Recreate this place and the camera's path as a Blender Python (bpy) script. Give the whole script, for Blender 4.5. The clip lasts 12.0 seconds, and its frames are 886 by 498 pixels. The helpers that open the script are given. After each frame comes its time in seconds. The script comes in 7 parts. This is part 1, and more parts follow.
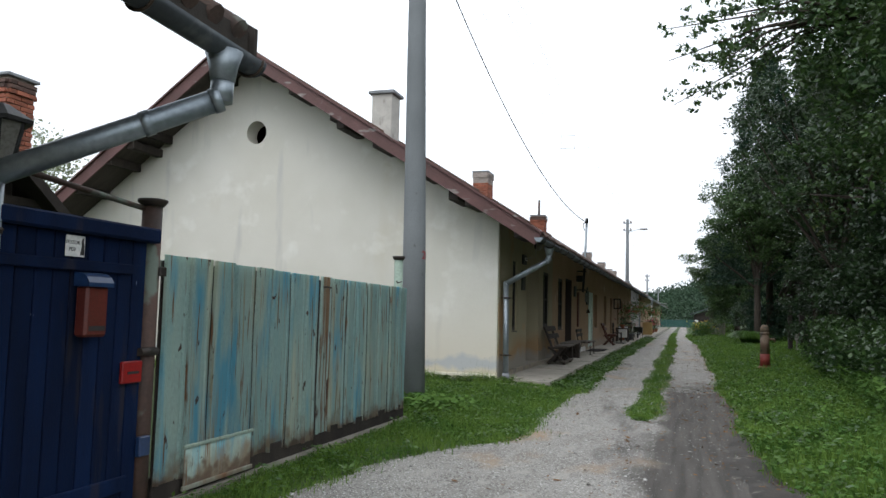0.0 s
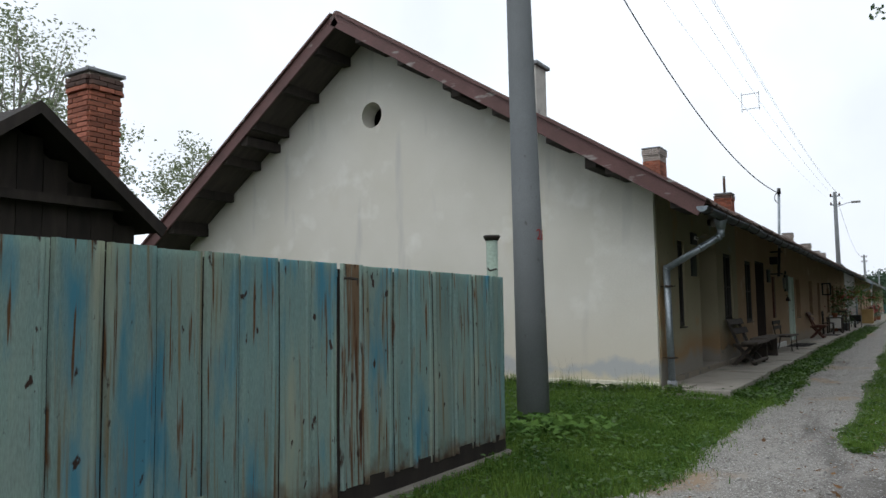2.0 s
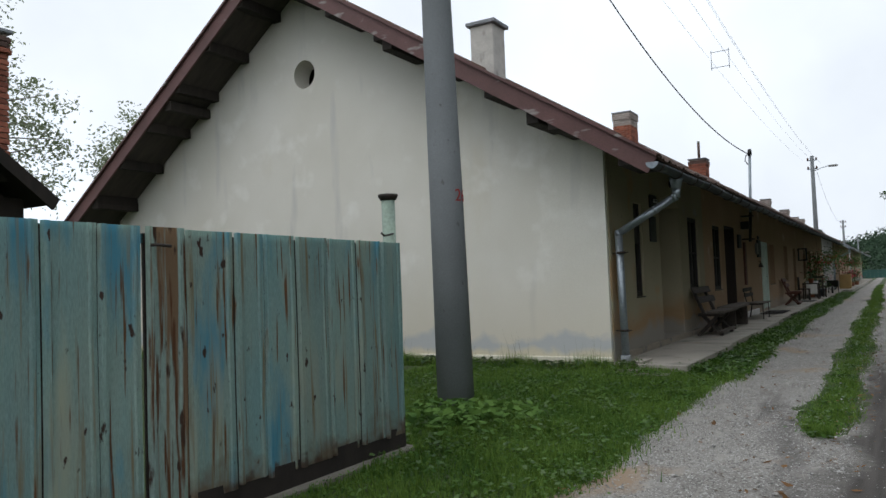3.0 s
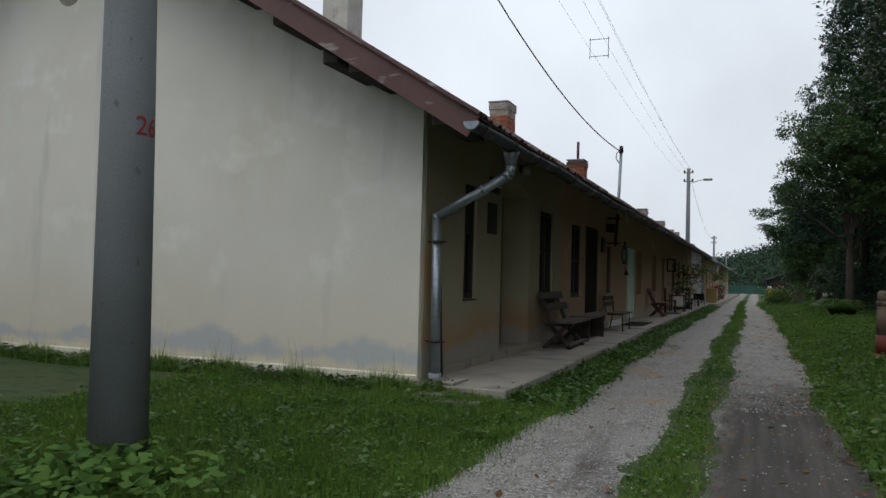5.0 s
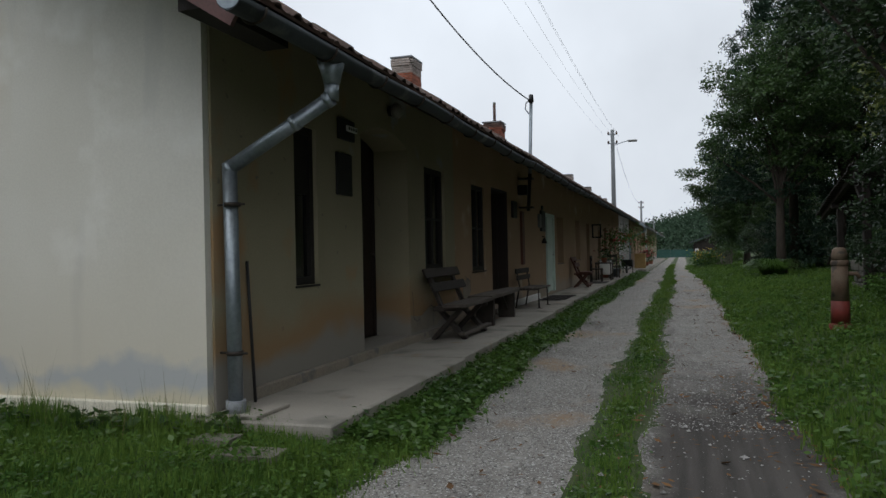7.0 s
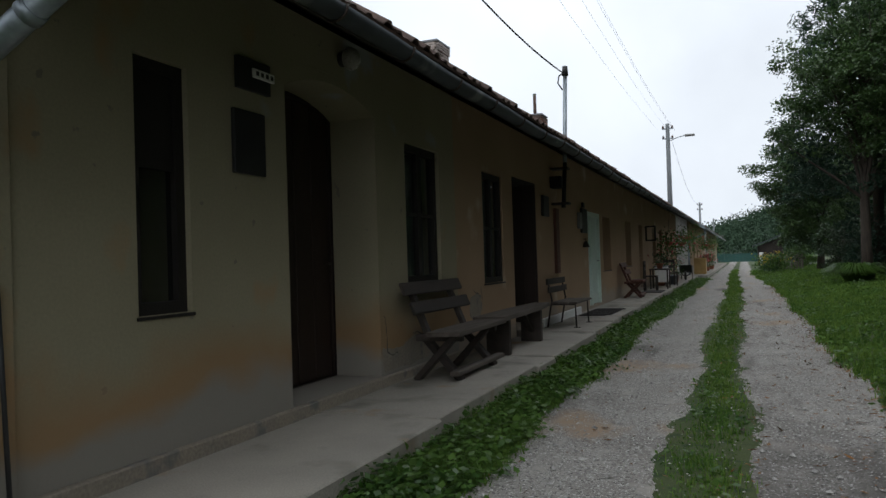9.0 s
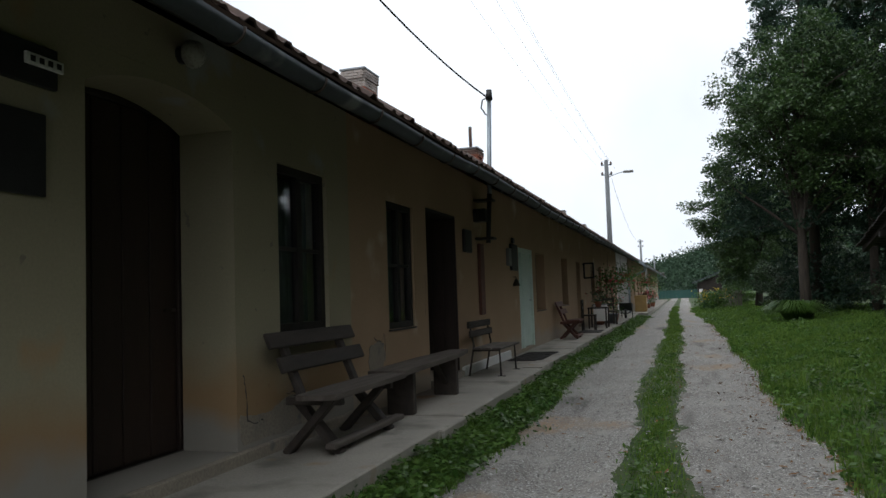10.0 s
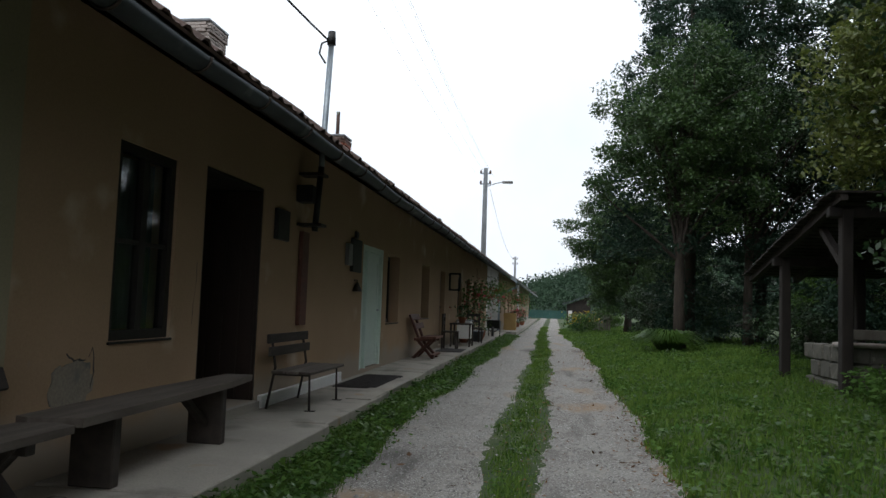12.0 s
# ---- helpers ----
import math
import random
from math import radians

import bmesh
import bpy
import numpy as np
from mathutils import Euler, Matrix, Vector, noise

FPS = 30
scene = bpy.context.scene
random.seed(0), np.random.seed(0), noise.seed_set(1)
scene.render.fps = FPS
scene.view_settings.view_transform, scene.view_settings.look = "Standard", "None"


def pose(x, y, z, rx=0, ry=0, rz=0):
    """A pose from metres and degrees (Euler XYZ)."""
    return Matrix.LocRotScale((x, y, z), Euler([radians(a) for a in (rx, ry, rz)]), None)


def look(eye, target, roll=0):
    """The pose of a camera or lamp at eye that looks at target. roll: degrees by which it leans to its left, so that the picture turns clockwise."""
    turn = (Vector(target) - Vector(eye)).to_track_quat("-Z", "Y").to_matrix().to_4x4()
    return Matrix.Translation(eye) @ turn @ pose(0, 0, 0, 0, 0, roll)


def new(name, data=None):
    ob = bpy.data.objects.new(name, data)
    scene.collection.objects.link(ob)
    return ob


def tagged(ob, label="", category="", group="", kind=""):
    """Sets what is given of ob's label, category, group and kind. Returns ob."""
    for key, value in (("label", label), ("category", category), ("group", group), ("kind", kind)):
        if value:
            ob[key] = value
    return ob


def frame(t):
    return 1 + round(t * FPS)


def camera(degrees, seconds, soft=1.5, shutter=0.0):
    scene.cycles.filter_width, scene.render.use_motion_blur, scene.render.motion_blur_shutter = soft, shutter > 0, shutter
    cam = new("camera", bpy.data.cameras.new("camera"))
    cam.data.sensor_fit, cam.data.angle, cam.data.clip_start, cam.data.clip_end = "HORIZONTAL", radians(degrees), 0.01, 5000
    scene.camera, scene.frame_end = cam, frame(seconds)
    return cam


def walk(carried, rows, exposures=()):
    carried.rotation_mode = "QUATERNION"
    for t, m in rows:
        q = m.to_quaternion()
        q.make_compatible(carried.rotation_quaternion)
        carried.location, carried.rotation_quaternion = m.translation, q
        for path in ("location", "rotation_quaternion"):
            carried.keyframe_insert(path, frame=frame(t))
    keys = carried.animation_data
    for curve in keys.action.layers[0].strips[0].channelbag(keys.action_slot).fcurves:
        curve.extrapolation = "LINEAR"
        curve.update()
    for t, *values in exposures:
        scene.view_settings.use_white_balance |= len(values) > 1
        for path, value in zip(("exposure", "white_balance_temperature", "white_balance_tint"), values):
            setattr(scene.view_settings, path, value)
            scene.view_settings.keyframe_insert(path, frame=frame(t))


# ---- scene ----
cam = camera(60.7, 12.0)
PATH = [
    (0, (3.36, -13.831, 1.198), (2.75, -11.934, 1.364), 1.4),
    (0.5, (3.347, -13.189, 1.227), (2.517, -11.385, 1.46), 0.1),
    (1, (3.312, -12.579, 1.234), (2.374, -10.833, 1.501), 0.2),
    (1.5, (3.371, -11.986, 1.229), (2.315, -10.304, 1.467), 0.4),
    (2, (3.291, -11.349, 1.197), (2.24, -9.655, 1.355), -0.8),
    (2.5, (3.364, -10.716, 1.165), (2.402, -8.966, 1.28), -2.3),
    (3, (3.373, -10.074, 1.157), (2.352, -8.356, 1.248), -2.1),
    (3.5, (3.36, -9.483, 1.163), (2.451, -7.702, 1.209), -0.8),
    (3.7, (3.392, -9.227, 1.136), (2.539, -7.42, 1.199), -1.0),
    (5.3, (3.278, -6.996, 1.109), (2.518, -5.147, 1.182), 1.5),
    (5.5, (3.247, -6.747, 1.085), (2.517, -4.885, 1.113), -0.4),
    (6, (3.256, -6.006, 1.083), (2.715, -4.08, 1.077), -0.3),
    (6.5, (3.265, -5.354, 1.076), (2.681, -3.443, 1.002), -0.4),
    (7, (3.247, -4.628, 1.113), (2.642, -2.722, 1.123), -1.2),
    (7.2, (3.271, -4.381, 1.074), (2.584, -2.503, 1.104), -2.8),
    (8.8, (3.094, -2.149, 1.128), (2.328, -0.303, 1.188), -1.5),
    (9, (3.027, -1.852, 1.1), (2.289, 0.007, 1.132), -1.8),
    (9.5, (3.032, -1.212, 1.132), (2.47, 0.706, 1.206), -1.8),
    (10, (3.073, -0.528, 1.14), (2.471, 1.375, 1.265), -2.0),
    (10.5, (3.068, 0.161, 1.145), (2.421, 2.045, 1.315), 0.1),
    (11, (3.094, 0.828, 1.104), (2.525, 2.739, 1.266), 0.7),
    (11.5, (3.037, 1.535, 1.119), (2.437, 3.435, 1.291), 2.2),
    (12, (3.017, 2.329, 1.132), (2.724, 4.302, 1.279), 2.0),
]
walk(cam, [(t, look(eye, target, roll)) for t, eye, target, roll in PATH],
     [(0, 0.45), (1, 0.25), (2, 0.0), (3.5, -0.10), (5.5, -0.38), (7, -0.36), (9, -0.1), (10.5, 0.1), (12, 0.1)])

# ---- world and light: overcast, bright sky ----
world = bpy.data.worlds.new("overcast")
scene.world = world
world.use_nodes = True
wn = world.node_tree
wn.nodes.clear()
sky = wn.nodes.new("ShaderNodeTexSky")
sky.sky_type = "NISHITA"
sky.sun_disc = False
sky.sun_elevation = radians(48)
sky.sun_rotation = radians(150)
sky.air_density, sky.dust_density = 1.0, 4.0
pale = wn.nodes.new("ShaderNodeHueSaturation")
pale.inputs["Saturation"].default_value = 0.22
pale.inputs["Value"].default_value = 0.10
cloud = wn.nodes.new("ShaderNodeMix")
cloud.data_type = "RGBA"
cloud.inputs["Factor"].default_value = 0.80
cloud.inputs["B"].default_value = (0.885, 0.955, 1.045, 1)
back = wn.nodes.new("ShaderNodeBackground")
back.inputs["Strength"].default_value = 1.36
veil = wn.nodes.new("ShaderNodeTexNoise")
veil.inputs["Scale"].default_value, veil.inputs["Detail"].default_value = 2.2, 6.0
where = wn.nodes.new("ShaderNodeTexCoord")
tone = wn.nodes.new("ShaderNodeMapRange")
tone.inputs[1].default_value, tone.inputs[2].default_value, tone.inputs[3].default_value, tone.inputs[4].default_value = 0.32, 0.68, 0.80, 1.08
thick = wn.nodes.new("ShaderNodeMix")
thick.data_type, thick.blend_type = "RGBA", "MULTIPLY"
thick.inputs[0].default_value = 1.0
wn.links.new(where.outputs["Generated"], veil.inputs["Vector"])
wn.links.new(veil.outputs[0], tone.inputs[0])
wout = wn.nodes.new("ShaderNodeOutputWorld")
wn.links.new(sky.outputs[0], pale.inputs["Color"])
wn.links.new(pale.outputs[0], cloud.inputs["A"])
wn.links.new(cloud.outputs["Result"], thick.inputs["A"])
wn.links.new(tone.outputs[0], thick.inputs["B"])
wn.links.new(thick.outputs["Result"], back.inputs["Color"])
wn.links.new(back.outputs[0], wout.inputs["Surface"])
sun_data = bpy.data.lights.new("sun", "SUN")
sun_data.energy, sun_data.angle, sun_data.color = 0.6, radians(35), (1.0, 0.98, 0.95)
sun = new("sun", sun_data)
sun.matrix_world = look((-4, -9, 13), (0, 0, 0))


# ---- materials ----
def surf(name, col, col2=None, scale=2.0, grain=45.0, rough=0.85, bump=0.25, metal=0.0, spots=(), stretch=(1, 1, 1),
         gloss=0.35, rand=0.0, island=0.0, coat=0.0, low=(), track=(), speckle=0.19):
    """Two-scale procedural surface. spots: (colour, scale, threshold, softness, stretch).
    low: damp rising from the ground (colour, height, softness, unevenness, scale). track: a worn band (colour, centre x, half width, end y)."""
    m = bpy.data.materials.new(name)
    m.use_nodes = True
    nt = m.node_tree
    nt.nodes.clear()
    N, L = nt.nodes.new, nt.links.new
    out, bsdf, tc = N("ShaderNodeOutputMaterial"), N("ShaderNodeBsdfPrincipled"), N("ShaderNodeTexCoord")
    L(bsdf.outputs[0], out.inputs[0])
    mp = N("ShaderNodeMapping")
    mp.inputs["Scale"].default_value = stretch
    L(tc.outputs["Object"], mp.inputs[0])
    tc_map = N("ShaderNodeMapping")
    L(tc.outputs["Object"], tc_map.inputs[0])

    def noise_tex(sc, detail=4.0, vec=mp):
        n = N("ShaderNodeTexNoise")
        n.inputs["Scale"].default_value, n.inputs["Detail"].default_value = sc, detail
        L(vec.outputs[0], n.inputs["Vector"])
        return n

    def mix(kind, fac, a, b):
        x = N("ShaderNodeMix")
        x.data_type, x.blend_type = "RGBA", kind
        for key, v in (("Factor", fac), ("A", a), ("B", b)):
            if hasattr(v, "links"):
                L(v, x.inputs[key] if key != "Factor" else x.inputs[0])
            else:
                (x.inputs[key] if key != "Factor" else x.inputs[0]).default_value = v if key == "Factor" else (*v, 1)
        return x.outputs["Result"]

    def span(src, a, b, lo=0.0, hi=1.0):
        r = N("ShaderNodeMapRange")
        r.inputs[1].default_value, r.inputs[2].default_value, r.inputs[3].default_value, r.inputs[4].default_value = a, b, lo, hi
        L(src, r.inputs[0])
        return r.outputs[0]

    col2 = col2 or tuple(c * 0.75 for c in col)
    big = noise_tex(scale)
    c = mix("MIX", span(big.outputs[0], 0.3, 0.7), col, col2)
    fine = noise_tex(grain, 6.0)
    c = mix("MULTIPLY", 1.0, c, mix("MIX", span(fine.outputs[0], 0.25, 0.75), (0.97 - speckle,) * 3, (0.97 + speckle,) * 3))
    for sp in spots:
        scol, ssc, thr, soft, sstr = sp
        m2 = N("ShaderNodeMapping")
        m2.inputs["Scale"].default_value = sstr
        m2.inputs["Location"].default_value = (ssc * 3.1, thr * 17, ssc)
        L(tc.outputs["Object"], m2.inputs[0])
        sn = noise_tex(ssc, 6.0, m2)
        c = mix("MIX", span(sn.outputs[0], thr, thr + soft), c, scol)
    for lcol, lz, lsoft, lamp, lscale in low:
        sep = N("ShaderNodeSeparateXYZ")
        L(tc.outputs["Object"], sep.inputs[0])
        ln = noise_tex(lscale, 5.0, tc_map)
        ma = N("ShaderNodeMath")
        ma.operation = "MULTIPLY_ADD"
        ma.inputs[1].default_value = lamp
        L(ln.outputs[0], ma.inputs[0])
        L(sep.outputs[2], ma.inputs[2])
        c = mix("MIX", span(ma.outputs[0], lz + lamp * 0.5 + lsoft, lz + lamp * 0.5 - lsoft, 0.0, 0.85), c, lcol)
    if track:
        tcol, tx, thalf, ty = track
        sep = N("ShaderNodeSeparateXYZ")
        L(tc.outputs["Object"], sep.inputs[0])
        ln = noise_tex(1.5, 5.0, tc_map)
        off = N("ShaderNodeMath")
        off.operation = "MULTIPLY_ADD"
        off.inputs[1].default_value = 0.8
        L(ln.outputs[0], off.inputs[0])
        L(sep.outputs[0], off.inputs[2])
        ab = N("ShaderNodeMath")
        ab.operation = "SUBTRACT"
        ab.inputs[1].default_value = tx + 0.4
        L(off.outputs[0], ab.inputs[0])
        aa = N("ShaderNodeMath")
        aa.operation = "ABSOLUTE"
        L(ab.outputs[0], aa.inputs[0])
        yo = N("ShaderNodeMath")
        yo.operation = "MULTIPLY_ADD"
        yo.inputs[1].default_value = 5.0
        L(ln.outputs[0], yo.inputs[0])
        L(sep.outputs[1], yo.inputs[2])
        both = N("ShaderNodeMath")
        both.operation = "MULTIPLY"
        L(span(aa.outputs[0], thalf + 0.14, thalf - 0.14, 0.0, 1.0), both.inputs[0])
        L(span(yo.outputs[0], ty + 4.5, ty + 1.5), both.inputs[1])
        streak = N("ShaderNodeMapping")
        streak.inputs["Scale"].default_value = (7, 0.35, 1)
        L(tc.outputs["Object"], streak.inputs[0])
        sn = noise_tex(2.0, 5.0, streak)
        c = mix("MIX", both.outputs[0], c, mix("MIX", span(sn.outputs[0], 0.35, 0.65), tcol, tuple(v * 1.75 for v in tcol)))
        for sp in spots[:1]:
            st = noise_tex(sp[1], 4.0, tc_map)
            c = mix("MIX", span(st.outputs[0], 0.71, 0.75), c, sp[0])
    if rand or island:
        src = N("ShaderNodeObjectInfo").outputs["Random"] if rand else N("ShaderNodeNewGeometry").outputs["Random Per Island"]
        k = rand or island
        g = span(src, 0, 1, 1 - k, 1 + k)
        comb = N("ShaderNodeCombineColor")
        for i in range(3):
            L(g, comb.inputs[i])
        c = mix("MULTIPLY", 1.0, c, comb.outputs[0])
    L(c, bsdf.inputs["Base Color"])
    L(span(fine.outputs[0], 0.2, 0.8, max(0.05, rough - 0.1), min(1, rough + 0.1)), bsdf.inputs["Roughness"])
    bsdf.inputs["Metallic"].default_value = metal
    bsdf.inputs["Specular IOR Level"].default_value = gloss
    bsdf.inputs["Coat Weight"].default_value = coat
    if bump:
        b = N("ShaderNodeBump")
        b.inputs["Strength"].default_value, b.inputs["Distance"].default_value = bump, 0.01
        add = N("ShaderNodeMath")
        add.operation = "ADD"
        L(fine.outputs[0], add.inputs[0])
        L(big.outputs[0], add.inputs[1])
        L(add.outputs[0], b.inputs["Height"])
        L(b.outputs[0], bsdf.inputs["Normal"])
    return m


def leafy(name, col, col2, rough=0.5, through_light=0.35):
    """Leaf surface: colour varies per leaf, some light passes through."""
    m = bpy.data.materials.new(name)
    m.use_nodes = True
    nt = m.node_tree
    nt.nodes.clear()
    N, L = nt.nodes.new, nt.links.new
    out, bsdf, tr, mx = N("ShaderNodeOutputMaterial"), N("ShaderNodeBsdfPrincipled"), N("ShaderNodeBsdfTranslucent"), N("ShaderNodeMixShader")
    geo, ramp, tc, nz, add = N("ShaderNodeNewGeometry"), N("ShaderNodeValToRGB"), N("ShaderNodeTexCoord"), N("ShaderNodeTexNoise"), N("ShaderNodeMath")
    nz.inputs["Scale"].default_value = 0.9
    L(tc.outputs["Object"], nz.inputs["Vector"])
    add.operation = "MULTIPLY_ADD"
    add.inputs[1].default_value = 0.55
    L(geo.outputs["Random Per Island"], add.inputs[0])
    L(nz.outputs[0], add.inputs[2])
    ramp.color_ramp.elements[0].position, ramp.color_ramp.elements[0].color = 0.45, (*col, 1)
    ramp.color_ramp.elements[1].position, ramp.color_ramp.elements[1].color = 1.05, (*col2, 1)
    L(add.outputs[0], ramp.inputs[0])
    L(ramp.outputs[0], bsdf.inputs["Base Color"])
    L(ramp.outputs[0], tr.inputs["Color"])
    bsdf.inputs["Roughness"].default_value = rough
    bsdf.inputs["Specular IOR Level"].default_value = 0.5 if rough < 0.55 else 0.25
    mx.inputs[0].default_value = through_light
    L(bsdf.outputs[0], mx.inputs[1])
    L(tr.outputs[0], mx.inputs[2])
    L(mx.outputs[0], out.inputs[0])
    return m


M = {}
M["gable"] = surf("cream_render", (0.72, 0.70, 0.635), (0.64, 0.62, 0.545), 0.7, 60, 0.92, 0.05, speckle=0.05,
                  spots=[((0.58, 0.53, 0.41), 0.9, 0.60, 0.25, (1, 1, 0.35)), ((0.56, 0.55, 0.51), 2.4, 0.60, 0.12, (1, 1, 0.15)), ((0.80, 0.79, 0.74), 1.6, 0.58, 0.2, (1, 1, 1))],
                  low=[((0.62, 0.575, 0.47), 0.8, 0.6, 0.7, 1.1), ((0.43, 0.455, 0.47), 0.33, 0.06, 0.8, 1.7), ((0.64, 0.58, 0.42), 0.15, 0.05, 0.3, 4.0)])
M["plinth"] = surf("pale_plinth_paint", (0.78, 0.75, 0.64), (0.66, 0.62, 0.50), 3, 60, 0.9, 0.35,
                   spots=[((0.42, 0.38, 0.30), 5, 0.62, 0.08, (1, 1, 1))])
# cream and peach bases lowered so the colour carries some of the eave's shade
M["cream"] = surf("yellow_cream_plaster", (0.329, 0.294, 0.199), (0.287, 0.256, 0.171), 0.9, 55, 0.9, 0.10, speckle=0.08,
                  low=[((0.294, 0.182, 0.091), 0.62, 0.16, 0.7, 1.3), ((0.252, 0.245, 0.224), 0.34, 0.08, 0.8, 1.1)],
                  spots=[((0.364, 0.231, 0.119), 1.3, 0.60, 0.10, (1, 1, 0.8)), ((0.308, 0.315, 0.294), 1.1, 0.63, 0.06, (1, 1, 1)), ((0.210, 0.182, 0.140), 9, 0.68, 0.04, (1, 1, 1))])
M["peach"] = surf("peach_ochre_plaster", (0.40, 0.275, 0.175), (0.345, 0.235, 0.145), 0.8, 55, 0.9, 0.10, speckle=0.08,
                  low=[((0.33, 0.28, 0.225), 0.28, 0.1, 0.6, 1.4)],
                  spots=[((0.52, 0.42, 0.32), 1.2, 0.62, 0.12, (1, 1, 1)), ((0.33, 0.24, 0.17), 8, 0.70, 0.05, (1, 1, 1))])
M["greyplaster"] = surf("patched_grey_plaster", (0.23, 0.205, 0.17), (0.29, 0.25, 0.195), 3, 50, 0.92, 0.4,
                        spots=[((0.161, 0.155, 0.143), 3.5, 0.6, 0.06, (1, 1, 1))])
M["white"] = surf("white_limewash", (0.78, 0.78, 0.76), (0.68, 0.68, 0.66), 1.5, 60, 0.9, 0.25)
M["slab"] = surf("cast_concrete", (0.36, 0.33, 0.285), (0.28, 0.26, 0.225), 1.4, 90, 0.9, 0.3,
                 spots=[((0.19, 0.18, 0.155), 2.2, 0.55, 0.14, (1, 1, 1)), ((0.30, 0.22, 0.15), 1.7, 0.63, 0.07, (1, 1, 1)), ((0.14, 0.13, 0.11), 0.7, 0.60, 0.10, (1.5, 0.5, 1))], rand=0.06)
M["wellstone"] = surf("mossy_damp_stone", (0.15, 0.14, 0.115), (0.10, 0.095, 0.08), 3, 40, 0.95, 0.5, rand=0.25,
                      spots=[((0.05, 0.055, 0.035), 4, 0.56, 0.12, (1, 1, 1)), ((0.22, 0.20, 0.17), 7, 0.62, 0.08, (1, 1, 1))])
M["pole"] = surf("spun_concrete", (0.20, 0.215, 0.225), (0.15, 0.163, 0.17), 1.2, 120, 0.85, 0.3,
                 spots=[((0.12, 0.12, 0.12), 14, 0.68, 0.04, (1, 1, 0.6))])
M["zinc"] = surf("galvanised_steel", (0.33, 0.37, 0.40), (0.24, 0.28, 0.31), 3, 30, 0.45, 0.05, 0.75,
                 spots=[((0.20, 0.21, 0.2), 4, 0.62, 0.1, (1, 1, 0.4))])
M["zincdark"] = surf("weathered_dark_gutter", (0.07, 0.082, 0.092), (0.045, 0.05, 0.055), 2.5, 30, 0.65, 0.08, 0.25,
                     spots=[((0.16, 0.17, 0.17), 3, 0.6, 0.1, (1, 1, 1))])
M["fascia"] = surf("purple_brown_paint", (0.136, 0.068, 0.064), (0.096, 0.050, 0.046), 2.5, 60, 0.6, 0.2,
                   spots=[((0.264, 0.240, 0.224), 6, 0.63, 0.06, (0.3, 1, 1))])
M["soffit"] = surf("dark_soffit_boards", (0.055, 0.045, 0.038), (0.035, 0.03, 0.026), 2, 40, 0.85, 0.3, stretch=(1, 5, 1), rand=0.25)
M["oldwood"] = surf("black_old_timber", (0.035, 0.028, 0.023), (0.020, 0.016, 0.014), 2, 40, 0.85, 0.35, stretch=(4, 4, 1), rand=0.25)
M["bench"] = surf("weathered_bench_wood", (0.055, 0.043, 0.036), (0.03, 0.025, 0.021), 3, 60, 0.7, 0.3, stretch=(5, 0.6, 5), rand=0.15)
M["benchgrey"] = surf("grey_worn_bench_wood", (0.125, 0.106, 0.09), (0.07, 0.058, 0.048), 3, 60, 0.75, 0.35, stretch=(5, 0.5, 5), rand=0.15)
M["redwood"] = surf("red_brown_stain", (0.13, 0.05, 0.035), (0.085, 0.035, 0.025), 3, 60, 0.6, 0.25, stretch=(5, 1, 5))
M["greywood"] = surf("silver_grey_timber", (0.20, 0.18, 0.155), (0.12, 0.105, 0.09), 3, 50, 0.85, 0.4, stretch=(4, 4, 0.5), rand=0.2)
M["doorwood"] = surf("dark_brown_door_paint", (0.035, 0.022, 0.017), (0.024, 0.016, 0.013), 2.5, 50, 0.55, 0.2, stretch=(3, 3, 0.5))
M["frame"] = surf("dark_window_paint", (0.020, 0.017, 0.015), (0.014, 0.012, 0.011), 4, 60, 0.6, 0.2)
M["black"] = surf("black_metal_paint", (0.02, 0.02, 0.021), (0.03, 0.03, 0.03), 5, 60, 0.5, 0.1)
M["iron"] = surf("dark_iron", (0.045, 0.043, 0.042), (0.06, 0.045, 0.035), 5, 60, 0.55, 0.2, 0.6)
M["blue"] = surf("dark_blue_gate_paint", (0.004, 0.013, 0.046), (0.003, 0.008, 0.026), 2.2, 60, 0.72, 0.3, stretch=(3, 3, 0.6), rand=0.3, gloss=0.1,
                 spots=[((0.02, 0.02, 0.03), 2.4, 0.60, 0.1, (3, 3, 0.4)), ((0.16, 0.20, 0.28), 7, 0.74, 0.02, (1, 2.5, 0.8))])
M["bluebox"] = surf("blue_enamel", (0.016, 0.042, 0.11), (0.012, 0.03, 0.08), 4, 60, 0.35, 0.05, coat=0.3)
M["redbox"] = surf("faded_red_enamel", (0.115, 0.024, 0.018), (0.085, 0.02, 0.015), 4, 60, 0.4, 0.08, spots=[((0.09, 0.035, 0.025), 9, 0.62, 0.08, (1, 1, 1))])
M["red"] = surf("bright_red_paint", (0.29, 0.012, 0.012), (0.19, 0.01, 0.01), 6, 60, 0.4, 0.05)
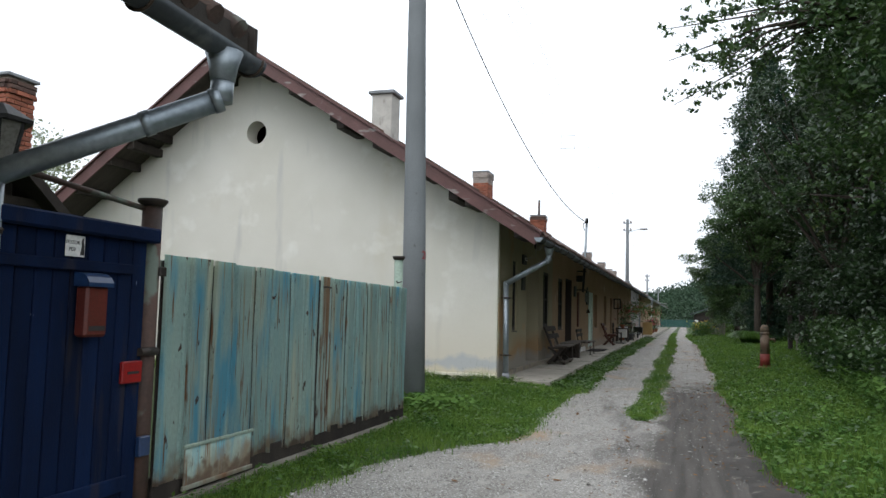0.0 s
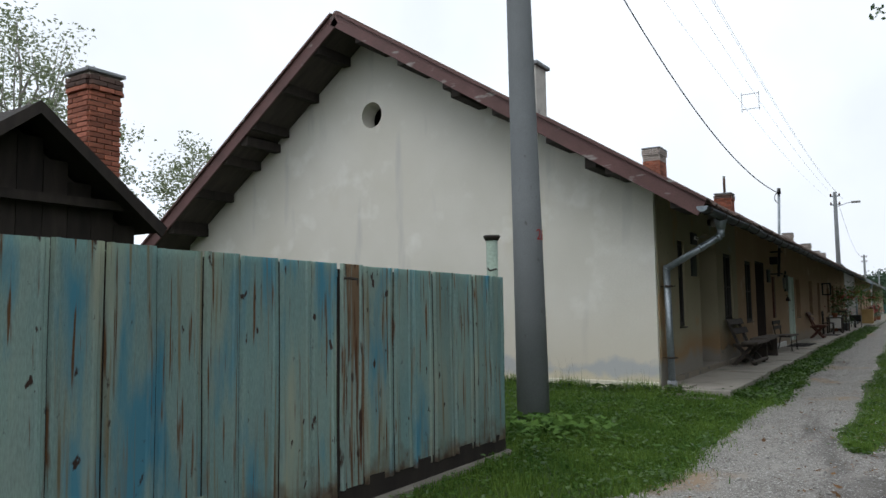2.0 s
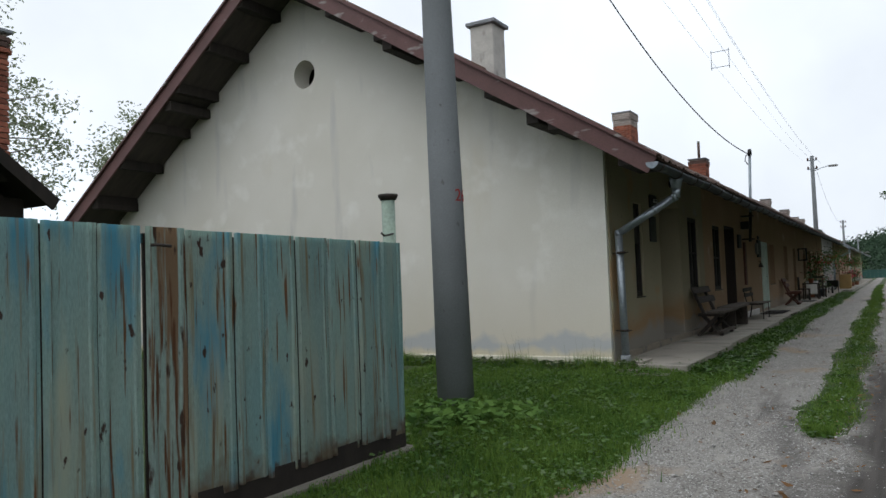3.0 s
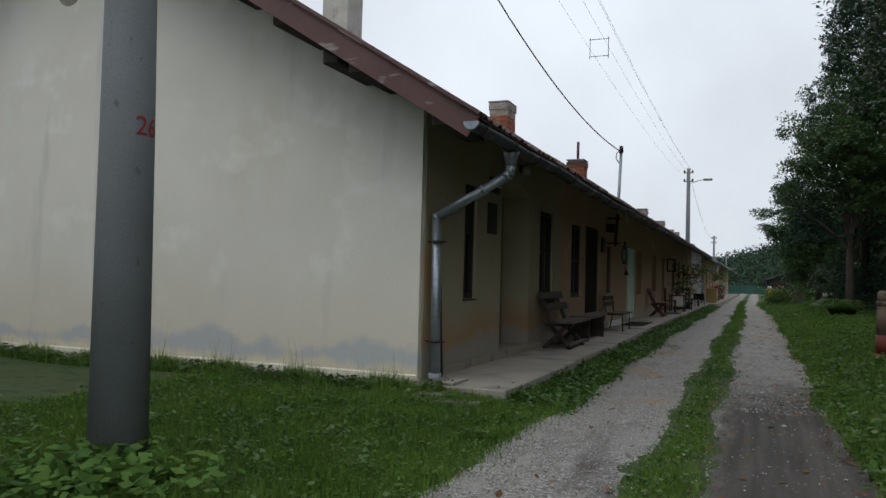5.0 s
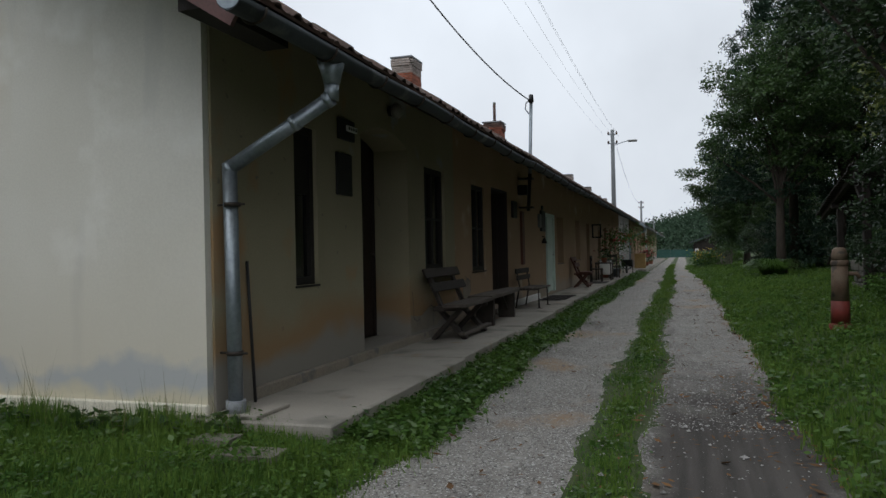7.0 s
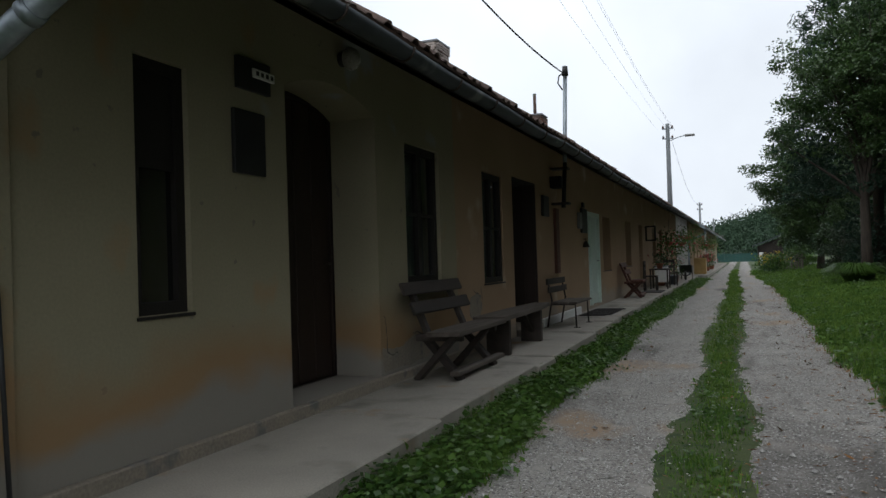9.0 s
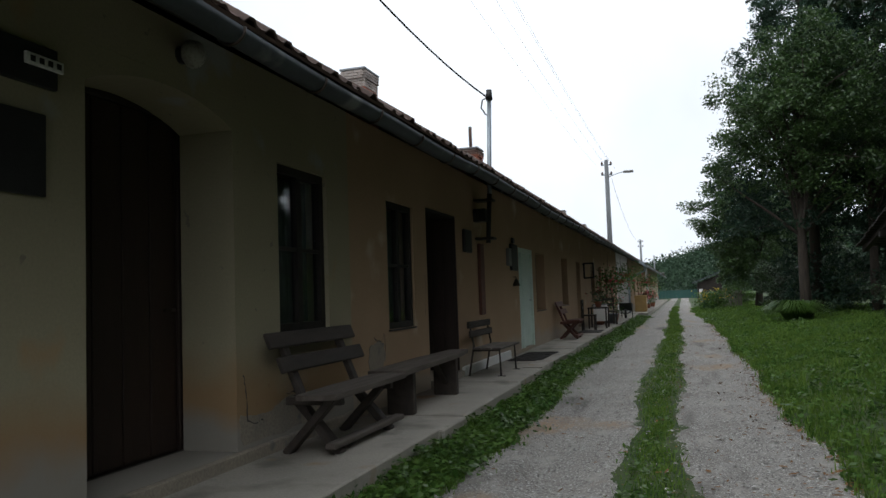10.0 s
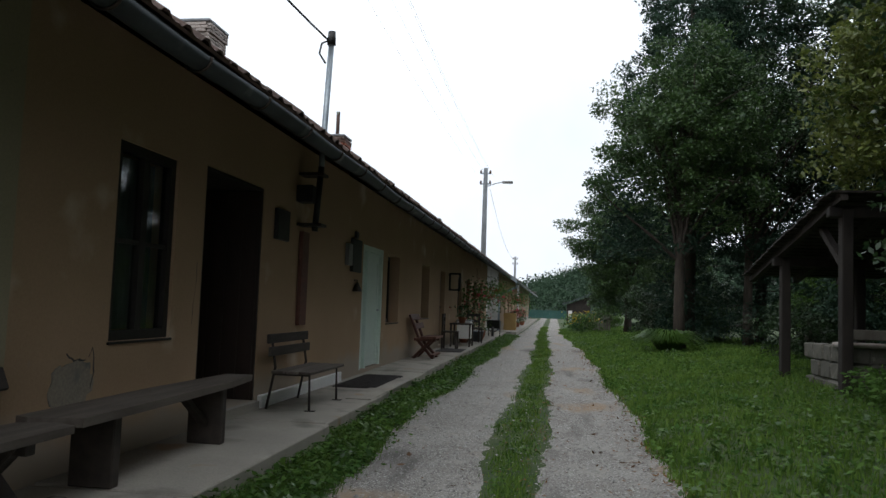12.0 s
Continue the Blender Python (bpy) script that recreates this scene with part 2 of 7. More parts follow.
M["teal"] = surf("faded_turquoise_sheet_paint", (0.42, 0.54, 0.47), (0.28, 0.48, 0.48), 1.3, 70, 0.5, 0.15, stretch=(2, 3.0, 0.5), rand=0.10,
                 spots=[((0.13, 0.40, 0.52), 1.7, 0.55, 0.12, (2, 3, 0.6)), ((0.54, 0.58, 0.45), 1.2, 0.54, 0.16, (2, 4, 0.5)),
                        ((0.33, 0.27, 0.16), 2.6, 0.58, 0.14, (3, 12, 0.45)), ((0.20, 0.10, 0.045), 4.2, 0.60, 0.07, (3, 9, 0.40)), ((0.07, 0.04, 0.03), 16, 0.66, 0.04, (1, 1, 0.5))],
                 low=[((0.22, 0.15, 0.09), 0.15, 0.08, 0.5, 6.0), ((0.11, 0.07, 0.05), 0.08, 0.04, 0.5, 9.0)])
M["tealrust"] = surf("rust_streaked_turquoise_paint", (0.46, 0.57, 0.49), (0.36, 0.50, 0.47), 1.6, 50, 0.6, 0.3, stretch=(2, 2.2, 0.55),
                     spots=[((0.30, 0.20, 0.12), 2.4, 0.50, 0.08, (3, 9, 0.4)), ((0.17, 0.078, 0.038), 4.0, 0.55, 0.06, (2, 8, 0.45)), ((0.08, 0.042, 0.028), 9, 0.60, 0.06, (1, 2, 0.5))])
M["rust"] = surf("rusted_sheet", (0.17, 0.085, 0.045), (0.25, 0.27, 0.22), 3, 50, 0.8, 0.4, stretch=(2, 2, 0.6),
                 spots=[((0.08, 0.04, 0.025), 6, 0.56, 0.1, (1, 1, 0.5))])
M["rustpipe"] = surf("rusty_pipe", (0.11, 0.06, 0.045), (0.06, 0.045, 0.04), 5, 50, 0.75, 0.3, spots=[((0.13, 0.16, 0.13), 4, 0.57, 0.08, (1, 1, 1))])
M["greenpipe"] = surf("pale_green_post_paint", (0.30, 0.38, 0.31), (0.23, 0.30, 0.25), 5, 50, 0.6, 0.2, spots=[((0.12, 0.08, 0.05), 6, 0.62, 0.08, (1, 1, 0.6))])
M["hydrant"] = surf("flaking_hydrant_paint", (0.13, 0.075, 0.05), (0.17, 0.13, 0.09), 5, 60, 0.7, 0.4, spots=[((0.06, 0.05, 0.04), 7, 0.58, 0.1, (1, 1, 1))])
M["hydrantred"] = surf("red_hydrant_base_paint", (0.22, 0.035, 0.025), (0.13, 0.035, 0.028), 6, 60, 0.6, 0.3)
M["tile"] = surf("old_clay_tile", (0.12, 0.075, 0.06), (0.075, 0.055, 0.048), 3, 50, 0.85, 0.4, rand=0.3,
                 spots=[((0.16, 0.16, 0.14), 6, 0.6, 0.08, (1, 1, 1))])
M["tileroof"] = surf("old_clay_tile_roof", (0.15, 0.085, 0.065), (0.09, 0.06, 0.05), 3, 50, 0.85, 0.4, island=0.3)
M["brick"] = surf("red_clay_brick", (0.34, 0.12, 0.07), (0.25, 0.09, 0.06), 6, 80, 0.9, 0.4, rand=0.35)
M["brickgrey"] = surf("soot_grey_brick", (0.36, 0.33, 0.31), (0.30, 0.25, 0.22), 6, 80, 0.9, 0.4, rand=0.3)
M["brickdark"] = surf("sooty_dark_brick", (0.13, 0.075, 0.06), (0.09, 0.06, 0.05), 6, 80, 0.9, 0.4, rand=0.3)
M["mortar"] = surf("lime_mortar", (0.33, 0.29, 0.25), (0.25, 0.21, 0.18), 8, 80, 0.95, 0.4)
M["chimplaster"] = surf("chimney_render", (0.52, 0.50, 0.46), (0.40, 0.38, 0.35), 3, 60, 0.9, 0.4, spots=[((0.25, 0.23, 0.21), 3, 0.58, 0.1, (1, 1, 0.6))])
M["cap"] = surf("chimney_cap_concrete", (0.27, 0.29, 0.31), (0.2, 0.21, 0.22), 4, 60, 0.9, 0.3)
M["mint"] = surf("pale_mint_door_paint", (0.62, 0.73, 0.67), (0.56, 0.67, 0.62), 2, 60, 0.4, 0.08)
M["plastic"] = surf("grey_plastic", (0.20, 0.20, 0.19), (0.17, 0.17, 0.16), 4, 60, 0.5, 0.05)
M["globe"] = surf("opal_lamp_glass", (0.36, 0.35, 0.32), (0.30, 0.29, 0.26), 4, 60, 0.3, 0.0)
M["mat"] = surf("dark_rubber_mat", (0.035, 0.033, 0.033), (0.05, 0.045, 0.043), 8, 90, 0.9, 0.5)
M["stone"] = surf("grey_field_stone", (0.20, 0.185, 0.155), (0.13, 0.12, 0.10), 4, 60, 0.9, 0.5, rand=0.2, spots=[((0.12, 0.15, 0.08), 4, 0.6, 0.1, (1, 1, 1))])
M["pebble"] = surf("limestone_gravel", (0.40, 0.39, 0.37), (0.22, 0.215, 0.205), 30, 200, 0.9, 0.2, island=0.45)
M["gravel"] = surf("gravel_road", (0.30, 0.285, 0.26), (0.21, 0.197, 0.178), 1.3, 70, 0.93, 1.0, speckle=0.30,
                   spots=[((0.58, 0.57, 0.54), 60, 0.585, 0.05, (1, 1, 1)), ((0.07, 0.065, 0.06), 48, 0.575, 0.05, (1, 1, 1)), ((0.33, 0.31, 0.28), 5, 0.56, 0.14, (1, 0.5, 1)),
                          ((0.30, 0.22, 0.15), 1.1, 0.58, 0.12, (1, 0.6, 1)), ((0.36, 0.35, 0.33), 18, 0.64, 0.04, (1, 1, 1)), ((0.10, 0.092, 0.085), 0.8, 0.62, 0.1, (1.6, 0.35, 1))],
                   track=((0.053, 0.048, 0.043), 3.58, 0.60, 2.6))
M["soil"] = surf("grassy_earth", (0.035, 0.068, 0.018), (0.065, 0.082, 0.03), 1.2, 60, 0.95, 0.8,
                 spots=[((0.12, 0.105, 0.07), 2.2, 0.66, 0.08, (1, 1, 1)), ((0.022, 0.045, 0.013), 6, 0.55, 0.1, (1, 1, 1))])
M["mud"] = surf("damp_rutted_mud", (0.055, 0.047, 0.040), (0.032, 0.028, 0.025), 3, 40, 0.75, 1.0, stretch=(3, 0.7, 1),
                spots=[((0.15, 0.135, 0.115), 9, 0.62, 0.06, (1, 1, 1))])
M["bark"] = surf("rough_bark", (0.07, 0.055, 0.043), (0.04, 0.034, 0.028), 6, 40, 0.95, 0.8, stretch=(3, 3, 0.5))
M["birch"] = surf("pale_birch_bark", (0.4, 0.38, 0.35), (0.1, 0.09, 0.08), 6, 40, 0.9, 0.4)
M["hill"] = surf("far_wooded_slope", (0.028, 0.05, 0.03), (0.018, 0.034, 0.024), 0.08, 0.8, 0.95, 0.6)
M["grass"] = leafy("grass_blade", (0.05, 0.12, 0.018), (0.155, 0.25, 0.045), 0.6, 0.3)
M["clover"] = leafy("low_weed_leaf", (0.045, 0.11, 0.022), (0.105, 0.195, 0.04), 0.85, 0.3)
M["drygrass"] = leafy("dry_grass_stem", (0.12, 0.12, 0.05), (0.2, 0.19, 0.09), 0.7, 0.3)
M["leaf"] = leafy("broad_leaf", (0.020, 0.052, 0.016), (0.065, 0.12, 0.032), 0.36, 0.3)
M["leafdark"] = leafy("dark_dull_leaf", (0.014, 0.034, 0.014), (0.036, 0.07, 0.024), 0.36, 0.25)
M["needle"] = leafy("conifer_spray", (0.012, 0.034, 0.022), (0.032, 0.066, 0.038), 0.6, 0.2)
M["leafbright"] = leafy("fresh_shrub_leaf", (0.035, 0.09, 0.015), (0.09, 0.17, 0.03), 0.36, 0.35)
M["leafyellow"] = leafy("yellowing_leaf", (0.05, 0.085, 0.015), (0.17, 0.20, 0.05), 0.36, 0.35)
M["farleaf"] = leafy("far_woodland_leaf", (0.020, 0.042, 0.024), (0.034, 0.062, 0.034), 0.9, 0.1)
M["birchleaf"] = leafy("birch_leaf", (0.12, 0.16, 0.08), (0.27, 0.31, 0.19), 0.5, 0.4)
M["deadleaf"] = leafy("fallen_leaf", (0.045, 0.03, 0.018), (0.22, 0.11, 0.04), 0.8, 0.1)
M["petal"] = leafy("red_petal", (0.35, 0.02, 0.03), (0.5, 0.06, 0.09), 0.5, 0.3)
M["yellowpetal"] = leafy("yellow_petal", (0.45, 0.33, 0.03), (0.6, 0.45, 0.06), 0.5, 0.3)
M["terracotta"] = surf("terracotta", (0.33, 0.13, 0.07), (0.26, 0.1, 0.06), 5, 60, 0.85, 0.2)
M["crate"] = surf("pale_plywood", (0.45, 0.31, 0.13), (0.38, 0.25, 0.1), 3, 60, 0.7, 0.2)
M["greenfence"] = surf("green_sheet_fence", (0.022, 0.075, 0.065), (0.018, 0.06, 0.052), 1, 20, 0.7, 0.1)
M["curtain"] = surf("net_curtain", (0.15, 0.16, 0.15), (0.08, 0.085, 0.08), 3, 40, 0.9, 0.1, stretch=(1, 6, 0.6))
M["paper"] = surf("white_plate", (0.75, 0.75, 0.73), (0.68, 0.68, 0.66), 6, 60, 0.5, 0.05)
M["ink"] = surf("black_print", (0.03, 0.03, 0.03), (0.035, 0.03, 0.03), 6, 60, 0.6, 0.0)
M["redink"] = surf("red_stencil_paint", (0.33, 0.03, 0.03), (0.24, 0.03, 0.03), 20, 90, 0.8, 0.1)
M["wire"] = surf("black_cable", (0.03, 0.03, 0.032), (0.04, 0.04, 0.04), 4, 60, 0.6, 0.0)
M["insul"] = surf("brown_ceramic", (0.1, 0.05, 0.03), (0.08, 0.04, 0.03), 4, 60, 0.3, 0.0)

glass = bpy.data.materials.new("window_glass")
glass.use_nodes = True
gb = glass.node_tree.nodes["Principled BSDF"]
gb.inputs["Base Color"].default_value = (0.8, 0.85, 0.85, 1)
gb.inputs["Roughness"].default_value = 0.03
gb.inputs["Transmission Weight"].default_value = 1.0
gb.inputs["IOR"].default_value = 1.45
M["glass"] = glass


# ---- mesh helpers ----
def bm_new():
    return bmesh.new()


def bx(bm, x0, y0, z0, x1, y1, z1, bev=0.0, m=None):
    vs = [bm.verts.new(v) for v in ((x0, y0, z0), (x1, y0, z0), (x1, y1, z0), (x0, y1, z0), (x0, y0, z1), (x1, y0, z1), (x1, y1, z1), (x0, y1, z1))]
    fs = [bm.faces.new([vs[i] for i in f]) for f in ((0, 3, 2, 1), (4, 5, 6, 7), (0, 1, 5, 4), (1, 2, 6, 5), (2, 3, 7, 6), (3, 0, 4, 7))]
    if m is not None:
        for v in vs:
            v.co = m @ v.co
    if bev:
        es = {e for f in fs for e in f.edges}
        bmesh.ops.bevel(bm, geom=list(es), offset=bev, segments=1, affect="EDGES")
    return bm


def beam(bm, a, b, w, h, bev=0.0, up=(0, 0, 1)):
    """A square bar from a to b, w wide and h high."""
    a, b = Vector(a), Vector(b)
    d = (b - a).normalized()
    s = d.cross(Vector(up))
    s = s.normalized() if s.length > 1e-4 else Vector((1, 0, 0))
    u = s.cross(d)
    m = Matrix.Translation(a) @ Matrix((s, d, u)).transposed().to_4x4()
    return bx(bm, -w / 2, 0, -h / 2, w / 2, (b - a).length, h / 2, bev, m)


def tube(bm, pts, radii, seg=10, cap=True, smooth=True):
    """A round bar along a polyline."""
    pts = [Vector(p) for p in pts]
    if not isinstance(radii, (list, tuple)):
        radii = [radii] * len(pts)
    rings, prev = [], None
    for i, p in enumerate(pts):
        d = (pts[min(i + 1, len(pts) - 1)] - pts[max(i - 1, 0)]).normalized()
        if prev is None:
            s = d.cross(Vector((0, 0, 1)) if abs(d.z) < 0.95 else Vector((1, 0, 0))).normalized()
        else:
            s = (prev - d * prev.dot(d)).normalized()
        prev = s
        u = d.cross(s)
        rings.append([bm.verts.new(p + (s * math.cos(k * 2 * math.pi / seg) + u * math.sin(k * 2 * math.pi / seg)) * radii[i]) for k in range(seg)])
    for a, b in zip(rings, rings[1:]):
        for k in range(seg):
            f = bm.faces.new((a[k], a[(k + 1) % seg], b[(k + 1) % seg], b[k]))
            f.smooth = smooth
    if cap:
        bm.faces.new(rings[0][::-1])
        bm.faces.new(rings[-1])
    return bm


def prism(bm, poly, axis, a, b):
    """A flat outline pushed from a to b along an axis: x (y, z), y (x, z) or z (x, y)."""
    def at(p, d):
        return {"x": (d, p[0], p[1]), "y": (p[0], d, p[1]), "z": (p[0], p[1], d)}[axis]
    lo, hi = [bm.verts.new(at(p, a)) for p in poly], [bm.verts.new(at(p, b)) for p in poly]
    n = len(poly)
    bm.faces.new(lo)
    bm.faces.new(hi[::-1])
    for i in range(n):
        bm.faces.new((lo[i], hi[i], hi[(i + 1) % n], lo[(i + 1) % n]))
    bmesh.ops.recalc_face_normals(bm, faces=bm.faces[:])
    return bm


def mesh_of(name, bm, material):
    me = bpy.data.meshes.new(name)
    bm.normal_update()
    bm.to_mesh(me)
    bm.free()
    me.materials.append(M[material])
    return me


def part(name, bm, material, parent=None, label=""):
    ob = new(name, mesh_of(name, bm, material))
    ob.parent = parent
    return tagged(ob, label) if label else ob


def solo(name, bm, material, label, category="", group="", kind=""):
    ob = new(name, mesh_of(name, bm, material))
    return tagged(ob, label, category, group, kind)


def thing(name, label, category, at=(0, 0, 0), group="", kind="", rz=0):
    ob = new(name)
    ob.matrix_basis = pose(*at, 0, 0, rz)
    return tagged(ob, label, category, group, kind)


def piece(name, me, parent, at=(0, 0, 0), rot=(0, 0, 0), scale=(1, 1, 1)):
    ob = new(name, me)
    ob.parent = parent
    ob.location, ob.rotation_euler, ob.scale = at, rot, scale
    return ob


def soup(name, verts, k, material, parent=None):
    """A mesh of separate k-sided faces from an array of corner points."""
    n = len(verts)
    me = bpy.data.meshes.new(name)
    me.vertices.add(n)
    me.vertices.foreach_set("co", verts.astype(np.float32).ravel())
    me.loops.add(n)
    me.loops.foreach_set("vertex_index", np.arange(n, dtype=np.int32))
    me.polygons.add(n // k)
    me.polygons.foreach_set("loop_start", np.arange(0, n, k, dtype=np.int32))
    me.polygons.foreach_set("loop_total", np.full(n // k, k, dtype=np.int32))
    me.update(calc_edges=True)
    me.validate()
    me.materials.append(M[material])
    ob = new(name, me)
    ob.parent = parent
    return ob


rng = np.random.default_rng(7)


def leaf_quads(centres, size, ratio=0.55, flat=0.0):
    """Diamond leaves at the centres, turned at random; flat pulls them level."""
    n = len(centres)
    u = rng.normal(size=(n, 3))
    u[:, 2] *= 1 - flat
    u /= np.linalg.norm(u, axis=1)[:, None]
    w = rng.normal(size=(n, 3))
    v = np.cross(u, w)
    v /= np.linalg.norm(v, axis=1)[:, None]
    if flat:
        v[:, 2] *= 1 - flat
    s = size * rng.uniform(0.6, 1.3, n)[:, None]
    out = np.empty((n, 4, 3))
    out[:, 0], out[:, 2] = centres - u * s * 0.5, centres + u * s * 0.5
    out[:, 1], out[:, 3] = centres + v * s * 0.5 * ratio, centres - v * s * 0.5 * ratio
    return out.reshape(-1, 3)


def smooth_step(a, b, v):
    t = np.clip((v - a) / (b - a), 0, 1)
    return t * t * (3 - 2 * t)


def ground_z(x, y):
    """Height of the ground: the road a little sunk, banks on both sides, a rise on the garden side."""
    x, y = np.asarray(x, float), np.asarray(y, float)
    z = -0.09 - 0.09 * smooth_step(0.2, 1.5, x)
    z = z + 0.17 * smooth_step(4.05, 5.3, x) + 0.16 * smooth_step(5.3, 8.0, x) + 0.5 * smooth_step(8, 25, x)
    z = z + 0.02 * np.sin(x * 1.7 + y * 0.6) * np.sin(y * 0.43 + 1.3) * (1 - smooth_step(1.3, 1.8, x) * (1 - smooth_step(3.9, 4.4, x)))
    z = z - 0.025 * (np.exp(-((x - 2.05) / 0.3) ** 2) + np.exp(-((x - 3.5) / 0.3) ** 2)) + 0.012 * np.exp(-((x - 2.78) / 0.25) ** 2)
    return z + 0.15 * smooth_step(40, 120, y) * smooth_step(4.5, 9, x)


# ---- ground and road ----
def ground():
    xs = np.unique(np.round(np.concatenate([np.linspace(-400, -12, 16), np.arange(-12, -1, 0.5), np.arange(-1, 9, 0.12), np.arange(9, 30, 1.0), np.linspace(30, 400, 16)]), 3))
    ys = np.unique(np.round(np.concatenate([np.linspace(-300, -16, 12), np.arange(-16, 16, 0.16), np.arange(16, 80, 0.8), np.linspace(80, 600, 24)]), 3))
    gx, gy = np.meshgrid(xs, ys, indexing="ij")
    gz = ground_z(gx, gy)
    gz = gz + 0.008 * np.sin(gx * 9.1 + np.sin(gy * 5) * 2) * np.sin(gy * 7.3)
    nx, ny = gx.shape
    verts = np.stack([gx, gy, gz], -1).reshape(-1, 3)
    i = np.arange(nx * ny).reshape(nx, ny)
    faces = np.stack([i[:-1, :-1], i[1:, :-1], i[1:, 1:], i[:-1, 1:]], -1).reshape(-1, 4)
    me = bpy.data.meshes.new("ground")
    me.from_pydata(verts.tolist(), [], faces.tolist())
    me.polygons.foreach_set("use_smooth", np.ones(len(faces), bool))
    me.materials.append(M["soil"])
    return tagged(new("ground", me), "uneven grassy earth beside the gravel lane", "ground", kind="structure")


ground()


def wob(y, k, amp):
    return amp * (math.sin(y * 0.9 + k) * 0.55 + math.sin(y * 2.3 + k * 2.3) * 0.3 + math.sin(y * 5.3 + k * 5) * 0.15)


def strip_mesh(name, left, right, y0, y1, step, lift, material, cols=8, sink=None):
    rows = []
    y = y0
    while y < y1 + 1e-6:
        rows.append(y)
        y += step * (1 if y < 20 else 3)
    verts, faces = [], []
    for y in rows:
        a, b = left(y), right(y)
        for c in range(cols + 1):
            x = a + (b - a) * c / cols
            edge = 0.012 if c in (0, cols) else 0.0
            verts.append((x, y, float(ground_z(x, y)) + (lift if sink is None else sink(y)) - edge + 0.004 * math.sin(x * 23 + y * 17) * math.sin(y * 29 - x * 11)))
    for r in range(len(rows) - 1):
        for c in range(cols):
            i = r * (cols + 1) + c
            faces.append((i, i + 1, i + cols + 2, i + cols + 1))
    me = bpy.data.meshes.new(name)
    me.from_pydata(verts, [], faces)
    me.polygons.foreach_set("use_smooth", np.ones(len(faces), bool))
    me.materials.append(M[material])
    return new(name, me)


def road_left(y):
    return 1.5 - 0.12 * (y > 6) * min(1, (y - 6) / 4) - 0.75 * float(smooth_step(-5.2, -8.0, y)) + wob(y, 0.3, 0.10)


def strip_left(y):
    return 2.56 - 0.22 * float(smooth_step(22, 46, y)) - 0.1 * float(smooth_step(4, 12, y)) + wob(y, 1.7, 0.09) + 0.2 * float(smooth_step(-2.2, -3.6, y))


def strip_right(y):
    return 3.02 - 0.30 * float(smooth_step(22, 46, y)) - 0.06 * float(smooth_step(2, 8, y)) + wob(y, 4.1, 0.09) - 0.22 * float(smooth_step(-2.2, -3.6, y))


def road_right(y):
    return 4.05 - 0.55 * float(smooth_step(22, 46, y)) + 0.2 * float(smooth_step(-3, -9, y)) + wob(y, 2.9, 0.10)


tagged(strip_mesh("road", road_left, strip_left, -4.4, 110, 0.12, 0.011, "gravel"), "worn grey gravel wheel track of a village lane", "road", kind="structure")
tagged(strip_mesh("road", strip_right, road_right, -4.4, 110, 0.12, 0.011, "gravel"), "gravel wheel track with damp earth patches", "road", kind="structure")
tagged(strip_mesh("road", road_left, road_right, -45, -3.0, 0.12, 0.016, "gravel", 16, lambda y: 0.018 - 0.018 * float(smooth_step(-4.3, -3.0, y))), "full-width gravel lane by the gate", "road", kind="structure")



def mud_left(y):
    return road_right(y) - 0.42 * float(smooth_step(-9.6, -8.2, y)) * float(1 - smooth_step(-6.4, -3.2, y)) - 0.02 + wob(y * 2, 1.1, 0.05)


tagged(strip_mesh("road_edge", mud_left, lambda y: road_right(y) + 0.03, -9.4, -3.4, 0.06, 0.0, "mud", 14, lambda y: 0.026 + 0.010 * math.sin(y * 7.1) * math.sin(y * 2.9)), "dark rutted mud along the lane's edge", "mud", kind="structure")


# ---- terrace ----
def terrace():
    th = thing("pavement", "cracked cast concrete terrace slabs along the house wall", "pavement", kind="structure")
    cuts = [-0.16, 3.05, 5.75, 6.5, 9.2, 12.0, 14.9, 17.5, 20.5, 24.0, 27.5, 31.0, 34.5, 37.0]
    for i, (a, b) in enumerate(zip(cuts, cuts[1:])):
        xe = (1.04, 1.0, 1.03, 1.0, 0.96, 0.93, 0.90)[min(i, 6)]
        dz = (0.0, 0.004, -0.012, -0.004, 0.0, -0.006)[i % 6]
        bm = bx(bm_new(), -0.2, a + 0.008, -0.30, xe, b - 0.008, dz, 0.012)
        part("slab", bm, "slab", th)
    return th


terrace()


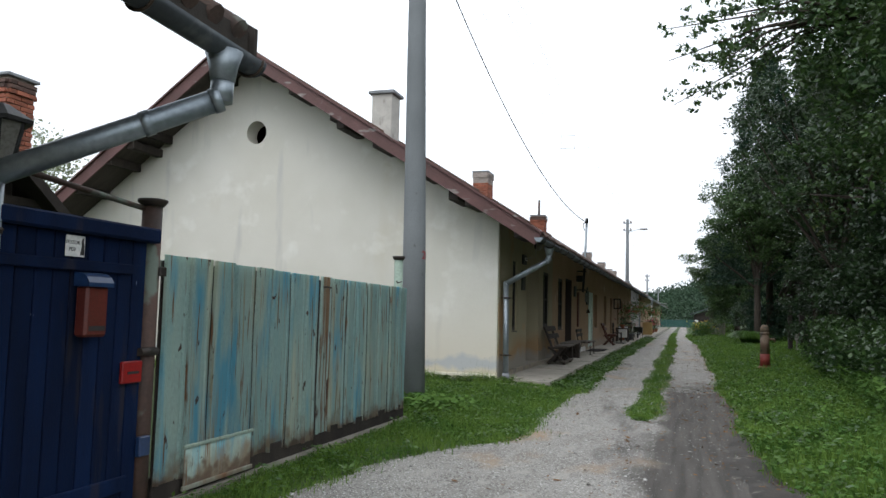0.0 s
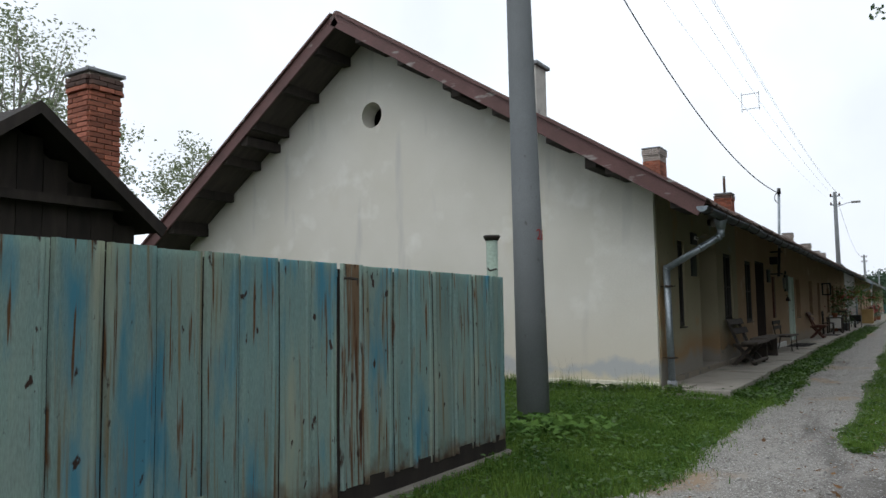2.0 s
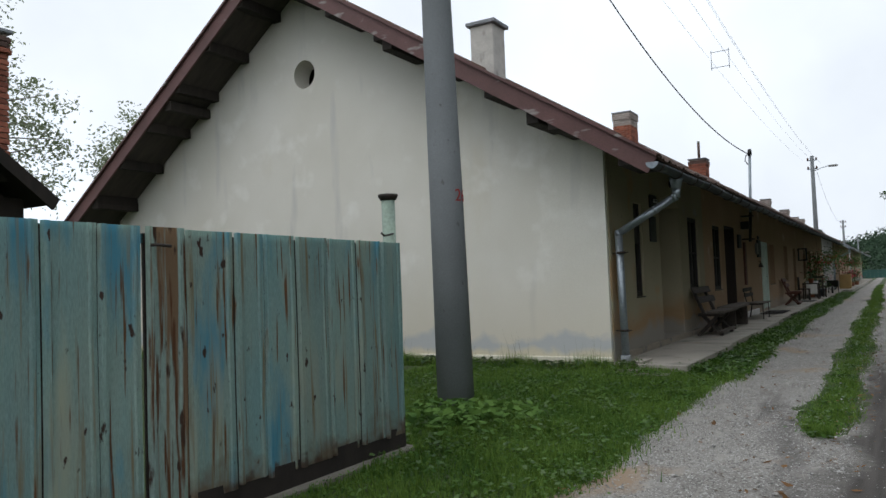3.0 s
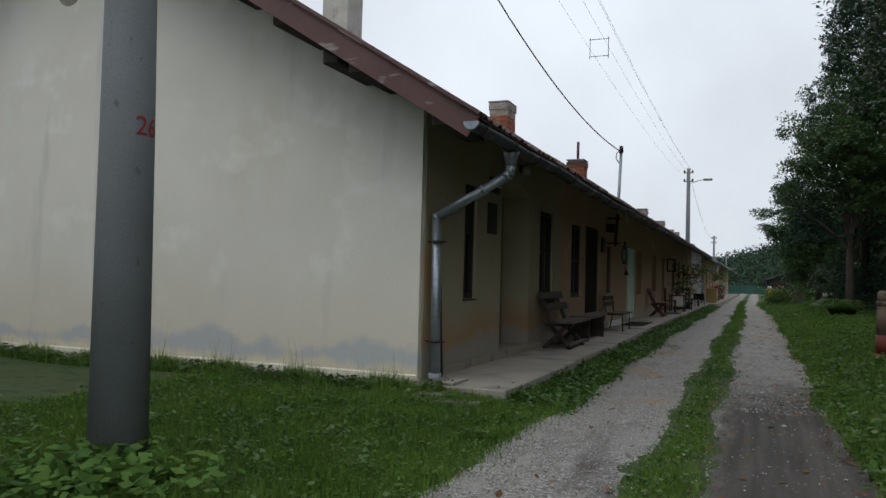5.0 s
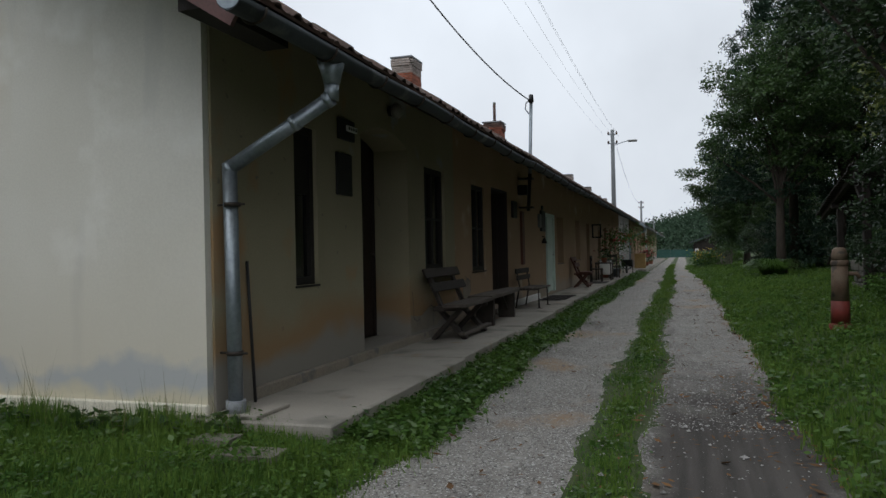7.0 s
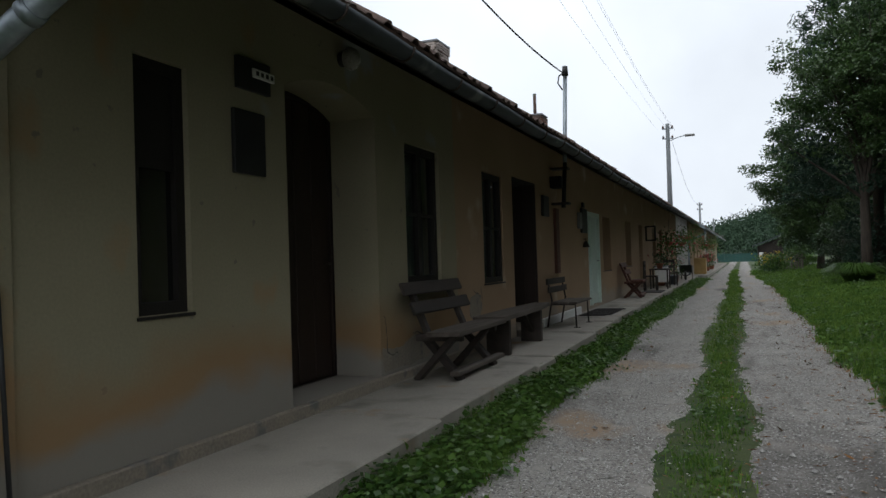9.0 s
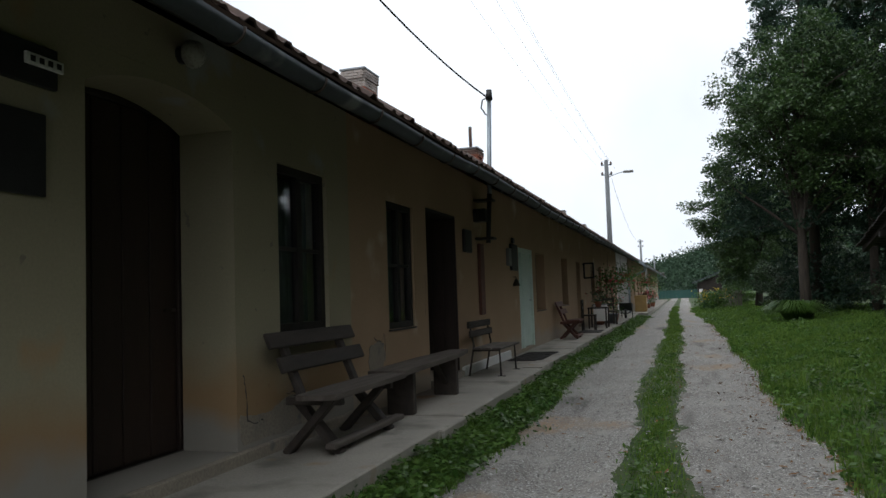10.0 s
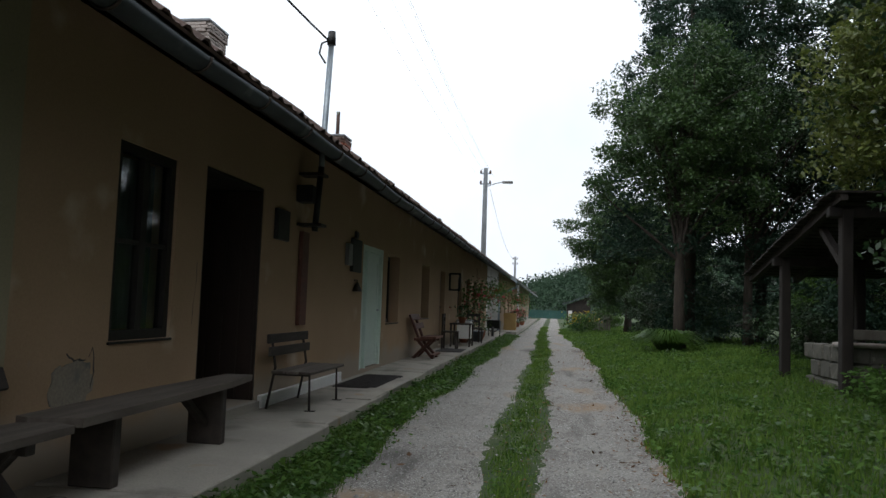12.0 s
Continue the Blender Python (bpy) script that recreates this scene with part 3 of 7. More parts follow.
# ---- openings and walls ----
def wall_x(name, x0, x1, y0, y1, z0, z1, holes, material, parent, label=""):
    """A wall along y with rectangular openings through it."""
    ys = sorted({y0, y1, *[h[0] for h in holes], *[h[1] for h in holes]})
    zs = sorted({z0, z1, *[h[2] for h in holes], *[h[3] for h in holes]})
    bm = bm_new()
    grid = {}

    def vert(x, y, z):
        key = (x, y, z)
        if key not in grid:
            grid[key] = bm.verts.new(key)
        return grid[key]

    def solid(i, j):
        if i < 0 or j < 0 or i >= len(ys) - 1 or j >= len(zs) - 1:
            return False
        cy, cz = (ys[i] + ys[i + 1]) / 2, (zs[j] + zs[j + 1]) / 2
        return not any(h[0] < cy < h[1] and h[2] < cz < h[3] for h in holes)
    for i in range(len(ys) - 1):
        for j in range(len(zs) - 1):
            if not solid(i, j):
                continue
            a, b, c, d = ys[i], ys[i + 1], zs[j], zs[j + 1]
            bm.faces.new((vert(x1, a, c), vert(x1, b, c), vert(x1, b, d), vert(x1, a, d)))
            bm.faces.new((vert(x0, a, c), vert(x0, a, d), vert(x0, b, d), vert(x0, b, c)))
            for di, dj, q in ((-1, 0, ((a, c), (a, d))), (1, 0, ((b, c), (b, d))), (0, -1, ((a, c), (b, c))), (0, 1, ((a, d), (b, d)))):
                if not solid(i + di, j + dj):
                    (p, q2) = q
                    bm.faces.new((vert(x0, *p), vert(x1, *p), vert(x1, *q2), vert(x0, *q2)))
    bmesh.ops.recalc_face_normals(bm, faces=bm.faces[:])
    return part(name, bm, material, parent, label)


def window_unit(parent, y0, y1, z0, z1, x=-0.10, cols=2, rows=2, blind=0.0, sill=True, curtain=True):
    """A casement in a wall opening: surround, sashes, bars, panes, sill."""
    w = new("window")
    w.parent = parent
    bm = bm_new()
    f = 0.07
    bx(bm, x - 0.06, y0, z0, x + 0.02, y0 + f, z1)
    bx(bm, x - 0.06, y1 - f, z0, x + 0.02, y1, z1)
    bx(bm, x - 0.06, y0 + f, z0, x + 0.02, y1 - f, z0 + f)
    bx(bm, x - 0.06, y0 + f, z1 - f, x + 0.02, y1 - f, z1)
    part("frame", bm, "frame", w)
    bm = bm_new()
    ya, yb, za, zb = y0 + f, y1 - f, z0 + f, z1 - f
    if blind:
        part("panel", bx(bm_new(), x - 0.04, ya, zb - (zb - za) * blind, x, yb, zb), "frame", w)
        zb -= (zb - za) * blind
    for c in range(1, cols):
        yc = ya + (yb - ya) * c / cols
        bx(bm, x - 0.05, yc - 0.04, za, x + 0.012, yc + 0.04, zb)
    for r in range(1, rows):
        zc = za + (zb - za) * r / rows
        bx(bm, x - 0.045, ya, zc - 0.016, x + 0.006, yb, zc + 0.016)
    if cols > 1 or rows > 1:
        part("lattice", bm, "frame", w)
    else:
        bm.free()
    for c in range(cols):
        for r in range(rows):
            a, b = ya + (yb - ya) * c / cols, ya + (yb - ya) * (c + 1) / cols
            lo, hi = za + (zb - za) * r / rows, za + (zb - za) * (r + 1) / rows
            p = part("pane", bx(bm_new(), x - 0.03, a, lo, x - 0.024, b, hi), "glass", w)
            p.visible_shadow = False
    if curtain:
        bm = bm_new()
        n = 36
        prev = None
        for k in range(n + 1):
            y = ya + (yb - ya) * k / n
            q = x - 0.13 + 0.02 * math.sin(k * 1.9) + 0.008 * math.sin(k * 4.3)
            cur = (bm.verts.new((q, y, za)), bm.verts.new((q, y, zb)), bm.verts.new((q - 0.004, y, zb)), bm.verts.new((q - 0.004, y, za)))
            if prev:
                bm.faces.new((prev[0], cur[0], cur[1], prev[1]))
                bm.faces.new((prev[3], prev[2], cur[2], cur[3]))
            prev = cur
        part("curtain", bm, "curtain", w, "pale net curtain behind the panes")
    if sill:
        part("sill", bx(bm_new(), x, y0 - 0.015, z0 - 0.022, 0.012, y1 + 0.015, z0 - 0.003, 0.004), "frame", w)
    return w


def plank_door(parent, x, y0, y1, z0, z1, material="doorwood", panels=True, label=""):
    d = new("door")
    d.parent = parent
    if label:
        tagged(d, label)
    part("leaf", bx(bm_new(), x - 0.05, y0, z0, x, y1, z1), material, d)
    bm = bm_new()
    for a, b in ((y0, y0 + 0.09), (y1 - 0.09, y1)):
        bx(bm, x, a, z0, x + 0.03, b, z1, 0.005)
    bx(bm, x, y0 + 0.09, z1 - 0.09, x + 0.03, y1 - 0.09, z1, 0.005)
    part("frame", bm, material, d)
    if panels:
        n = 5
        for k in range(n):
            a, b = y0 + 0.11 + (y1 - y0 - 0.22) * k / n, y0 + 0.11 + (y1 - y0 - 0.22) * (k + 1) / n - 0.012
            part("plank", bx(bm_new(), x, a, z0 + 0.02, x + 0.018, b, z1 - 0.1, 0.004), material, d)
    bm = tube(bm_new(), [(x + 0.02, y1 - 0.2, z0 + 1.02), (x + 0.08, y1 - 0.2, z0 + 1.02), (x + 0.085, y1 - 0.32, z0 + 1.02)], 0.011, 8)
    part("handle", bm, "iron", d)
    return d


def spandrel(y0, y1, z_spring, z_top, x0, x1, crown):
    """The masonry over a shallow arch, as a piece that fills the opening's head."""
    pts = []
    for k in range(13):
        t = k / 12
        pts.append((y0 + (y1 - y0) * t, z_spring + (crown - z_spring) * math.sin(math.pi * t) ** 0.8))
    return prism(bm_new(), [(y0, z_top), *pts, (y1, z_top)], "x", x0, x1)


RIDGE = (-5.40, 6.52)
EAVE = (0.97, 2.53)
LEFT = (-11.0, 2.34)


def roof_z(x):
    if x > RIDGE[0]:
        return RIDGE[1] + (EAVE[1] - RIDGE[1]) * (x - RIDGE[0]) / (EAVE[0] - RIDGE[0])
    return RIDGE[1] + (LEFT[1] - RIDGE[1]) * (x - RIDGE[0]) / (LEFT[0] - RIDGE[0])


def roof(parent, y0, y1, tiles, name="roof"):
    """Boarded roof with fascia, battens, tiles and eave."""
    up = 0.03
    under = 0.10
    poly = [(EAVE[0] - 0.02, roof_z(EAVE[0] - 0.02) + up), RIDGE and (RIDGE[0], RIDGE[1] + up), (LEFT[0], roof_z(LEFT[0]) + up),
            (LEFT[0], roof_z(LEFT[0]) - under), (RIDGE[0], RIDGE[1] - under), (EAVE[0] - 0.02, roof_z(EAVE[0] - 0.02) - under)]
    r = part(name, prism(bm_new(), poly, "y", y0 + 0.03, y1 - 0.03), "soffit", parent, "dark boarded underside and rafters")
    for side, tip in (("r", EAVE), ("l", LEFT)):
        a, b = Vector((RIDGE[0], 0, RIDGE[1])), Vector((tip[0], 0, tip[1]))
        d = (b - a).normalized()
        nrm = Vector((-d.z, 0, d.x)) if d.x > 0 else Vector((d.z, 0, -d.x))
        q = [a + nrm * 0.06, b + nrm * 0.06, b - nrm * 0.16, a - nrm * 0.16]
        part("fascia", prism(bm_new(), [(p.x, p.z) for p in q], "y", y0 - 0.005, y0 + 0.028), "fascia", r, "purple-brown painted verge board")
        q = [a + nrm * 0.10, b + nrm * 0.10, b + nrm * 0.065, a + nrm * 0.065]
        part("verge_flashing", prism(bm_new(), [(p.x, p.z) for p in q], "y", y0 - 0.05, y0 + 0.14), "fascia", r)
    # tile field above the boards
    bm = bm_new()
    for tip in (EAVE, LEFT):
        a, b = Vector((RIDGE[0], 0, RIDGE[1])), Vector((tip[0], 0, tip[1]))
        n = 22
        d = (b - a).normalized()
        nrm = Vector((-d.z, 0, d.x)) if d.x > 0 else Vector((d.z, 0, -d.x))
        L = (b - a).length
        for k in range(n):
            p0, p1 = a + d * (L * k / n), a + d * (L * (k + 1) / n + 0.03)
            q = [p0 + nrm * 0.040, p1 + nrm * 0.055, p1 + nrm * 0.036, p0 + nrm * 0.032]
            lo = [bm.verts.new((p.x, y0 + 0.1, p.z)) for p in q]
            hi = [bm.verts.new((p.x, y1 - 0.05, p.z)) for p in q]
            for i in range(4):
                bm.faces.new((lo[i], lo[(i + 1) % 4], hi[(i + 1) % 4], hi[i]))
            bm.faces.new(lo[::-1])
            bm.faces.new(hi)
    part("tile_surface", bm, "tileroof", r)
    part("ridge_cap", tube(bm_new(), [(RIDGE[0], y0 + 0.05, RIDGE[1] + 0.05), (RIDGE[0], y1 - 0.05, RIDGE[1] + 0.05)], 0.09, 8), "tileroof", r)
    if tiles:
        slope = math.atan2(RIDGE[1] - EAVE[1], EAVE[0] - RIDGE[0])
        bm = bm_new()
        prof = [(-0.10, 0.0), (-0.075, 0.030), (-0.03, 0.036), (0.02, 0.012), (0.07, 0.008), (0.105, 0.014)]
        top = [[bm.verts.new((x, y, z + 0.016)) for y, z in prof] for x in (-0.36, 0.0)]
        bot = [[bm.verts.new((x, y, z)) for y, z in prof] for x in (-0.36, 0.0)]
        for k in range(len(prof) - 1):
            bm.faces.new((top[0][k], top[1][k], top[1][k + 1], top[0][k + 1]))
            bm.faces.new((bot[0][k], bot[0][k + 1], bot[1][k + 1], bot[1][k]))
            bm.faces.new((top[1][k], bot[1][k], bot[1][k + 1], top[1][k + 1]))
        me = mesh_of("roof_tile", bm, "tile")
        y = y0 + 0.16
        k = 0
        while y < y1 - 0.1:
            dx = random.uniform(-0.025, 0.02)
            piece("roof_tile", me, r, (EAVE[0] + 0.02 + dx, y, roof_z(EAVE[0]) + 0.022 + random.uniform(-0.006, 0.016)),
                  (random.uniform(-0.06, 0.06), slope + random.uniform(-0.05, 0.06), random.uniform(-0.04, 0.04)))
            y += 0.205
            k += 1
    return r


def half_gutter(bm, x, z, y0, y1, r=0.075, n=24):
    """Half-round channel along y with a wavy hang."""
    rings = []
    for k in range(n + 1):
        y = y0 + (y1 - y0) * k / n
        dz = 0.012 * math.sin(y * 0.9) - 0.008 * math.sin(y * 2.3)
        ring = []
        for j in range(9):
            a = math.pi + math.pi * j / 8
            ring.append(bm.verts.new((x + math.cos(a) * r, y, z + dz + math.sin(a) * r)))
        for j in range(8, -1, -1):
            a = math.pi + math.pi * j / 8
            ring.append(bm.verts.new((x + math.cos(a) * (r - 0.006), y, z + dz + math.sin(a) * (r - 0.006))))
        rings.append(ring)
    m = len(rings[0])
    for p, q in zip(rings, rings[1:]):
        for j in range(m):
            bm.faces.new((p[j], p[(j + 1) % m], q[(j + 1) % m], q[j])).smooth = True
    bm.faces.new(rings[0])
    bm.faces.new(rings[-1][::-1])
    return bm


def gutter(name, x, z, y0, y1, label, parent=None, mat="zincdark", clip=0.9):
    g = thing(name, label, "gutter")
    part("channel", half_gutter(bm_new(), x, z, y0, y1, 0.075, max(8, int((y1 - y0) * 2))), mat, g)
    cap = prism(bm_new(), [(x + 0.074 * math.cos(math.pi + math.pi * k / 10), z + 0.074 * math.sin(math.pi + math.pi * k / 10)) for k in range(11)], "y", y0 - 0.004, y0 + 0.004)
    part("end_cap", cap, "zinc", g)
    bm0 = bm_new()
    pts = [(x + 0.083 * math.cos(math.pi + math.pi * k / 10), 0, 0.083 * math.sin(math.pi + math.pi * k / 10)) for k in range(11)]
    tube(bm0, pts, 0.009, 5)
    me = mesh_of("bracket", bm0, "iron")
    y = y0 + 0.25
    while y < y1:
        piece("bracket", me, g, (0, y, z + 0.012 * math.sin(y * 0.9) - 0.008 * math.sin(y * 2.3)))
        y += clip
    return g


def chimney(x, y, sx, sy, z0, z1, kind, label, pipe=0.0):
    c = thing("chimney", label, "chimney", (x, y, z0))
    h = z1 - z0
    if kind == "plaster":
        part("chimney_shaft", bx(bm_new(), -sx / 2, -sy / 2, -0.3, sx / 2, sy / 2, h - 0.1, 0.02), "chimplaster", c)
        part("cap", bx(bm_new(), -sx / 2 - 0.09, -sy / 2 - 0.09, h - 0.1, sx / 2 + 0.09, sy / 2 + 0.09, h, 0.015), "cap", c, "grey concrete cap slab")
    else:
        part("core", bx(bm_new(), -sx / 2 + 0.012, -sy / 2 + 0.012, -0.6, sx / 2 - 0.012, sy / 2 - 0.012, h), "mortar", c)
        course = 0.077
        n = int((h + 0.5) / course)
        mes = {}
        for k in range(n):
            zc = -0.5 + k * course
            top = k >= n - 2
            out = 0.04 if k >= n - 3 else 0.0
            mat = "brickgrey" if kind == "mixed" and k > n - 7 else "brickdark" if top else "brick"
            for face in range(4):
                length = sx if face in (0, 2) else sy
                off = 0.0 if k % 2 else 0.125
                p = -length / 2
                while p < length / 2 - 0.02:
                    q = min(p + (0.25 if p > -length / 2 or not off else 0.125), length / 2)
                    w = q - p - 0.012
                    if w > 0.03:
                        key = (round(w, 2), mat)
                        if key not in mes:
                            mes[key] = mesh_of("brick", bx(bm_new(), -w / 2, -0.05, 0, w / 2, 0.05, course - 0.013, 0.004), mat)
                        mid = (p + q) / 2
                        r = 0.035 - out + random.uniform(-0.006, 0.006)
                        pos = [(mid, -sy / 2 + r, zc), (sx / 2 - r, mid, zc), (mid, sy / 2 - r, zc), (-sx / 2 + r, mid, zc)][face]
                        piece("brick", mes[key], c, pos, (0, 0, [0, math.pi / 2, 0, math.pi / 2][face] + random.uniform(-0.02, 0.02)))
                    p = q
        part("cap", bx(bm_new(), -sx / 2 - 0.05, -sy / 2 - 0.05, h - 0.005, sx / 2 + 0.05, sy / 2 + 0.05, h + 0.05, 0.01), "cap", c)
    if pipe:
        part("flue_pipe", tube(bm_new(), [(0, 0.1, h), (0, 0.1, h + pipe)], 0.06, 10), "rustpipe", c, "rusty thin flue pipe")
    return c


# ---- the long row house ----
house = thing("row_house", "long single-storey plastered row house with deep dark eaves", "house")
H = 2.98
arch_y = (2.78, 4.20)
holes_a = [(1.32, 1.75, 0.85, 2.29), (2.78, 4.20, 0.09, 2.62), (4.83, 5.71, 0.89, 2.27)]
holes_b = [(7.17, 8.01, 0.80, 2.22), (8.50, 9.83, 0.09, 2.28), (14.06, 15.56, 0.05, 2.06), (15.86, 16.95, 0.76, 2.03), (19.52, 20.6, 0.80, 2.06),
           (22.4, 23.3, 0.05, 2.05), (26.2, 27.2, 0.80, 2.05), (28.6, 29.6, 0.80, 2.05), (31.0, 31.95, 0.05, 2.05), (33.4, 34.4, 0.8, 2.05)]
# street walls: base colours already toned down for the deep eave's shade
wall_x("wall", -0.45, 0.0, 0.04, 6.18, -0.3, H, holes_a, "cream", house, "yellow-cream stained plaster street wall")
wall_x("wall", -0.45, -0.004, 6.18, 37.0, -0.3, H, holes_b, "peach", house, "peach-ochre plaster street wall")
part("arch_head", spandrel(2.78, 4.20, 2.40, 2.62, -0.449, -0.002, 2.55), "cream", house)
# shallow step along the wall foot
part("plinth_step", bx(bm_new(), 0.0, 0.55, -0.05, 0.055, 6.15, 0.09, 0.008), "greyplaster", house, "grey cement kerb along the wall foot")
part("plinth_step", bx(bm_new(), 0.0, 9.9, -0.05, 0.05, 12.9, 0.13, 0.008), "white", house)
part("wall_strip", bx(bm_new(), 0.0, 0.05, -0.05, 0.03, 0.55, H, 0.006), "cream", house)

# gable wall with its round vent
gable_pts = [(0.0, -0.3), (0.0, roof_z(0) - 0.10), (RIDGE[0], RIDGE[1] - 0.10), (-10.4, roof_z(-10.4) - 0.10), (-10.4, -0.3)]
vent_pts = [(-5.31 + 0.235 * math.cos(k * math.pi / 14), 4.90 + 0.25 * math.sin(k * math.pi / 14)) for k in range(28)]
from mathutils.geometry import tessellate_polygon


def gable(y0, y1, parent, material, label):
    bm = bm_new()
    loops = [[Vector((p[0], p[1], 0)) for p in gable_pts], [Vector((p[0], p[1], 0)) for p in vent_pts]]
    flat = loops[0] + loops[1]
    tris = tessellate_polygon(loops)
    f, b = [bm.verts.new((p.x, y0, p.y)) for p in flat], [bm.verts.new((p.x, y1, p.y)) for p in flat]
    for t in tris:
        bm.faces.new([f[i] for i in t])
        bm.faces.new([b[i] for i in t[::-1]])
    n, m = len(loops[0]), len(loops[1])
    for i in range(n):
        bm.faces.new((f[i], f[(i + 1) % n], b[(i + 1) % n], b[i]))
    for i in range(m):
        bm.faces.new((f[n + i], f[n + (i + 1) % m], b[n + (i + 1) % m], b[n + i]))
    bmesh.ops.recalc_face_normals(bm, faces=bm.faces[:])
    return part("gable_wall", bm, material, parent, label)


gable(0.0, 0.40, house, "gable", "pale cream rendered gable wall with a round vent")
part("corner_pilaster", prism(bm_new(), [(-0.93, 0.0), (0.012, 0.0), (0.012, 3.0), (-0.93, 3.58)], "y", -0.022, 0.06), "gable", house)
part("plinth", bx(bm_new(), -10.4, -0.05, -0.3, 0.02, 0.0, 0.07, 0.01), "plinth", house, "pale flaking plinth band")
part("rear_wall", bx(bm_new(), -10.4, 0.4, -0.3, -10.0, 37.0, 2.7), "cream", house)
part("end_wall", prism(bm_new(), gable_pts, "y", 36.6, 37.0), "white", house)
part("floor", bx(bm_new(), -10.0, 0.4, -0.2, -0.45, 36.6, 0.08), "soffit", house)
part("partition", bx(bm_new(), -4.2, 0.4, 0.08, -4.0, 36.6, 2.9), "curtain", house)
part("ceiling", bx(bm_new(), -10.0, 0.4, 2.9, -0.45, 36.6, 2.98), "oldwood", house)
roof(house, -0.99, 37.4, True)
# purlins and wall plate showing under the verge
for px in (-0.62, -2.9, -7.75, -9.9):
    bm = bx(bm_new(), px - 0.09, -0.93, roof_z(px) - 0.31, px + 0.09, 0.05, roof_z(px) - 0.13, 0.012)
    part("purlin", bm, "oldwood", house)
for k in range(7):
    t = (k + 0.5) / 7
    for tip in (EAVE, LEFT):
        x0, x1 = RIDGE[0] + (tip[0] - RIDGE[0]) * t, RIDGE[0] + (tip[0] - RIDGE[0]) * (t + 0.03)
        bm = bx(bm_new(), min(x0, x1), -0.95, min(roof_z(x0), roof_z(x1)) - 0.165, max(x0, x1), -0.02, max(roof_z(x0), roof_z(x1)) - 0.115)
        part("batten", bm, "oldwood", house)
window_unit(house, 1.32, 1.75, 0.85, 2.29, -0.06, 1, 1, 0.42, True, False)
window_unit(house, 4.83, 5.71, 0.89, 2.27, -0.06)
window_unit(house, 7.17, 8.01, 0.80, 2.22, -0.05)
window_unit(house, 15.86, 16.95, 0.76, 2.03, -0.22, 2, 1)
window_unit(house, 19.52, 20.6, 0.80, 2.06, -0.22, 2, 1)
window_unit(house, 26.2, 27.2, 0.80, 2.05, -0.12, 2, 2)
window_unit(house, 28.6, 29.6, 0.80, 2.05, -0.12, 2, 2)
window_unit(house, 33.4, 34.4, 0.80, 2.05, -0.12, 2, 2)
plank_door(house, -0.50, 2.70, 4.28, 0.09, 2.60, label="dark brown planked entrance door set deep in an arched niche")
plank_door(house, -1.55, 8.54, 9.79, 0.09, 2.24, "frame", label="dark door at the back of a deep passage")
for y, face in ((8.50, 1), (9.83, -1)):
    lining = part("passage_lining", bx(bm_new(), -1.6, min(y + face * 0.004, y + face * 0.03), 0.09, -0.012, max(y + face * 0.004, y + face * 0.03), 2.276), "doorwood", house, "dark boarded side of the passage")
    for k in range(9):
        xa = -1.58 + k * 0.172
        part("plank", bx(bm_new(), xa, min(y + face * 0.03, y + face * 0.042), 0.10, xa + 0.163, max(y + face * 0.03, y + face * 0.042), 2.24, 0.003), "doorwood", lining)
part("passage_ceiling", bx(bm_new(), -1.6, 8.545, 2.245, -0.012, 9.785, 2.276), "oldwood", house)
part("passage_wall", bx(bm_new(), -1.7, 8.40, 0.08, -0.452, 8.498, 2.5), "peach", house)
part("passage_wall", bx(bm_new(), -1.7, 9.832, 0.08, -0.452, 9.93, 2.5), "peach", house)
part("threshold", bx(bm_new(), -0.45, 2.79, -0.1, 0.03, 4.19, 0.085), "slab", house)
part("threshold", bx(bm_new(), -1.6, 8.51, -0.1, 0.06, 9.82, 0.088), "slab", house)
plank_door(house, -0.16, 22.4, 23.3, 0.05, 2.05, "doorwood", label="brown door")
plank_door(house, -0.16, 31.0, 31.95, 0.05, 2.05, "doorwood", label="brown door")
# mint door
d = new("door")
d.parent = house
tagged(d, "pale mint painted panel door with a narrow side panel")
bm = bm_new()
bx(bm, -0.14, 14.06, 0.05, -0.02, 14.18, 2.06)
bx(bm, -0.14, 15.46, 0.05, -0.02, 15.56, 2.06)
bx(bm, -0.14, 14.18, 1.97, -0.02, 15.46, 2.06)
bx(bm, -0.14, 14.50, 0.05, -0.03, 14.58, 1.97)
part("frame", bm, "mint", d)
part("side_panel", bx(bm_new(), -0.12, 14.18, 0.06, -0.09, 14.50, 1.97), "mint", d)
part("leaf", bx(bm_new(), -0.12, 14.58, 0.06, -0.07, 15.46, 1.97, 0.006), "mint", d)
for a, b in ((0.2, 0.95), (1.05, 1.85)):
    bm = bm_new()
    for q in ((14.68, a, 15.36, a + 0.04), (14.68, b - 0.04, 15.36, b), (14.68, a + 0.04, 14.72, b - 0.04), (15.32, a + 0.04, 15.36, b - 0.04)):
        bx(bm, -0.07, q[0], q[1], -0.055, q[2], q[3])
    part("moulding", bm, "mint", d)
part("handle", tube(bm_new(), [(-0.07, 15.38, 1.0), (-0.03, 15.38, 1.0), (-0.03, 15.28, 1.0)], 0.011, 8), "zinc", d)

chimney(-5.42, 7.39, 0.66, 0.68, 6.3, 7.87, "plaster", "tall rendered chimney with a grey cap slab")
chimney(-5.3, 18.75, 0.66, 0.95, 6.3, 7.44, "mixed", "old brick chimney with pale upper courses")
chimney(-4.05, 25.65, 0.70, 0.80, 5.5, 6.36, "brick", "red brick chimney with a thin flue pipe", 0.9)

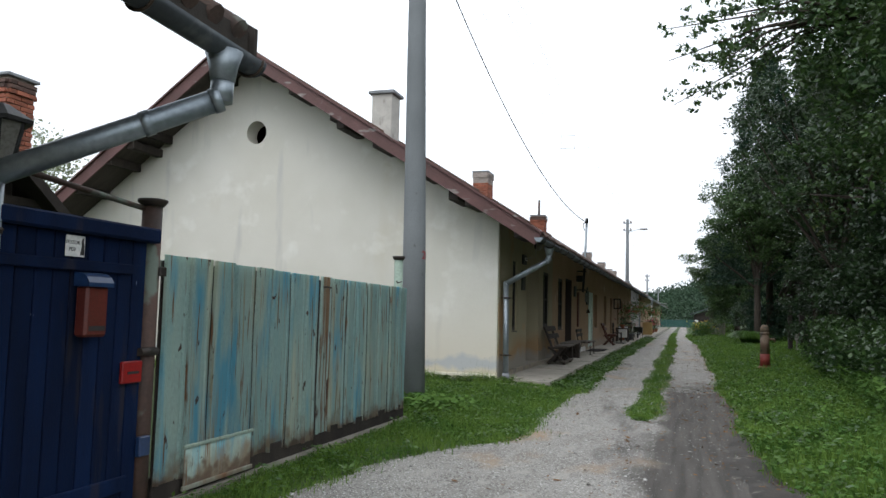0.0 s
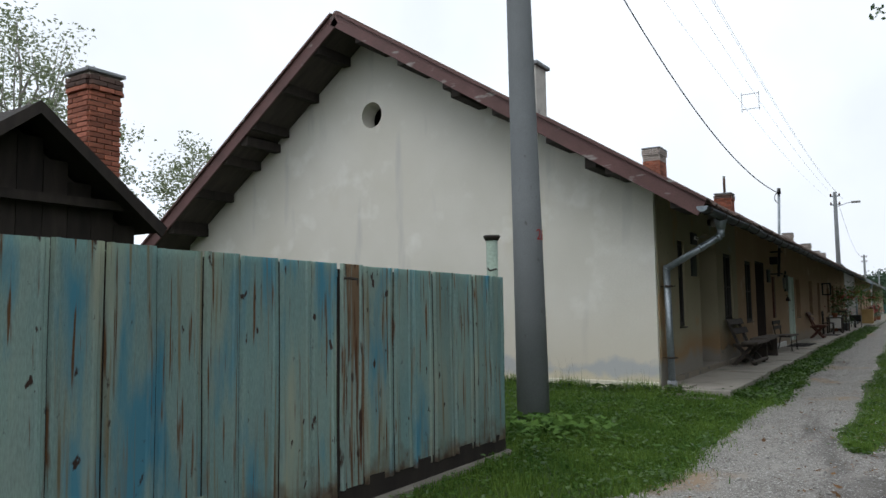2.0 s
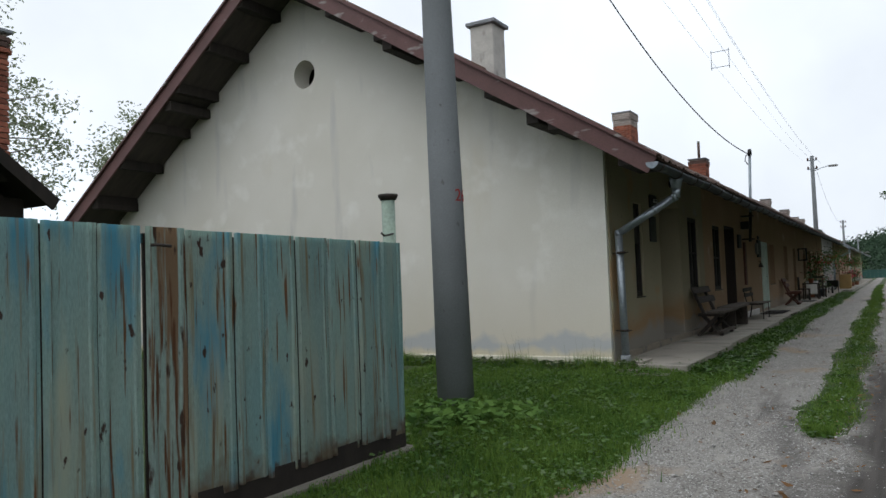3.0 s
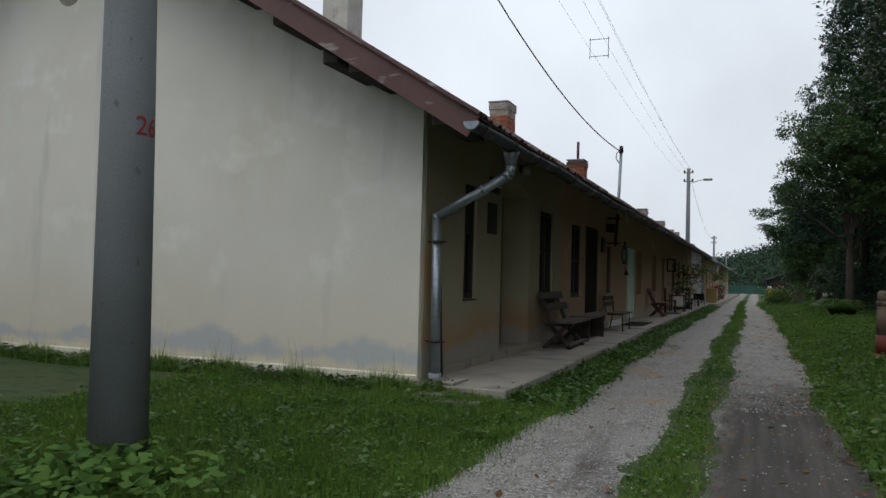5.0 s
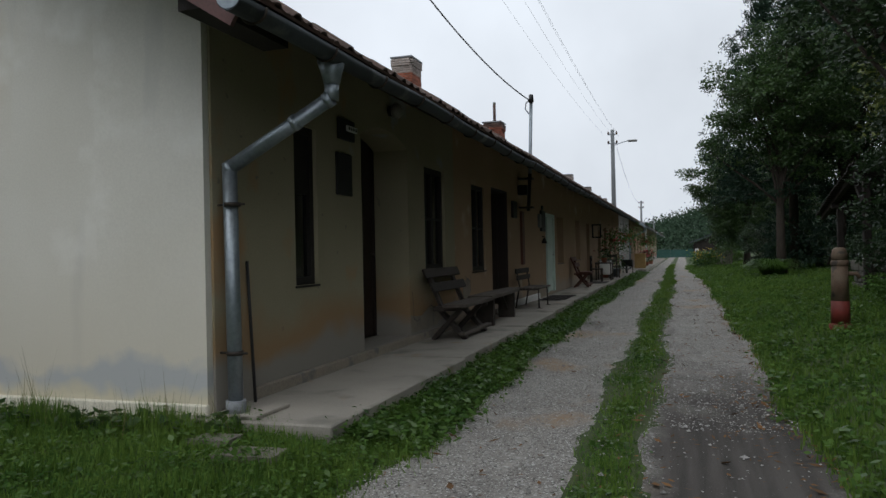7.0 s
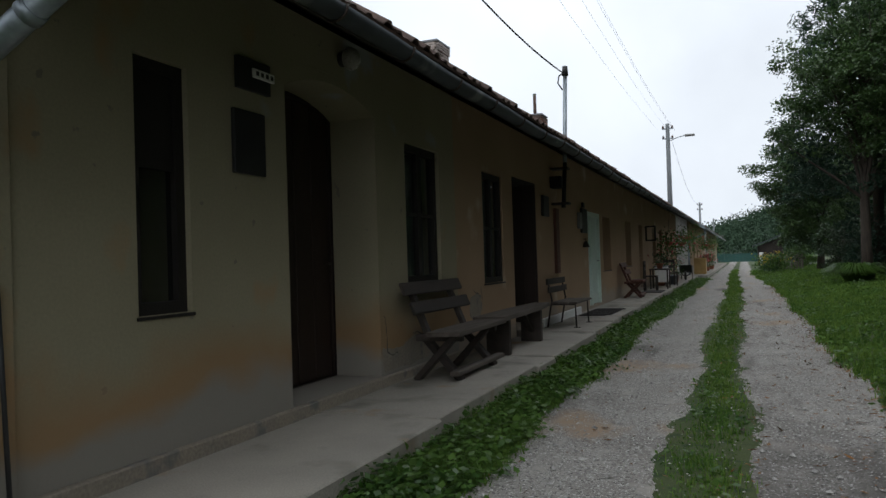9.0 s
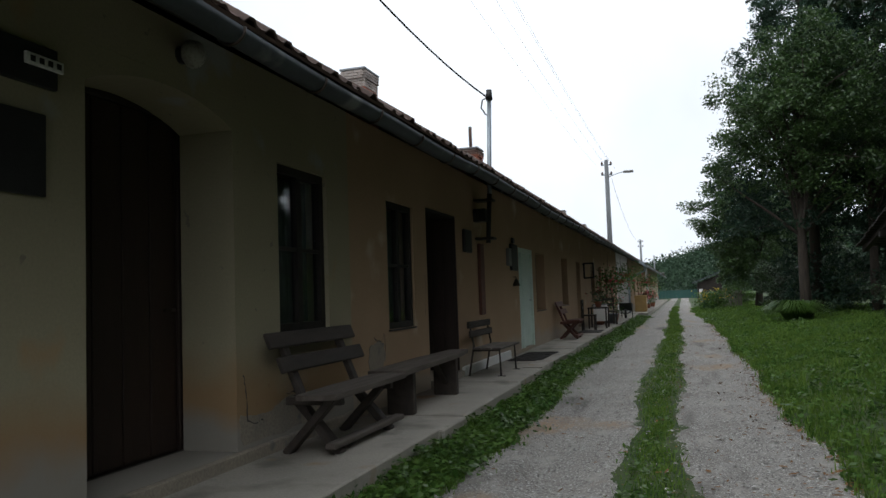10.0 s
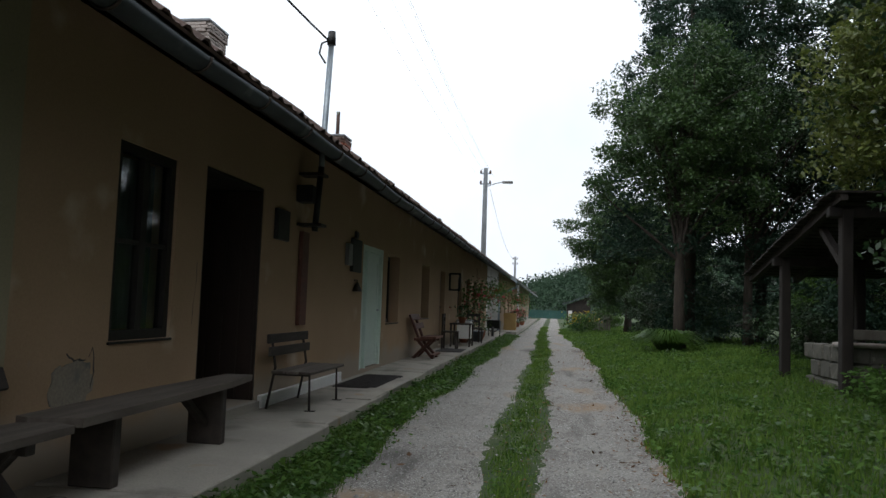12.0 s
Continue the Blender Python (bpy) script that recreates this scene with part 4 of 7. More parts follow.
gutter("gutter", 0.985, 2.50, -1.16, 37.4, "dark half-round metal gutter along the eave")


# ---- downpipe at the corner ----
def downpipe(name, outlet, bend, foot, label, r=0.052):
    d = thing(name, label, "downpipe")
    ox, oy, oz = outlet
    part("hopper", tube(bm_new(), [(ox, oy, oz), (ox, oy, oz - 0.08), (ox, oy, oz - 0.16)], [0.10, 0.075, r + 0.004], 14), "zinc", d)
    e1 = (ox - 0.005, oy, oz - 0.25)
    part("neck", tube(bm_new(), [(ox, oy, oz - 0.15), (ox - 0.005, oy, oz - 0.27)], r, 14), "zinc", d)
    part("diagonal_pipe", tube(bm_new(), [e1, bend], r, 14), "zinc", d)
    part("vertical_pipe", tube(bm_new(), [(bend[0], bend[1], bend[2] + 0.03), foot], r + 0.001, 14), "zinc", d)
    v = Vector(bend) - Vector(e1)
    for t in (0.0, 0.32, 0.97):
        p = Vector(e1) + v * t
        q = p + v.normalized() * 0.05
        part("joint", tube(bm_new(), [p, q], r + 0.006, 14), "zinc", d)
    for z in (bend[2] - 0.28, foot[2] + 0.42):
        part("clamp", tube(bm_new(), [(foot[0], foot[1], z), (foot[0], foot[1], z + 0.03)], r + 0.008, 14), "iron", d)
        part("clamp_screw", tube(bm_new(), [(foot[0] - 0.12, foot[1], z + 0.015), (foot[0] + 0.10, foot[1], z + 0.015)], 0.008, 6), "iron", d)
    part("foot_collar", tube(bm_new(), [(foot[0], foot[1], foot[2]), (foot[0], foot[1], foot[2] + 0.10)], r + 0.02, 14), "cap", d)
    return d


downpipe("downpipe", (0.94, 0.16, 2.46), (0.14, 0.11, 1.755), (0.17, 0.09, -0.01), "galvanised downpipe swinging back from the gutter to the corner")


# ---- concrete pole by the fence ----
def round_text(text, size, material, radius, name, parent, centre, z, azimuth, depth=0.003):
    """Lettering bent round an upright cylinder."""
    cu = bpy.data.curves.new(name, "FONT")
    cu.body, cu.size, cu.align_x, cu.align_y, cu.extrude = text, size, "CENTER", "CENTER", depth / 2
    tmp = bpy.data.objects.new(name, cu)
    me = bpy.data.meshes.new_from_object(tmp)
    for v in me.vertices:
        a = azimuth + v.co.x / radius
        rr = radius + 0.001 + depth / 2 + v.co.z
        v.co = (centre[0] + rr * math.cos(a), centre[1] + rr * math.sin(a), z + v.co.y)
    me.materials.append(M[material])
    bpy.data.objects.remove(tmp)
    ob = new(name, me)
    ob.parent = parent
    return ob


def flat_text(text, size, material, m, name, parent, depth=0.002):
    cu = bpy.data.curves.new(name, "FONT")
    cu.body, cu.size, cu.align_x, cu.align_y, cu.extrude = text, size, "CENTER", "CENTER", depth / 2
    tmp = bpy.data.objects.new(name, cu)
    me = bpy.data.meshes.new_from_object(tmp)
    me.transform(m)
    me.materials.append(M[material])
    bpy.data.objects.remove(tmp)
    ob = new(name, me)
    ob.parent = parent
    return ob


PX, PY = -0.245, -3.84
pole = thing("utility_pole", "tapered grey concrete utility pole stencilled with a red 26", "utility pole")
part("shaft", tube(bm_new(), [(PX, PY, -0.3), (PX - 0.03, PY, 2), (PX - 0.08, PY, 5), (PX - 0.12, PY, 8.4)], [0.178, 0.160, 0.133, 0.105], 28), "pole", pole)
round_text("26", 0.165, "redink", 0.162, "number", pole, (PX - 0.03, PY), 1.98, radians(-1))
for z in (7.9, 7.4):
    part("crossarm", beam(bm_new(), (PX - 0.8, PY + 0.14, z), (PX + 0.55, PY + 0.14, z), 0.07, 0.07), "zinc", pole)


def hang(a, b, sag, n=24):
    a, b = Vector(a), Vector(b)
    return [a.lerp(b, k / n) + Vector((0, 0, -sag * 4 * (k / n) * (1 - k / n))) for k in range(n + 1)]


solo("cable", tube(bm_new(), hang((-0.72, PY + 0.05, 8.0), (0.30, 10.9, 4.22), 1.0), 0.012, 6), "wire", "black service cable from the pole to the roof mast", "cable")
for k, (dx, z) in enumerate(((-0.64, 7.95), (-0.10, 7.95), (0.25, 7.95), (0.5, 7.45))):
    solo("wire", tube(bm_new(), hang((dx - 0.155, PY + 0.14, z), (-0.3 + dx * 0.8, 37.75, 7.45 - 0.25 * (k == 3)), 0.55, 30), 0.003, 4), "wire", "thin overhead line wire between the poles", "wire", "overhead wires")
sp = thing("wire_spacer", "square wire spacer frame hanging on the overhead lines", "spacer")
for a, b in (((-0.8, 7.45), (-0.28, 7.45)), ((-0.8, 7.0), (-0.28, 7.0)), ((-0.78, 6.93), (-0.78, 7.5)), ((-0.30, 6.93), (-0.30, 7.5))):
    part("bar", tube(bm_new(), [(a[0], 12.27, a[1]), (b[0], 12.27, b[1])], 0.008, 6), "wire", sp)


# ---- turquoise sheet gate and posts ----
def sheet_gate():
    g = thing("sheet_metal_gate", "two-leaf gate of faded rust-streaked turquoise metal sheet", "gate")
    for leaf, (ya, yb, za, zb) in enumerate(((-9.79, -7.64, 1.527, 1.492), (-7.62, -5.36, 1.492, 1.472))):
        n = 8
        cuts = [ya + (yb - ya) * (k + (random.uniform(-0.12, 0.12) if 0 < k < n else 0)) / n for k in range(n + 1)]
        for k in range(n):
            a, b = cuts[k], cuts[k + 1]
            top = za + (zb - za) * ((a + b) / 2 - ya) / (yb - ya)
            x = 0.20 - 0.004 * (k % 2)
            prof = [(x, a + 0.003), (x + 0.022, a + 0.010), (x + 0.022, a + 0.034), (x, a + 0.044), (x, b - 0.05), (x + 0.008, b - 0.043), (x + 0.008, b - 0.028), (x, b - 0.02), (x, b - 0.003)]
            bm = bm_new()
            rows = [[bm.verts.new((px + 0.004 * math.sin(py * 31 + z * 4), py, z)) for px, py in prof] for z in ((0.05 if leaf == 0 else 0.075) + random.uniform(-0.012, 0.02), 0.5, 1.0, top + random.uniform(-0.004, 0.004))]
            for r0, r1 in zip(rows, rows[1:]):
                for i in range(len(prof) - 1):
                    bm.faces.new((r0[i], r0[i + 1], r1[i + 1], r1[i]))
            geom = bmesh.ops.solidify(bm, geom=bm.faces[:], thickness=0.003)
            ob = part("sheet", bm, "tealrust" if leaf == 1 and k == 0 else "teal", g)
        part("backing", bx(bm_new(), 0.176, ya, 0.05, 0.19, yb, min(za, zb) - 0.012), "iron", g)
        part("bottom_board", bx(bm_new(), 0.13, ya, -0.06, 0.197, yb, 0.12, 0.008), "oldwood", g, "rotten dark board along the foot")
        part("top_rail", bx(bm_new(), 0.15, ya, (za + zb) / 2 - 0.07, 0.188, yb, (za + zb) / 2 - 0.025), "teal", g)
    part("hinge", bx(bm_new(), 0.185, -9.84, 1.38, 0.212, -9.775, 1.44, 0.006), "iron", g)
    part("latch", tube(bm_new(), [(0.215, -7.60, 1.40), (0.25, -7.58, 1.40), (0.25, -7.50, 1.395)], 0.009, 6), "iron", g)
    patch = part("patch_panel", bx(bm_new(), 0.222, -9.52, 0.02, 0.228, -8.72, 0.26), "teal", g, "bolted turquoise repair panel")
    part("patch_edge", bx(bm_new(), 0.222, -9.54, 0.26, 0.240, -8.70, 0.285, 0.004), "greenpipe", patch)
    part("patch_edge", bx(bm_new(), 0.222, -9.54, -0.01, 0.240, -8.70, 0.02, 0.004), "rust", patch)
    return g


sheet_gate()
solo("kerb", bx(bm_new(), -0.05, -10.0, -0.25, 0.24, -5.3, -0.035, 0.02), "stone", "worn concrete kerb under the gate", "kerb", kind="structure")


def pipe_post(at, h, r, mat, label):
    p = thing("gate_post", label, "post", at, "gate posts")
    part("pipe", tube(bm_new(), [(0, 0, -0.3), (0, 0, h)], r, 16), mat, p)
    part("cap", tube(bm_new(), [(0, 0, h - 0.01), (0, 0, h + 0.02), (0, 0, h + 0.035)], [r + 0.006, r * 1.5, r * 1.5], 16), "iron", p, "flat dark cap plate")
    return p


pipe_post((0.135, -9.85, 0), 1.83, 0.062, "rustpipe", "rusty steel pipe gate post with a cap plate")
pp = pipe_post((0.06, -5.30, 0), 1.82, 0.052, "greenpipe", "pale green steel pipe post with a cap plate")
part("hook", tube(bm_new(), [(0.05, -0.02, 1.55), (0.04, -0.12, 1.53), (0.04, -0.16, 1.55)], 0.008, 6), "iron", pp)


# ---- blue gate ----
def blue_gate():
    g = thing("wooden_gate", "dark blue painted plank gate with a heavy top beam", "gate")
    y0, y1 = -11.02, -9.94
    n = 9
    for k in range(n):
        a, b = y0 + (y1 - y0) * k / n, y0 + (y1 - y0) * (k + 1) / n
        part("plank", bx(bm_new(), 0.15 + random.uniform(-0.006, 0.006), a + 0.004, -0.08, 0.185, b - 0.004, 1.58, 0.004), "blue", g)
    part("top_beam", bx(bm_new(), 0.14, y0 - 0.06, 1.58, 0.245, y1 + 0.06, 1.67, 0.012), "blue", g)
    part("rail", bx(bm_new(), 0.187, y0, 1.375, 0.212, y1 - 0.14, 1.435, 0.005), "blue", g)
    part("rail", bx(bm_new(), 0.187, y0, 0.10, 0.212, y1 - 0.1, 0.19, 0.005), "blue", g)
    lk = part("lock_plate", bx(bm_new(), 0.188, -10.13, 0.73, 0.215, -9.96, 0.86, 0.006), "red", g, "bright red painted lock plate")
    part("slot", bx(bm_new(), 0.216, -10.09, 0.785, 0.219, -9.99, 0.80), "ink", lk)
    part("bolt", tube(bm_new(), [(0.20, -9.98, 0.91), (0.20, -9.82, 0.91)], 0.026, 10), "iron", g)
    part("hinge", bx(bm_new(), 0.19, -9.96, 0.28, 0.225, -9.86, 0.40, 0.006), "bluebox", g)
    return g


blue_gate()
mb = thing("mailbox", "faded red mailbox with a blue lid hung on the gate", "mailbox", (0.19, -10.425, 1.195))
part("body", bx(bm_new(), 0.0, -0.082, -0.18, 0.085, 0.082, 0.10, 0.014), "redbox", mb)
lid = prism(bm_new(), [(0.0, 0.175), (0.05, 0.17), (0.085, 0.15), (0.105, 0.118), (0.105, 0.095), (0.0, 0.095)], "y", -0.094, 0.094)
part("lid", lid, "bluebox", mb, "blue sloping lid")
part("slot", bx(bm_new(), 0.0855, -0.06, -0.145, 0.088, 0.06, -0.12), "ink", mb)
sg = thing("warning_sign", "white enamel dog warning plate on the blue gate", "sign", (0.1905, -10.53, 1.508))
part("plate", bx(bm_new(), 0, -0.068, -0.058, 0.006, 0.068, 0.058, 0.004), "paper", sg)
face = Matrix(((0, 0, 1, 0.0075), (1, 0, 0, 0), (0, 1, 0, 0), (0, 0, 0, 1)))
flat_text("POZOR", 0.029, "ink", face @ Matrix.Translation((-0.020, 0.018, 0)), "lettering", sg)
flat_text("PES!", 0.029, "ink", face @ Matrix.Translation((-0.022, -0.020, 0)), "lettering", sg)
part("dog_shape", prism(bm_new(), [(0.034, -0.048), (0.062, -0.048), (0.062, 0.0), (0.056, 0.028), (0.058, 0.048), (0.048, 0.044), (0.040, 0.03), (0.042, 0.0)], "x", 0.0065, 0.008), "ink", sg)
solo("rail_pipe", tube(bm_new(), [(0.12, -9.88, 1.80), (-0.1, -11.4, 1.98)], 0.018, 8), "rustpipe", "thin rusty pipe rail above the gate", "pipe")

# ---- near house: eave, gutter and downpipe over the gate ----
nh = thing("neighbour_house", "low neighbouring house with tiled eave beside the blue gate", "house")
part("wall", bx(bm_new(), -6.0, -28, -0.3, 0.12, -11.25, 2.75), "cream", nh)
rf = prism(bm_new(), [(1.08, 2.70), (-3.5, 5.5), (-8.1, 2.7), (-8.1, 2.58), (-3.5, 5.36), (1.08, 2.58)], "y", -28.3, -10.32)
part("roof", rf, "soffit", nh)
bmt = bm_new()
for k in range(44):
    y = -10.44 - k * 0.21
    tube(bmt, [(1.13 + random.uniform(-0.03, 0.02), y, 2.67), (0.6, y, 2.99)], [0.055, 0.052], 8)
part("tile_edge", bmt, "tile", nh, "row of weathered half-round eave tiles")
part("verge_board", prism(bm_new(), [(1.12, 2.72), (-3.5, 5.56), (-3.5, 5.34), (1.12, 2.52)], "y", -10.32, -10.29), "oldwood", nh)
gutter("gutter", 1.055, 2.57, -24.0, -10.20, "dark half-round gutter of the neighbouring house", mat="zincdark")
downpipe("downpipe", (1.055, -10.50, 2.53), (0.19, -11.08, 1.80), (0.19, -11.08, -0.08), "dark zinc downpipe crossing above the gate", 0.060)

# ---- lantern on the near house corner ----
ln = thing("wall_lantern", "black six-sided glass lantern on the house corner", "lamp", (0.18, -11.04, 1.86))


def hexagon(r, z):
    return [(r * math.cos(k * math.pi / 3 + 0.3), r * math.sin(k * math.pi / 3 + 0.3), z) for k in range(6)]


lo, hi = hexagon(0.070, 0.0), hexagon(0.115, 0.21)
for k in range(6):
    part("corner_bar", tube(bm_new(), [lo[k], hi[k]], 0.009, 5), "black", ln)
    bm = bm_new()
    q = [Vector(lo[k]) * 0.97, Vector(lo[(k + 1) % 6]) * 0.97, Vector(hi[(k + 1) % 6]) * 0.97, Vector(hi[k]) * 0.97]
    vs = [bm.verts.new((p.x, p.y, w[2])) for p, w in zip(q, (lo[k], lo[(k + 1) % 6], hi[(k + 1) % 6], hi[k]))]
    bm.faces.new(vs)
    bmesh.ops.solidify(bm, geom=bm.faces[:], thickness=0.003)
    part("pane", bm, "globe", ln, "dusty lantern glass")
part("base", tube(bm_new(), [(0, 0, -0.03), (0, 0, 0.005)], [0.05, 0.078], 6, True, False), "black", ln)
part("hood", tube(bm_new(), [(0, 0, 0.205), (0, 0, 0.225), (0, 0, 0.275), (0, 0, 0.30)], [0.15, 0.15, 0.07, 0.03], 6, True, False), "black", ln)
part("arm", tube(bm_new(), [(0, -0.26, 0.10), (0, -0.16, 0.02), (0, 0, -0.03)], 0.012, 6), "black", ln)

# ---- dark wooden shed and brick chimney in the yard ----
sh = thing("shed", "black weathered timber shed with a low gabled roof", "shed")
SX = -5.7
sy, sz = -6.2, 3.80
for k in range(10):
    a = -7.9 + k * 0.34
    top = sz - 0.2 - abs(a + 0.17 - sy) * 0.76
    part("board", bx(bm_new(), SX - 0.5 + random.uniform(-0.01, 0.01), a, -0.2, SX - 0.46, a + 0.33, top), "oldwood", sh)
part("body", prism(bm_new(), [(-7.8, -0.2), (-4.6, -0.2), (-4.6, 2.35), (sy, sz - 0.25), (-7.8, 2.35)], "x", -9.0, SX - 0.5), "oldwood", sh)
part("roof_plane", prism(bm_new(), [(sy, sz), (-4.36, 2.40), (-4.40, 2.33), (sy, sz - 0.09)], "x", -9.3, SX), "oldwood", sh, "tarred black roof plane")
part("roof_plane", prism(bm_new(), [(sy, sz), (-8.04, 2.40), (-8.0, 2.33), (sy, sz - 0.09)], "x", -9.3, SX), "oldwood", sh)
part("barge_board", prism(bm_new(), [(sy, sz + 0.02), (-4.33, 2.40), (-4.42, 2.26), (sy, sz - 0.14)], "x", SX, SX + 0.04), "oldwood", sh)
part("barge_board", prism(bm_new(), [(sy, sz + 0.02), (-8.07, 2.40), (-7.98, 2.26), (sy, sz - 0.14)], "x", SX, SX + 0.04), "oldwood", sh)
part("tie_beam", bx(bm_new(), SX - 0.45, -7.7, 2.62, SX - 0.3, -4.7, 2.74), "oldwood", sh)
chimney(-7.0, -4.62, 0.52, 0.52, 2.5, 4.74, "brick", "tall red brick chimney with a corbelled grey top")
solo("yard_wall", bx(bm_new(), -16, -14, -0.3, -15.8, 0, 2.4), "oldwood", "dark plank yard fence", "fence", kind="structure")

# ---- hydrant standpipe ----
hy = thing("standpipe", "old brown cast standpipe with a red foot standing in the grass", "hydrant", (5.23, 6.6, float(ground_z(5.23, 6.6))))
part("base", tube(bm_new(), [(0, 0, -0.1), (0, 0, 0.06), (0, 0, 0.08)], [0.15, 0.145, 0.12], 16), "hydrantred", hy)
part("red_section", tube(bm_new(), [(0, 0, 0.08), (0, 0, 0.38)], [0.12, 0.115], 16), "hydrantred", hy, "red painted lower section")
part("column", tube(bm_new(), [(0, 0, 0.38), (0, 0, 0.86)], [0.113, 0.10], 16), "hydrant", hy)
part("collar", tube(bm_new(), [(0, 0, 0.84), (0, 0, 0.86), (0, 0, 0.90), (0, 0, 0.92)], [0.10, 0.112, 0.112, 0.10], 16), "hydrant", hy)
part("head", tube(bm_new(), [(0, 0, 0.92), (0, 0, 1.0), (0, 0, 1.06), (0, 0, 1.09)], [0.10, 0.098, 0.085, 0.05], 16), "hydrant", hy)
part("spout", tube(bm_new(), [(0.09, 0, 0.74), (0.2, 0, 0.74), (0.24, 0, 0.68)], 0.03, 8), "hydrant", hy)
part("lever", tube(bm_new(), [(0, 0, 1.02), (-0.05, 0.15, 1.05), (-0.08, 0.34, 0.86)], 0.015, 6), "iron", hy)


# ---- cracks and patches in the street wall ----
def patch(pts, label, mat="greyplaster"):
    ragged = []
    for (ya, za), (yb, zb) in zip(pts, pts[1:] + pts[:1]):
        for j in range(5):
            ragged.append((ya + (yb - ya) * j / 5 + random.uniform(-0.022, 0.022), za + (zb - za) * j / 5 + random.uniform(-0.02, 0.02)))
    pts = ragged
    part("plaster_patch", prism(bm_new(), pts, "x", -0.003, 0.0035), mat, house, label)


def crack(pts, w=0.007):
    bm = bm_new()
    prev = None
    for k in range(len(pts) - 1):
        for j in range(4):
            t = j / 4
            y, z = pts[k][0] * (1 - t) + pts[k + 1][0] * t, pts[k][1] * (1 - t) + pts[k + 1][1] * t
            y, z = y + random.uniform(-0.012, 0.012), z + random.uniform(-0.01, 0.01)
            h = w * random.uniform(0.4, 1.3)
            cur = (bm.verts.new((0.0042, y - h / 2, z)), bm.verts.new((0.0042, y + h / 2, z + h * 0.6)))
            if prev:
                bm.faces.new((prev[0], prev[1], cur[1], cur[0]))
            prev = cur
    part("crack", bm, "ink", house)


patch([(6.55, 0.50), (6.62, 0.66), (6.80, 0.70), (6.98, 0.66), (7.02, 0.52), (6.95, 0.40), (6.70, 0.36)], "bare grey plaster patch under the window")
crack([(6.72, 0.74), (6.80, 0.69), (6.95, 0.70), (6.99, 0.78), (7.01, 0.6), (6.98, 0.45)], 0.014)
patch([(4.26, 0.12), (4.24, 0.34), (4.6, 0.30), (4.9, 0.38), (5.3, 0.36), (5.5, 0.28), (5.2, 0.12)], "flaking grey plaster at the wall foot")
crack([(4.28, 0.62), (4.32, 0.5), (4.33, 0.28), (4.45, 0.25), (4.58, 0.27)], 0.012)
crack([(4.9, 0.40), (5.0, 0.41), (5.15, 0.375), (5.32, 0.42)], 0.014)
crack([(8.35, 0.9), (8.4, 1.2), (8.38, 1.5)], 0.008)


# ---- benches ----
def x_bench(y0, y1, mat, seatmat, label, at=(0, 0, 0), back=True):
    """Bench with crossed plank legs, a leaning two-board back and a foot rail."""
    b = thing("bench", label, "bench", at, "benches along the wall")
    L = y1 - y0
    for y in (y0 + 0.22, y1 - 0.27):
        part("leg", beam(bm_new(), (0.16, y, 0.0), (0.56, y, 0.42), 0.06, 0.10, 0.008, (0, 1, 0)), mat, b)
        part("leg", beam(bm_new(), (0.58, y + 0.065, 0.0), (0.20, y + 0.065, 0.42), 0.06, 0.10, 0.008, (0, 1, 0)), mat, b)
        part("bearer", bx(bm_new(), 0.17, y - 0.035, 0.365, 0.63, y + 0.03, 0.425, 0.006), mat, b)
        if back:
            part("back_post", beam(bm_new(), (0.27, y + 0.07, 0.38), (0.065, y + 0.07, 0.88), 0.05, 0.085, 0.006, (0, 1, 0)), mat, b)
    part("seat_board", prism(bm_new(), [(0.36, y0), (0.42, y0 - 0.02), (0.665, y0 + 0.04), (0.66, y1), (0.52, y1 + 0.05), (0.34, y1 - 0.02), (0.33, y0 + 0.6)], "z", 0.425, 0.465), seatmat, b)
    if back:
        m = pose(0.105, 0, 0.845, 0, -23)
        part("back_board", bx(bm_new(), 0, y0 + 0.02, -0.062, 0.032, y1 + 0.05, 0.062, 0.008, m), mat, b)
        m = pose(0.19, 0, 0.665, 0, -23)
        part("back_board", bx(bm_new(), 0, y0 + 0.05, -0.062, 0.032, y1 + 0.06, 0.062, 0.008, m), mat, b)
    part("foot_rail", bx(bm_new(), 0.52, y0 + 0.12, 0.055, 0.61, y1 + 0.06, 0.10, 0.008), seatmat, b)
    return b


x_bench(4.40, 5.87, "bench", "benchgrey", "dark stained plank bench with crossed legs and leaning back")
x_bench(0, 1.0, "redwood", "redwood", "red-brown plank bench with crossed legs against the wall", (-0.02, 17.75, 0))

tb = thing("plank_bench", "low backless bench of one thick grey plank on upright boards", "bench", group="benches along the wall")
prof = [(0.24, 5.99), (0.33, 5.96), (0.60, 6.03), (0.57, 7.2), (0.53, 8.08), (0.46, 8.62), (0.24, 8.58), (0.2, 7.4)]
part("seat_plank", prism(bm_new(), prof, "z", 0.425, 0.475), "benchgrey", tb, "worn grey waney-edged plank")
for y in (6.52, 7.98):
    part("leg_board", bx(bm_new(), 0.22, y - 0.03, -0.005, 0.50, y + 0.05, 0.425, 0.008), "bench", tb)
part("brace", beam(bm_new(), (0.36, 7.55, 0.42), (0.36, 7.99, 0.12), 0.06, 0.04), "bench", tb)


